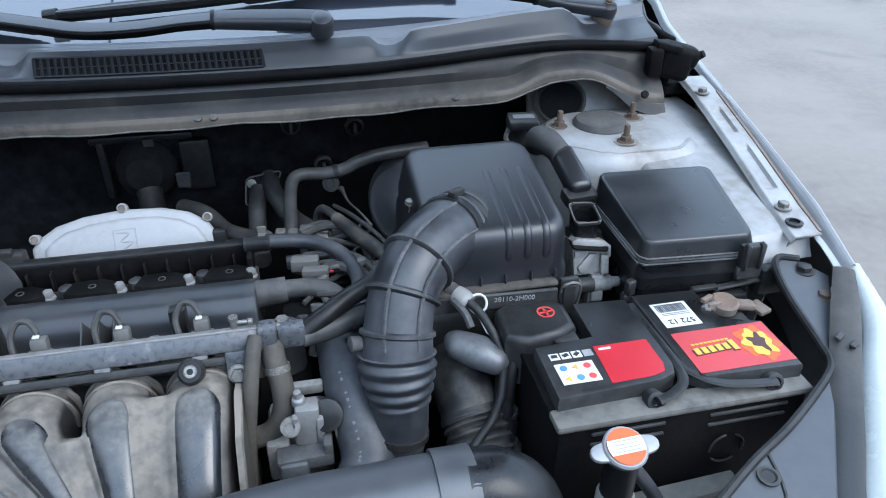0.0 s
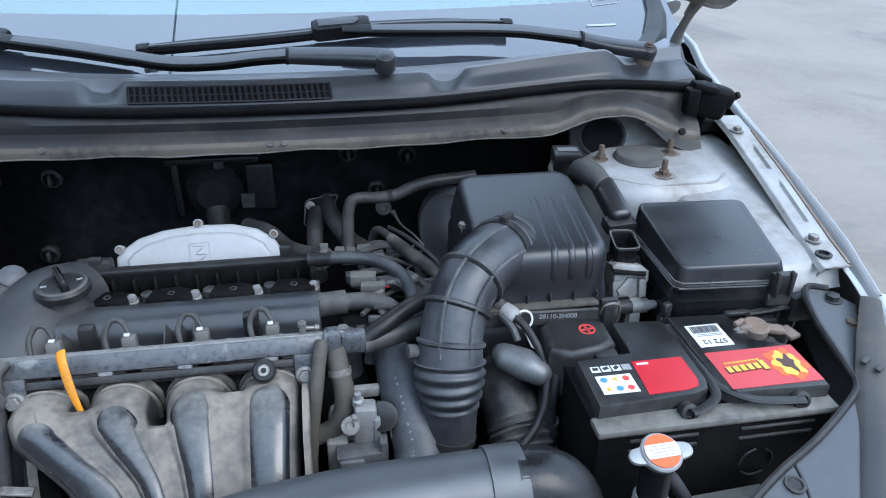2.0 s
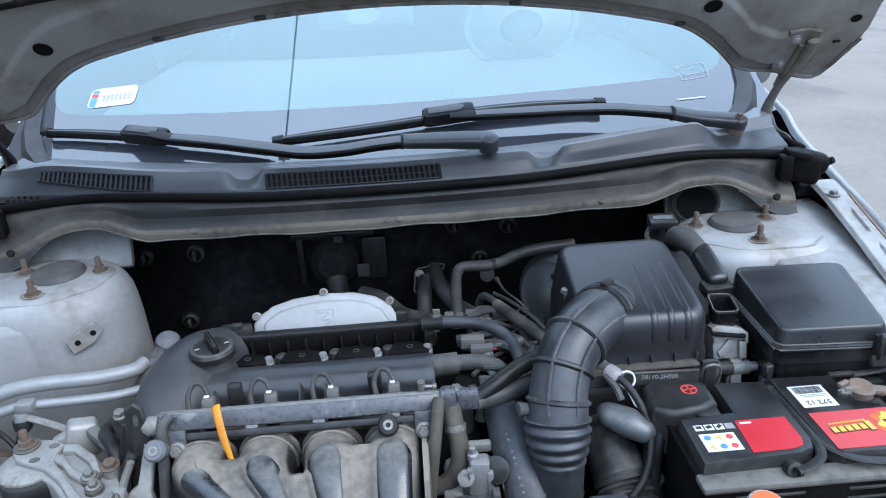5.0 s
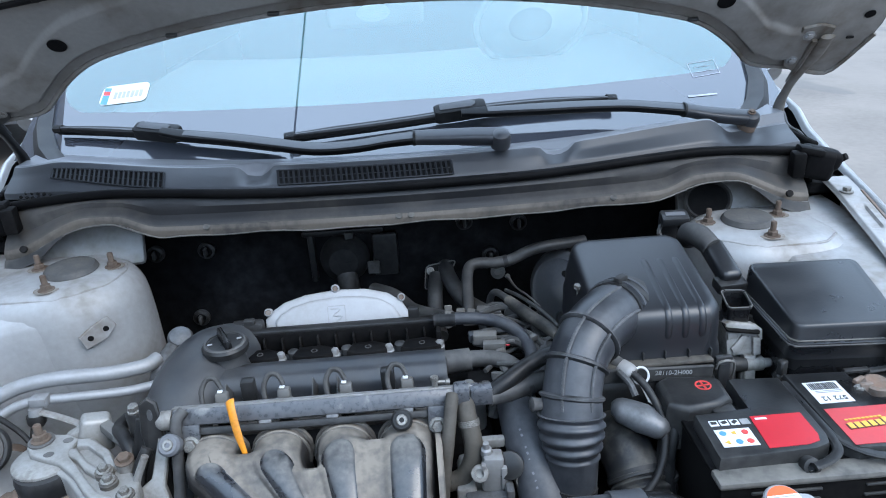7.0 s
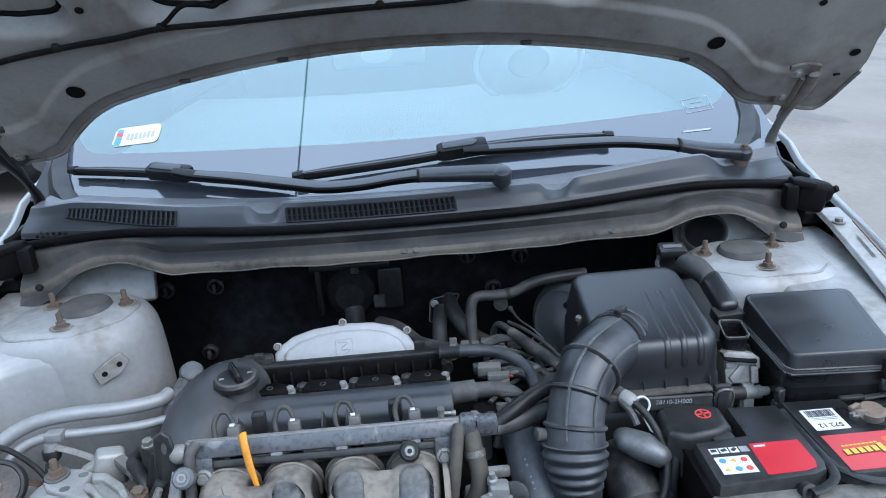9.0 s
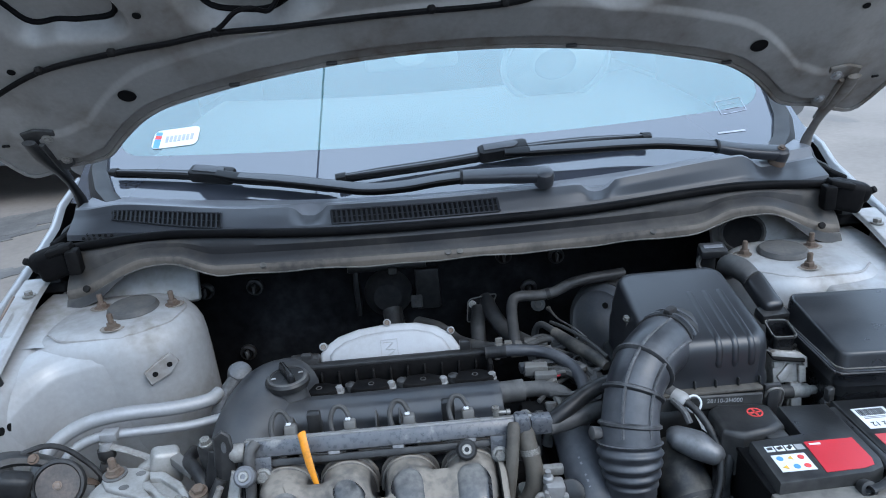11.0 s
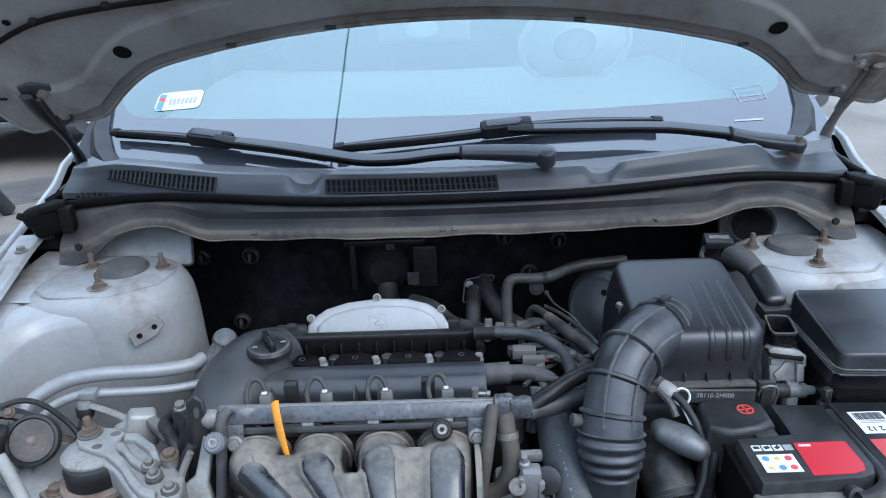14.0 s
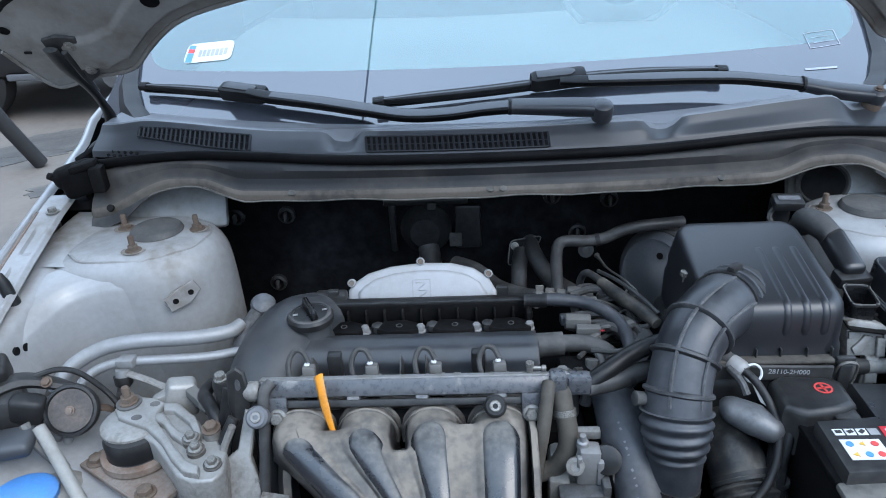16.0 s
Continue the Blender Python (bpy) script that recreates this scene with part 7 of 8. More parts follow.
# plugs and fittings on the firewall
for x, z in ((0.100, 0.842), (0.208, 0.832), (0.150, 0.765), (-0.512, 0.820), (-0.412, 0.820), (-0.450, 0.672)):
    g = thing("firewall_plug", (x, 0.27, z), "round dusty plug on the black firewall", "plug", "plugs on the firewall")
    part("disc", lathe([(0.017, 0), (0.017, 0.010), (0.012, 0.013), (0.009, 0.006), (0, 0.006)], (x, 0.286, z), (0, -1, 0), 18), M_BLACKM, g)
    part("pin", rbox((x, 0.270, z), (0.006, 0.014, 0.018), 0.002, 1), M_WIRE, g)
sc = thing("steering_column_joint", (-0.13, 0.25, 0.75), "black steering column boot and bracket on the firewall", "joint")
part("boot", lathe([(0.050, 0), (0.045, 0.02), (0.028, 0.035), (0.0, 0.036)], (-0.142, 0.275, 0.785), (0, -1, 0.1), 24), M_RUBBER, sc)
part("shaft", tube([(-0.135, 0.22, 0.77), (-0.12, 0.15, 0.70), (-0.10, 0.08, 0.64)], 0.02, 12, 4), M_BLACKM, sc)
part("frame", join(rbox((-0.14, 0.275, 0.842), (0.16, 0.02, 0.012), 0.003, 2), rbox((-0.205, 0.275, 0.79), (0.012, 0.02, 0.10), 0.003, 2), rbox((-0.06, 0.27, 0.79), (0.05, 0.02, 0.09), 0.006, 2)), M_BLACK, sc)
part("plate", rbox((-0.085, 0.255, 0.768), (0.024, 0.006, 0.028), 0.002, 1), M_WIRE, sc)
part("clip", rbox((-0.128, 0.258, 0.838), (0.018, 0.008, 0.014), 0.002, 1), M_WIRE, sc)
rk = thing("return_pipe", (-0.03, 0.12, 0.7), "dusty dark pipe leading behind the shield", "pipe")
part("pipe", tube([(-0.085, 0.20, 0.745), (-0.045, 0.15, 0.755), (-0.01, 0.08, 0.760), (0.03, 0.02, 0.775), (0.05, 0.0, 0.78)], [0.014, 0.013, 0.012, 0.013, 0.016], 12, 6), M_HOSE, rk)
fc = thing("front_fitting", (-0.26, -0.02, 0.79), "small grey fitting with a pale nozzle by the cover", "fitting")
part("body", rbox((-0.272, -0.022, 0.805), (0.05, 0.022, 0.020), 0.005, 2), M_RUBBER, fc)
part("nozzle", lathe([(0.008, 0), (0.008, 0.014), (0.006, 0.02), (0.006, 0.03), (0, 0.03)], (-0.297, -0.022, 0.805), (-1, 0, 0), 12), M_PAINT, fc)
sb = thing("relay_bracket", (0.43, 0.05, 0.88), "small black relay box behind the filter box", "relay")
part("box", rbox((0.436, 0.055, 0.908), (0.045, 0.030, 0.016), 0.004, 2, rot=(14, 0, -5)), M_FUSELID, sb)
part("print_bar", rbox((0.436, 0.052, 0.9165), (0.032, 0.010, 0.001), 0, 1, rot=(14, 0, -5)), M_COWLTOP, sb)
part("stalk", rbox((0.432, 0.07, 0.885), (0.03, 0.02, 0.05), 0.005, 2), M_BLACK, sb)
part("wire", tube([(0.42, 0.06, 0.90), (0.41, 0.05, 0.885), (0.42, 0.03, 0.87)], 0.004, 6, 4), M_WIRE, sb)

# ---- sensor plug and cast bracket between filter box and fuse box ----
sp = thing("loom_plug", (0.465, -0.06, 0.8), "large black loom connector with a sleeved cable", "connector")
part("cable", tube([(0.452, 0.030, 0.880), (0.446, 0.008, 0.898), (0.452, -0.018, 0.902), (0.462, -0.040, 0.893)], [0.017, 0.019, 0.0185, 0.016], 16, 6), M_HOSE, sp)
part("plug", rbox((0.468, -0.062, 0.878), (0.034, 0.082, 0.028), 0.010, 4, rot=(22, 0, 6)), M_FUSELID, sp)
part("skirt", rbox((0.470, -0.096, 0.856), (0.046, 0.026, 0.018), 0.004, 2, rot=(12, 0, 6)), M_BLACK, sp)
sk = thing("open_socket", (0.455, -0.13, 0.8), "open black socket on a cast grey bracket", "connector")
SOCK = [(0.437, -0.170, 0.858), (0.469, -0.172, 0.858), (0.474, -0.130, 0.862), (0.444, -0.126, 0.862)]


def sock_ring(grow, drop, r=0.008):
    mid = V((0.456, -0.150, 0.86))
    return round_quad([V(p) + V(((V(p) - mid).x * grow, (V(p) - mid).y * grow, -drop)) for p in SOCK], r)


fr = part("frame", loft([sock_ring(-0.06, 0.036), sock_ring(-0.02, 0.012), sock_ring(0.0, 0.004), sock_ring(0.10, 0.003), sock_ring(0.10, 0.0), sock_ring(-0.04, 0.0), sock_ring(-0.08, 0.005), sock_ring(-0.14, 0.026)], True, True), M_BLACK, sk, angle=40)
ring = sock_ring(0.07, -0.0006)
part("rim_flange", tube(ring + ring[:1], 0.0010, 6, 1), M_CREAM, fr, "pale worn rim")
part("inner_dirt", loft([sock_ring(-0.16, 0.0262), sock_ring(-0.20, 0.0240), sock_ring(-0.6, 0.0225)], True, False), M_RUSTPLATE, fr, "dirt in the socket")
for k in (1, 7, 13, 19):
    part("rim_pip", lathe([(0.0016, 0), (0.0012, 0.0018), (0, 0.002)], ring[k], (0, -0.2, 1), 8), M_BLACK, fr)
BC = pose(0.457, -0.181, 0.808, 72, 0, -4)
cast = part("casting", join(prism([(-0.022, -0.020), (0.018, -0.018), (0.022, -0.010), (0.023, 0.012), (0.016, 0.019), (-0.016, 0.024), (-0.024, 0.020)], -0.030, 0.0, 0.003, 2, BC),
                            prism([(-0.024, 0.016), (0.018, 0.012), (0.023, 0.002), (0.026, 0.004), (0.026, 0.018), (0.016, 0.026), (-0.018, 0.031), (-0.026, 0.028)], -0.034, 0.005, 0.002, 2, BC),
                            prism([(0.012, -0.020), (0.023, -0.018), (0.023, 0.006), (0.012, 0.008)], -0.01, 0.006, 0.002, 2, BC)), M_ALU, sk, "dusty cast bracket")
part("cast_web", join(prism([(-0.014, -0.016), (-0.004, -0.014), (0.002, 0.000), (0.008, 0.008), (-0.002, 0.010), (-0.010, 0.000), (-0.018, -0.008)], -0.004, 0.0035, 0.0015, 2, BC), prism([(-0.022, 0.004), (-0.008, 0.006), (-0.006, 0.014), (-0.022, 0.014)], -0.004, 0.003, 0.0015, 2, BC)), M_ALU, cast)
part("cast_hole", lathe([(0.0035, 0), (0.0035, 0.0008), (0, 0.0008)], (0.474, -0.160, 0.836), (0, -0.3, 0.95), 10), M_DARK, cast)
part("gasket", loft([round_quad([(0.430, -0.186, z), (0.477, -0.190, z - 0.006), (0.482, -0.140, z), (0.436, -0.130, z)], 0.006) for z in (0.829, 0.8315)]), M_CASE, sk, "thin black gasket")
part("stem", prism([(0.0, -0.055), (0.016, -0.055), (0.018, -0.018), (0.000, -0.018)], -0.012, 0.004, 0.003, 2, BC), M_ALU, cast)
part("lever", lathe([(0.0105, 0), (0.0105, 0.026), (0.007, 0.028), (0.0068, 0.038), (0.005, 0.040), (0, 0.040)], (0.458, -0.190, 0.777), (1, 0.05, -0.06), 18), M_ALU, sk)
part("lever_black", lathe([(0.0, 0.0), (0.007, 0.001), (0.0105, 0.004), (0.0105, 0.024), (0.0, 0.024)], (0.4345, -0.192, 0.7785), (1, 0.05, -0.06), 18), M_BLACK, sk)
part("post", rbox((0.462, -0.19, 0.735), (0.02, 0.012, 0.09), 0.003, 2), M_CREAM, sk)

# ---- fuse box ----
fb = thing("fuse_box", (0.58, -0.16, 0.66), "black plastic fuse box with a dusty slanting lid", "fuse box")


FUSE_FOOT = [(0.490, -0.243), (0.652, -0.255), (0.668, -0.092), (0.496, -0.070)]
FUSE_TOP = [(0.501, -0.231, 0.860), (0.634, -0.241, 0.862), (0.652, -0.100, 0.886), (0.502, -0.080, 0.880)]


def fuse_ring(k, z, r, sink=0.0):
    """A ring of the lid: k 0 at the lip, 1 at the top's edge; without z it follows the slanting top."""
    return round_quad([(a[0] + (b[0] - a[0]) * k, a[1] + (b[1] - a[1]) * k, b[2] - sink if z is None else z) for a, b in zip(FUSE_FOOT, FUSE_TOP)], r)


fl = part("lid", loft([fuse_ring(0.15, 0.812, 0.016), fuse_ring(0.12, 0.829, 0.016), fuse_ring(0.0, 0.831, 0.016), fuse_ring(-0.02, 0.834, 0.016), fuse_ring(0.0, 0.837, 0.016), fuse_ring(0.38, 0.8385, 0.016),
                       fuse_ring(0.48, 0.842, 0.016), fuse_ring(0.74, None, 0.015, 0.006), fuse_ring(0.82, None, 0.015, 0.0026), fuse_ring(0.94, None, 0.014, 0.0006), fuse_ring(1.10, None, 0.014), fuse_ring(1.5, None, 0.014, -0.0006)]), M_FUSELID, fb, "dusty black lid", angle=50)
for k, z, r, mm in ((-0.03, 0.8345, 0.0013, M_HOSE), (0.36, 0.8392, 0.0011, M_LEDGE)):
    ring = fuse_ring(k, z, 0.016)
    part("lid_lip", tube(ring[-12:] + ring[:9], r, 6, 2), mm, fl, "dust-paled lip")
part("corner_clip", join(rbox((0.486, -0.238, 0.800), (0.012, 0.010, 0.022), 0.002, 1, rot=(0, 0, 20)), rbox((0.483, -0.236, 0.785), (0.010, 0.012, 0.010), 0.002, 1, rot=(0, 20, 0))), M_BLACK, fb)
part("lower_box", loft([round_quad([(0.496, -0.238, z), (0.652, -0.252, z), (0.664, -0.095, z), (0.502, -0.078, z)], 0.014) for z in (0.64, 0.75, 0.790, 0.815)]), M_BLACK, fb, angle=50)
part("latch", join(rbox((0.628, -0.2585, 0.840), (0.030, 0.012, 0.032), 0.003, 2), rbox((0.618, -0.2635, 0.842), (0.006, 0.010, 0.036), 0.002, 1), rbox((0.638, -0.2635, 0.842), (0.006, 0.010, 0.036), 0.002, 1), rbox((0.628, -0.260, 0.818), (0.034, 0.008, 0.018), 0.002, 1)), M_BLACK, fb)
part("box_clip", join(rbox((0.575, -0.258, 0.800), (0.034, 0.008, 0.005), 0.001, 1), rbox((0.560, -0.258, 0.788), (0.005, 0.008, 0.026), 0.001, 1), rbox((0.590, -0.258, 0.788), (0.005, 0.008, 0.026), 0.001, 1)), M_BLACK, fb)
part("box_rib", rbox((0.62, -0.252, 0.795), (0.075, 0.010, 0.005), 0.002, 1, rot=(0, -5, 0)), M_BLACKM, fb)
part("side_bracket", join(rbox((0.672, -0.245, 0.795), (0.04, 0.03, 0.04), 0.008, 2), lathe([(0.014, 0), (0.014, 0.006), (0.008, 0.008), (0, 0.008)], (0.684, -0.262, 0.798), (0.2, -0.8, 0.5), 16)), M_BLACK, fb)
part("front_step", rbox((0.60, -0.254, 0.762), (0.07, 0.02, 0.05), 0.004, 2), M_BLACK, fb)

# ---- battery ----
bat = thing("battery", (0.464, -0.34, 0.60), "black car battery with red and white labels and rusty terminal clamp", "battery")
case = part("case", rbox((0.464, -0.340, 0.692), (0.278, 0.174, 0.182), 0.006, 2), M_CASE, bat)
part("case_rim", rbox((0.464, -0.4165, 0.7815), (0.284, 0.028, 0.010), 0.004, 2), M_LEDGE, bat, "dusty ledge before the lid")
part("case_top", rbox((0.464, -0.326, 0.780), (0.282, 0.150, 0.008), 0.003, 2), M_CASE, bat)
part("lid_left", prism([(0.330, -0.408), (0.444, -0.402), (0.462, -0.395), (0.468, -0.380), (0.468, -0.262), (0.402, -0.258), (0.400, -0.320), (0.332, -0.326)], 0.784, 0.803, 0.004, 2), M_BLACK, bat)
part("lid_right", prism([(0.476, -0.392), (0.490, -0.408), (0.600, -0.412), (0.602, -0.335), (0.560, -0.318), (0.556, -0.262), (0.476, -0.258)], 0.784, 0.804, 0.004, 2), M_BLACK, bat)
part("lid_step", rbox((0.58, -0.29, 0.786), (0.045, 0.055, 0.010), 0.003, 2), M_BLACKM, bat)
for pts in (((0.430, -0.422, 0.795), (0.450, -0.417, 0.797), (0.467, -0.402, 0.800), (0.4705, -0.36, 0.800), (0.4705, -0.27, 0.798)), ((0.562, -0.424, 0.797), (0.535, -0.421, 0.797), (0.503, -0.414, 0.798), (0.480, -0.394, 0.800), (0.4745, -0.36, 0.799), (0.4745, -0.27, 0.797))):
    part("carry_handle", tube(pts, 0.0058, 8, 5, flat=0.55), M_BLACK, bat)
part("handle_eye", lathe([(0.010, -0.012), (0.010, 0.0), (0.006, 0.001), (0.005, -0.003), (0, -0.003)], (0.430, -0.420, 0.792), (0, -0.9, 0.4), 18), M_BLACK, bat)
part("handle_eye", lathe([(0.010, -0.012), (0.010, 0.0), (0.006, 0.001), (0.005, -0.003), (0, -0.003)], (0.562, -0.422, 0.794), (0, -0.9, 0.4), 18), M_BLACK, bat)
for k in range(2):
    for a, b in ((0.36, 0.44), (0.49, 0.58)):
        part("case_rib", rbox(((a + b) / 2, -0.4275, 0.768 - 0.014 * k), (b - a, 0.004, 0.004), 0.001, 1), M_BLACK, case)
for a in range(3):
    t0 = radians(90 + 120 * a)
    part("embossed_arrow", tube([(0.520 + 0.020 * math.cos(t0 + q), -0.4285, 0.715 + 0.020 * math.sin(t0 + q)) for q in (0.2, 0.7, 1.2, 1.7)], 0.0014, 5, 3), M_BLACK, case)


def flat_label(x0, x1, y0, y1, z=0.8036):
    return prism([(x0, y0), (x1, y0), (x1, y1), (x0, y1)], z - 0.0008, z, 0)


part("red_label", prism([(0.391, -0.397), (0.438, -0.3955), (0.452, -0.391), (0.456, -0.380), (0.456, -0.339), (0.394, -0.339)], 0.8030, 0.8037, 0), M_RED, bat, "plain red label")
part("red_mark", rbox((0.405, -0.345, 0.8040), (0.014, 0.003, 0.0006), 0, 1), M_PAPER, bat)
il = part("symbol_label", flat_label(0.342, 0.384, -0.390, -0.359), M_PAPER, bat, "white label of coloured symbols")
for i, (sx, sy, mm) in enumerate(((0.350, -0.3665, M_BLUEINK), (0.363, -0.3665, M_YELLOW), (0.376, -0.3665, M_PINK), (0.350, -0.3825, M_YELLOW), (0.363, -0.3825, M_BLUEINK), (0.376, -0.3825, M_PINK))):
    nn = 3 if mm is M_YELLOW else 16
    part("symbol", lathe([(0.0040, 0), (0.0040, 0.0006), (0.0, 0.0006)], (sx, sy, 0.8037), (0, 0, 1), nn), mm, il)
for i in range(4):
    x0 = 0.342 + 0.0125 * i
    sq = part("small_symbol", flat_label(x0, x0 + 0.0105, -0.352, -0.342), M_PAPER if i < 3 else M_GREYPRINT, bat)
    if i < 3:
        part("print", rbox((x0 + 0.005, -0.347, 0.8042), (0.0065, 0.0045, 0.0006), 0, 1, rot=(0, 0, 20 * i)), M_INK, sq)
lab = part("code_label", flat_label(0.488, 0.532, -0.327, -0.283, 0.8046), M_PAPER, bat, "white bar code label")
part("code_number", words("572 12", 0.0115, pose(0.511, -0.318, 0.8050, 0, 0, 180), 0.0003), M_INK, lab)
for i in range(14):
    part("code_bar", rbox((0.4925 + 0.0026 * i, -0.293, 0.8050), (0.0008 + 0.0009 * ((i * 7) % 3) / 2, 0.014, 0.0006), 0, 1), M_INK, lab)
for i in range(2):
    part("code_line", rbox((0.511, -0.303 - 0.003 * i, 0.8050), (0.034, 0.0009, 0.0006), 0, 1), M_GREYPRINT, lab)
ban = part("brand_label", flat_label(0.486, 0.598, -0.404, -0.338, 0.8046), M_LABELRED, bat, "red label with yellow shapes")
M_MAROON = mat("dark_maroon_print", (0.05, 0.015, 0.012), 0.5, 0, 0.3, 60, 300, 0.02)
for i in range(6):
    h = 0.010 + 0.006 * (i == 5)
    part("brand_shadow", rbox((0.4988 + 0.0088 * i, -0.3735 + 0.0006 * i, 0.8049), (0.0076, h, 0.0006), 0, 1, rot=(0, 0, 4)), M_MAROON, ban)
    part("brand_bar", rbox((0.500 + 0.0088 * i, -0.3722 + 0.0006 * i, 0.8052), (0.0062, h, 0.0006), 0, 1, rot=(0, 0, 4)), M_YELLOW, ban)
for i in range(9):
    part("brand_line", rbox((0.500 + 0.0052 * i, -0.3612 + 0.0003 * i, 0.8050), (0.0038, 0.0026, 0.0006), 0, 1), M_YELLOW, ban)


def blob(cx, cy, rx, ry, waves, ph, n=48):
    """A ragged outline of the plan."""
    out = []
    for k in range(n):
        a = 2 * math.pi * k / n
        r = 1 + sum(w * math.sin(f * a + ph * (1 + f)) for f, w in waves)
        out.append((cx + rx * r * math.cos(a), cy + ry * r * math.sin(a)))
    return out


part("brand_glow", prism(blob(0.573, -0.371, 0.021, 0.027, ((5, 0.12), (9, 0.10)), 0.4), 0.8044, 0.8049, 0), M_ORANGE, ban)
part("brand_flame", prism(blob(0.573, -0.371, 0.016, 0.021, ((5, 0.14), (8, 0.12)), 0.9), 0.8048, 0.8053, 0), M_YELLOW, ban)
part("brand_shape", prism(blob(0.574, -0.370, 0.0085, 0.012, ((3, 0.25), (5, 0.22), (8, 0.10)), 1.3), 0.8052, 0.8057, 0), M_MAROON, ban)
neg = part("terminal_clamp", join(lathe([(0.0105, -0.004), (0.0165, -0.002), (0.0170, 0.008), (0.0135, 0.011), (0.0105, 0.0105)], (0.579, -0.294, 0.797), (0, -0.1, 1), 20), rbox((0.603, -0.298, 0.799), (0.026, 0.016, 0.008), 0.003, 2, rot=(0, 6, -10)),
                                  rbox((0.622, -0.303, 0.795), (0.016, 0.024, 0.006), 0.002, 2, rot=(0, -8, 12)), rbox((0.560, -0.287, 0.802), (0.018, 0.007, 0.014), 0.002, 2, rot=(0, 0, 25)), rbox((0.562, -0.299, 0.802), (0.018, 0.007, 0.014), 0.002, 2, rot=(0, 0, 5))), M_RUSTPLATE, bat, "corroded terminal clamp")
part("battery_post", lathe([(0.0105, -0.01), (0.0095, 0.008), (0.0, 0.0085)], (0.579, -0.294, 0.797), (0, -0.1, 1), 18), M_CAN, neg)
part("terminal_bolt", bolt((0.553, -0.300, 0.800), (-0.4, -1, 0.2), 0.006, 0.008, 1.3), M_STEEL, neg)
pc = thing("positive_terminal_cover", (0.355, -0.27, 0.74), "black plastic positive terminal cover with a faded red mark", "terminal cover")
part("cover", prism([(0.308, -0.300), (0.330, -0.315), (0.372, -0.308), (0.392, -0.298), (0.394, -0.256), (0.385, -0.246), (0.325, -0.240), (0.310, -0.250)], 0.738, 0.804, 0.009, 3), M_BLACK, pc)
part("step", rbox((0.376, -0.306, 0.788), (0.03, 0.02, 0.016), 0.004, 2), M_BLACK, pc)
part("mark", lathe([(0.0105, -0.001), (0.0105, 0.0007), (0.0085, 0.0007), (0.0085, -0.001)], (0.365, -0.270, 0.804), (0, 0, 1), 20), M_PINK, pc)
for rz in (0, 90):
    part("mark_bar", rbox((0.365, -0.270, 0.8044), (0.016, 0.0026, 0.0008), 0, 1, rot=(0, 0, rz + 8)), M_PINK, pc)
part("sleeve", tube([(0.318, -0.290, 0.755), (0.308, -0.310, 0.72), (0.306, -0.33, 0.66), (0.306, -0.34, 0.60)], [0.014, 0.012, 0.012, 0.012], 12, 5), M_RUBBER, pc)
part("boot", lathe([(0.018, 0), (0.019, 0.012), (0.014, 0.02)], (0.306, -0.335, 0.655), (0, 0.1, 1), 16), M_RUBBER, pc)
tray = thing("battery_tray", (0.46, -0.34, 0.58), "rusty edged black tray under the battery", "tray")
part("tray", rbox((0.464, -0.345, 0.592), (0.30, 0.20, 0.018), 0.005, 2), M_BLACKM, tray)
part("clamp_strip", rbox((0.425, -0.442, 0.668), (0.22, 0.024, 0.010), 0.003, 2, rot=(0, -4, 0)), M_LEDGE, tray, "dusty clamp strip")
part("front_plate", rbox((0.425, -0.449, 0.628), (0.22, 0.010, 0.070), 0.003, 2, rot=(0, -4, 0)), M_RUSTPLATE, tray, "rusty front plate")
part("support", rbox((0.464, -0.34, 0.46), (0.26, 0.18, 0.25), 0.01), M_DARK, tray)

# ---- crank sensor can, big hose and cable by the battery ----
rs = thing("resonator_can", (0.28, -0.28, 0.7), "dented grey metal can strapped beside the duct", "can")
part("can", tube([(0.246, -0.268, 0.778), (0.256, -0.272, 0.778), (0.282, -0.286, 0.772), (0.304, -0.298, 0.764), (0.312, -0.302, 0.761)], [0.008, 0.018, 0.022, 0.018, 0.008], 18, 5, flat=0.85), M_CAN, rs, "dusty grey can")
part("strap", tube([(0.262, -0.240, 0.815), (0.272, -0.258, 0.808), (0.277, -0.270, 0.796)], 0.0045, 8, 4), M_CAN, rs)
cb = thing("ground_cable", (0.30, -0.29, 0.7), "black cable tied with a white tag, arching down beside the battery", "cable")
part("cable", tube([(0.235, -0.190, 0.815), (0.258, -0.215, 0.818), (0.272, -0.236, 0.817), (0.291, -0.264, 0.806), (0.305, -0.295, 0.777), (0.302, -0.318, 0.748), (0.288, -0.338, 0.723), (0.266, -0.357, 0.711), (0.245, -0.372, 0.70)], 0.0050, 10, 6), M_RUBBER, cb)
part("sleeve", tube([(0.262, -0.220, 0.818), (0.274, -0.234, 0.812), (0.282, -0.243, 0.809)], 0.0105, 12, 4), M_HOSE, cb)
part("tie_ring", tube([V((0.291, -0.2445, 0.809)) + V((0.0105 * math.cos(a), 0.004 * math.sin(a), 0.0105 * math.sin(a))) for a in (2 * math.pi * k / 18 for k in range(19))], 0.0016, 6, 2), M_PAPER, cb, "thin white tie ring")
part("tape_wrap", tube([(0.268, -0.228, 0.8145), (0.276, -0.237, 0.8115), (0.281, -0.243, 0.8090)], [0.0118, 0.0125, 0.0112], 14, 3), M_PAINT, cb, "pale tape wrap")
part("tag", plate([(0.287, -0.249, 0.803), (0.293, -0.254, 0.802), (0.311, -0.276, 0.779), (0.312, -0.279, 0.774), (0.296, -0.266, 0.782)], 0.0008), M_PAPER, cb, "small white paper tag")
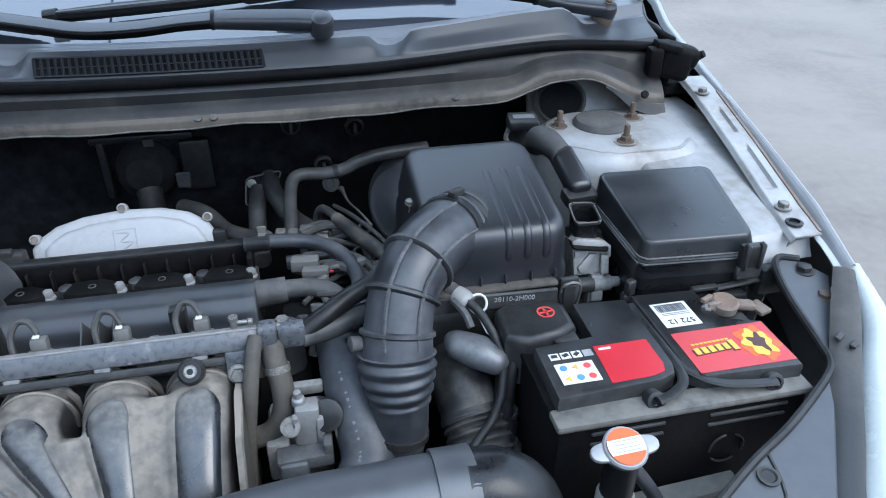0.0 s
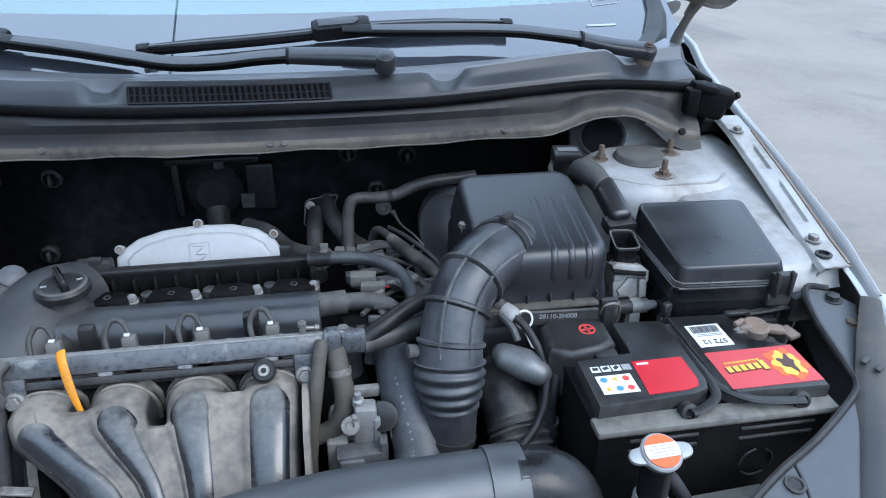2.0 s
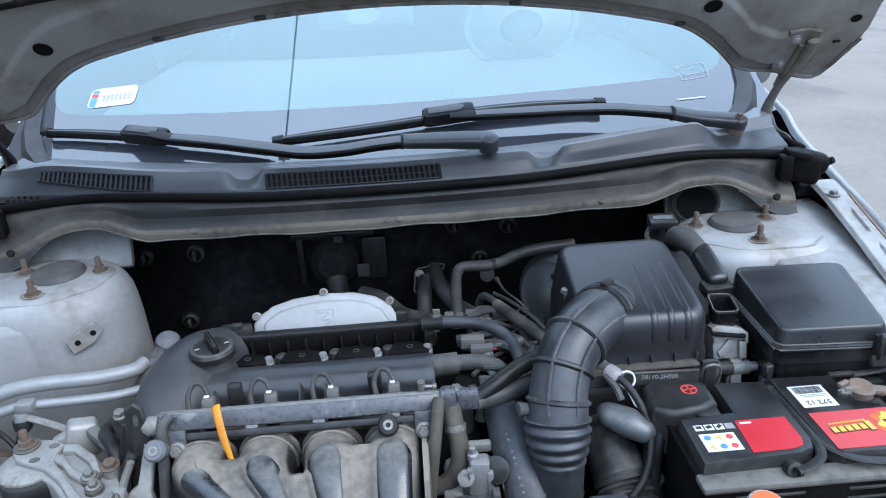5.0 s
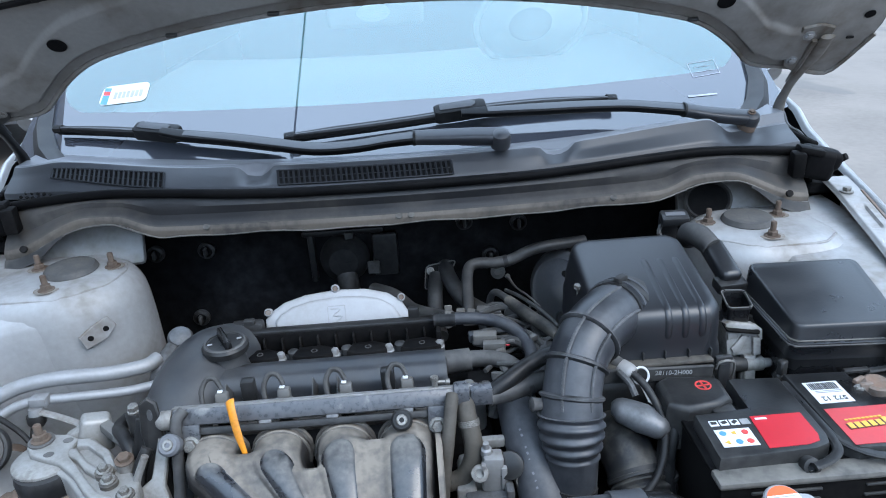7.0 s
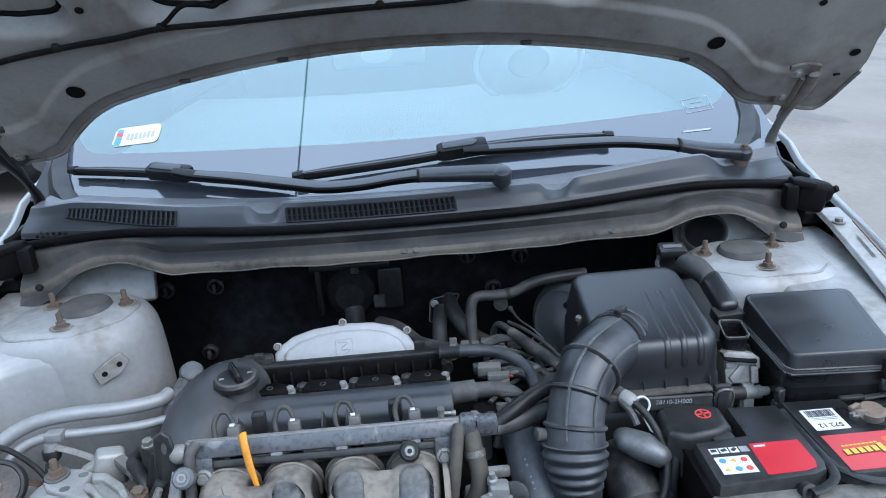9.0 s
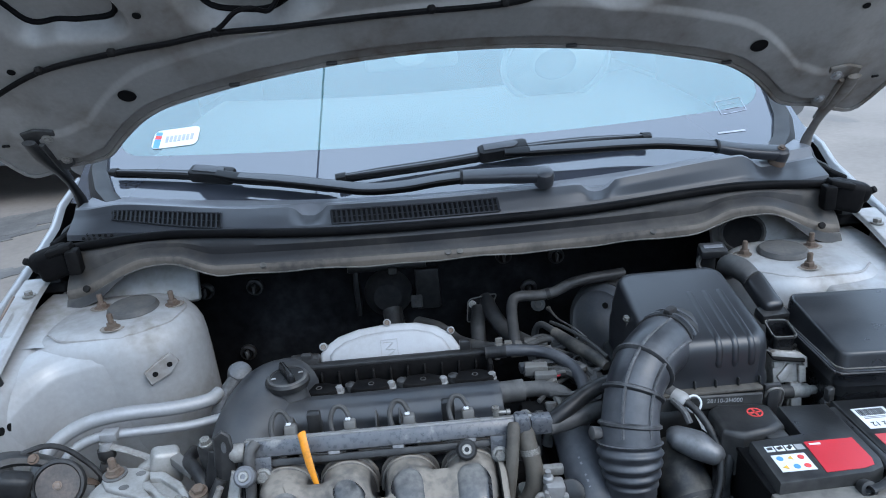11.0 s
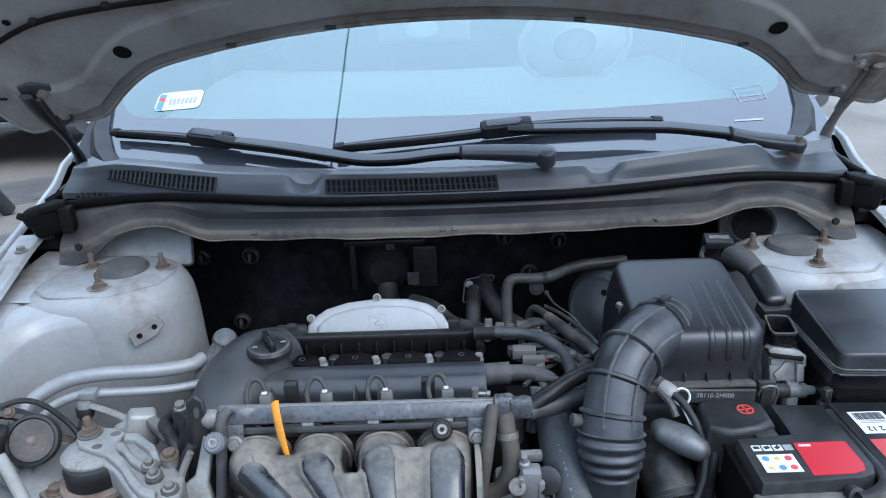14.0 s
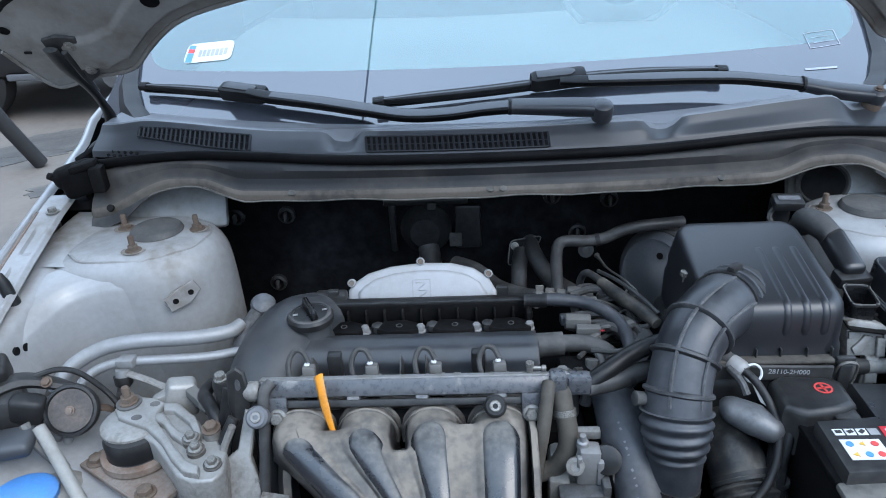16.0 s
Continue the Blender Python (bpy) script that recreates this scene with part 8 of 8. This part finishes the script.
bg = thing("lower_intake_hose", (0.27, -0.29, 0.6), "large black hose ending in a corrugated sleeve", "hose")
part("upper", tube([(0.262, -0.225, 0.715), (0.266, -0.265, 0.715), (0.272, -0.305, 0.695)], [0.034, 0.036, 0.036], 22, 6), M_DUSTYHOSE, bg)
part("corrugated", tube([(0.272, -0.305, 0.695), (0.276, -0.340, 0.670), (0.277, -0.37, 0.635), (0.275, -0.39, 0.58)], 0.037, 22, 30, ripple=lambda s: 1 + 0.045 * math.sin(2 * math.pi * 13 * s)), M_DUSTYHOSE, bg)
part("band", tube([(0.2715, -0.301, 0.698), (0.2728, -0.309, 0.692)], 0.0385, 22, 2), M_RUBBER, bg)

tc = thing("terminal_cable", (0.33, -0.31, 0.7), "thick black cable from the battery terminal into a ribbed boot", "cable")
part("cable", tube([(0.335, -0.275, 0.785), (0.322, -0.298, 0.768), (0.312, -0.312, 0.735), (0.311, -0.315, 0.705), (0.312, -0.315, 0.669)], 0.0075, 12, 6), M_RUBBER, tc)
part("boot", tube([(0.311, -0.315, 0.705), (0.312, -0.315, 0.669), (0.312, -0.315, 0.635)], 0.0125, 16, 20, ripple=lambda s: 1 + 0.09 * math.sin(2 * math.pi * 4 * s)), M_RUBBER, tc)

# ---- front intake snorkel ----
sn = thing("intake_snorkel", (0.1, -0.47, 0.70), "smooth black plastic intake snorkel across the front", "intake snorkel")
part("pipe", tube([(-0.10, -0.548, 0.792), (-0.02, -0.520, 0.789), (0.06, -0.494, 0.784), (0.14, -0.483, 0.782), (0.20, -0.480, 0.782)], [0.056, 0.054, 0.047, 0.042, 0.041], 30, 8, flat=0.9), M_SNORKEL, sn)
part("collar", tube([(0.190, -0.480, 0.782), (0.225, -0.480, 0.782)], 0.0435, 30, 3, flat=0.92), M_SNORKEL, sn)
part("elbow", tube([(0.215, -0.482, 0.782), (0.242, -0.483, 0.780), (0.262, -0.487, 0.766), (0.272, -0.492, 0.736), (0.274, -0.495, 0.69)], [0.040, 0.040, 0.040, 0.040, 0.040], 30, 8), M_BLACK, sn)
part("elbow_ring", tube([(0.2705, -0.491, 0.737), (0.2725, -0.4925, 0.724)], 0.0435, 30, 2), M_RUBBER, sn)
part("scoop", sheet(lambda u, v: V((-0.20 + 0.24 * u, -0.545 + 0.11 * v * (0.55 + 0.45 * u), 0.742 + 0.020 * math.sin(math.pi * v) + 0.018 * u)), 16, 12, 0.006), M_SNORKEL, sn)

# ---- radiator cap ----
rc = thing("radiator_filler", (0.369, -0.475, 0.75), "steel radiator cap with an orange and white warning label", "radiator cap")
CN = V((0.0, -0.30, 0.95))
part("pressure_cap", lathe([(0.016, -0.012), (0.019, -0.009), (0.0215, 0.0), (0.020, 0.002), (0, 0.003)], (0.370, -0.474, 0.797), CN, 28), M_PIPE, rc)
CAPM = Matrix.Translation((0.370, -0.474, 0.797)) @ pose(0, 0, 0, 17.5, 0, 0) @ pose(0, 0, 0, 0, 0, 2)
for sx in (-1, 1):
    ear = [(0.013, -0.014), (0.020, -0.0095), (0.026, -0.0085)] + [(0.026 + 0.0082 * math.cos(radians(a)), 0.0082 * math.sin(radians(a))) for a in range(-75, 76, 25)] + [(0.026, 0.0085), (0.020, 0.0095), (0.013, 0.014)]
    part("ear", prism([(sx * x, y) for x, y in ear][::sx], -0.004, 0.0, 0.0015, 2, CAPM), M_PIPE, rc)
part("label", lathe([(0.0182, 0.0028), (0.0182, 0.0036), (0, 0.0036)], (0.370, -0.474, 0.797), CN, 28), M_ORANGE, rc, "orange warning label")
band = [(0.0181 * math.cos(radians(a)), 0.0181 * math.sin(radians(a))) for a in (-24, -12, 0, 12, 24, 156, 168, 180, 192, 204)]
part("label_band", prism(band, 0.0036, 0.0043, 0, 1, CAPM), M_PAPER, rc, "white band of the label")
for i in range(4):
    part("print_bar", prism([(-0.013 + 0.002 * (i % 2), -0.0055 + 0.0034 * i), (0.013, -0.0055 + 0.0034 * i), (0.013, -0.0048 + 0.0034 * i), (-0.013 + 0.002 * (i % 2), -0.0048 + 0.0034 * i)], 0.0042, 0.0047, 0, 1, CAPM), M_GREYPRINT, rc)
part("neck", lathe([(0.016, -0.09), (0.016, -0.012), (0.018, -0.011)], (0.369, -0.474, 0.797), (0, 0, 1), 20), M_BLACKM, rc)
part("neck_foot", lathe([(0.019, -0.16), (0.0185, -0.062), (0.0165, -0.058)], (0.369, -0.474, 0.797), (0, 0, 1), 20), M_TANK, rc, "pale plastic filler neck")
part("overflow_hose", tube([(0.374, -0.472, 0.772), (0.384, -0.466, 0.760), (0.399, -0.462, 0.740), (0.420, -0.463, 0.706), (0.434, -0.467, 0.674), (0.440, -0.476, 0.620)], 0.0075, 12, 6), M_THICKHOSE, rc)

# ---- front corner shroud and lamp edge ----
sh = thing("corner_shroud", (0.6, -0.42, 0.72), "dark grey plastic radiator shroud corner with clips", "shroud")
pl = [(0.676, -0.250), (0.700, -0.256), (0.722, -0.288), (0.640, -0.412), (0.590, -0.482), (0.546, -0.545), (0.49, -0.63), (0.40, -0.63), (0.425, -0.540), (0.484, -0.505), (0.545, -0.474), (0.612, -0.432), (0.633, -0.412), (0.639, -0.386), (0.647, -0.320), (0.660, -0.270)]


def shroud_z(x, y):
    return 0.822 + 0.165 * (y + 0.263)


SHEAR = Matrix(((1, 0, 0, 0), (0, 1, 0, 0), (0, 0.165, 1, 0.165 * 0.263), (0, 0, 0, 1)))
part("panel", prism(pl, 0.816, 0.822, 0.002, 1, SHEAR), M_SHROUD, sh)
part("rolled_edge", tube([(x, y, shroud_z(x, y) + 0.002) for x, y in pl[8:] + pl[:2]], 0.0045, 8, 5), M_RUBBER, sh)
part("crease", tube([(x, y, shroud_z(x, y)) for x, y in ((0.505, -0.495), (0.500, -0.530), (0.485, -0.565), (0.465, -0.61))], 0.002, 6, 5), M_RUBBER, sh)
part("clip", lathe([(0.0105, 0), (0.0105, 0.0025), (0.0075, 0.003), (0.006, 0.0015), (0, 0.0015)], (0.491, -0.520, 0.780), (0, -0.16, 1), 18), M_COWLDARK, sh)
part("bracket_bolt", bolt((0.696, -0.273, 0.818), (0, 0, 1), 0.009, 0.009, 1.5), M_BLACK, sh)
part("rust_bolt", bolt((0.694, -0.318, 0.810), (0, 0, 1), 0.008, 0.007, 1.5), M_RUST, sh)
part("steel_bracket", rbox((0.688, -0.318, 0.8085), (0.05, 0.045, 0.005), 0.002, 1, rot=(7, 0, -20)), M_ALU, sh)
ls = thing("headlamp_edge", (0.66, -0.46, 0.75), "headlamp and wing front edge with a dark rubber strip", "headlamp")
edge = [(0.727, -0.300, 0.834), (0.690, -0.355, 0.820), (0.647, -0.417, 0.801), (0.600, -0.487, 0.781), (0.557, -0.547, 0.766), (0.51, -0.62, 0.75)]
part("rubber_strip", tube(edge, [0.012, 0.0160, 0.0160, 0.0160, 0.0160, 0.0160], 10, 6, flat=0.25), M_FACE, ls, "dark rubber strip")
part("lens", tube([(0.745, -0.294, 0.832)] + [(x + 0.036, y - 0.016, z - 0.020) for x, y, z in edge[1:]], [0.008, 0.020, 0.023, 0.026, 0.028, 0.03], 14, 6, flat=0.8), M_LAMP, ls)
part("lamp_body", tube([(x + 0.075, y - 0.04, z - 0.10) for x, y, z in edge], 0.06, 14, 6), M_BODY, ls)
for x, y, z in ((0.655, -0.392, 0.815), (0.664, -0.405, 0.813)):
    part("strip_clip", rbox((x, y, z), (0.014, 0.007, 0.004), 0.001, 1, rot=(0, 0, 30)), M_BLACK, ls)

# ---- small post on the left wing edge ----
sp2 = thing("wing_post", (-0.70, -0.13, 0.84), "short black rubber post on the wing edge", "stop")
part("post", lathe([(0.017, 0), (0.015, 0.005), (0.010, 0.008), (0.009, 0.045), (0.005, 0.06), (0, 0.061)], (-0.715, -0.105, 0.845), (-0.25, 0.1, 1), 16), M_RUBBER, sp2)

# ---- dark car and leaning bar on the left, overhead cable ----
oc = thing("parked_car", (-2.45, 5.4, 0), "dark grey parked car standing side-on behind the raised bonnet", "car")
part("body", join(rbox((-2.45, 5.12, 0.66), (4.3, 1.76, 0.72), 0.14, 4, top=(0.97, 0.94)), rbox((-2.3, 5.12, 1.30), (2.9, 1.5, 0.70), 0.2, 4, top=(0.72, 0.80))), M_DARKCAR, oc)
part("sill", rbox((-2.45, 4.245, 0.345), (2.2, 0.03, 0.05), 0.012, 2), M_COWLTOP, oc, "pale sill")
for y in (4.38, 5.86):
    for x in (-3.95, -1.15):
        t = part("wheel", lathe([(0.20, -0.10), (0.30, -0.10), (0.33, -0.07), (0.33, 0.07), (0.30, 0.10), (0.20, 0.10)], (x, y, 0.33), (0, 1, 0), 32), M_TYRE, oc)
        part("rim", lathe([(0.20, -0.09), (0.19, 0.07), (0.06, 0.06), (0, 0.07)], (x, y, 0.33), (0, 1, 0), 20), M_PIPE, t)
# Stain patches enlarged to darken the ground the parked car shades.
stain = thing("ground_stain_and_shade", (-2.9, 3.6, 0), "dark damp stain with painted shade on the pale yard", "stain")
for cx, cy, rx, ry, ph in ((-3.15, 3.30, 0.60, 0.16, 0.3), (-2.75, 3.85, 0.45, 0.22, 1.7), (-3.05, 3.62, 0.30, 0.30, 2.9), (-2.45, 2.75, 0.16, 0.10, 0.9)):
    pts = []
    for k in range(40):
        a = 2 * math.pi * k / 40
        r = 1 + 0.22 * math.sin(3 * a + ph) + 0.14 * math.sin(7 * a + 2 * ph) + 0.07 * math.sin(13 * a)
        pts.append((cx + rx * r * math.cos(a), cy + ry * r * math.sin(a) + 0.5 * rx * r * math.cos(a)))
    part("patch", prism(pts, 0.001, 0.004 + 0.0005 * ph, 0.0), M_STAINSHADE, stain)
lb = thing("leaning_bar", (-2.72, 2.85, 0), "dark bar leaning beside the parked car", "bar")
part("bar", tube([(-2.77, 3.15, 0.02), (-2.86, 3.0, 0.40), (-2.98, 2.85, 0.95)], 0.045, 10, 4), M_TYRE, lb)
cab = thing("overhead_cable", (-3.1, 0, 0), "thin overhead cable between two poles, mirrored in the windscreen", "cable")
part("cable", tube([(-11.1, -40, 9.7), (-3.13, 0, 8.9), (4.9, 40, 9.7)], 0.022, 8, 10), M_INK, cab)
for x, y in ((-11.1, -40), (4.9, 40)):
    part("pole", lathe([(0.14, 0), (0.10, 9.9), (0, 9.91)], (x, y, 0), (0, 0, 1), 14), M_POLE, cab)
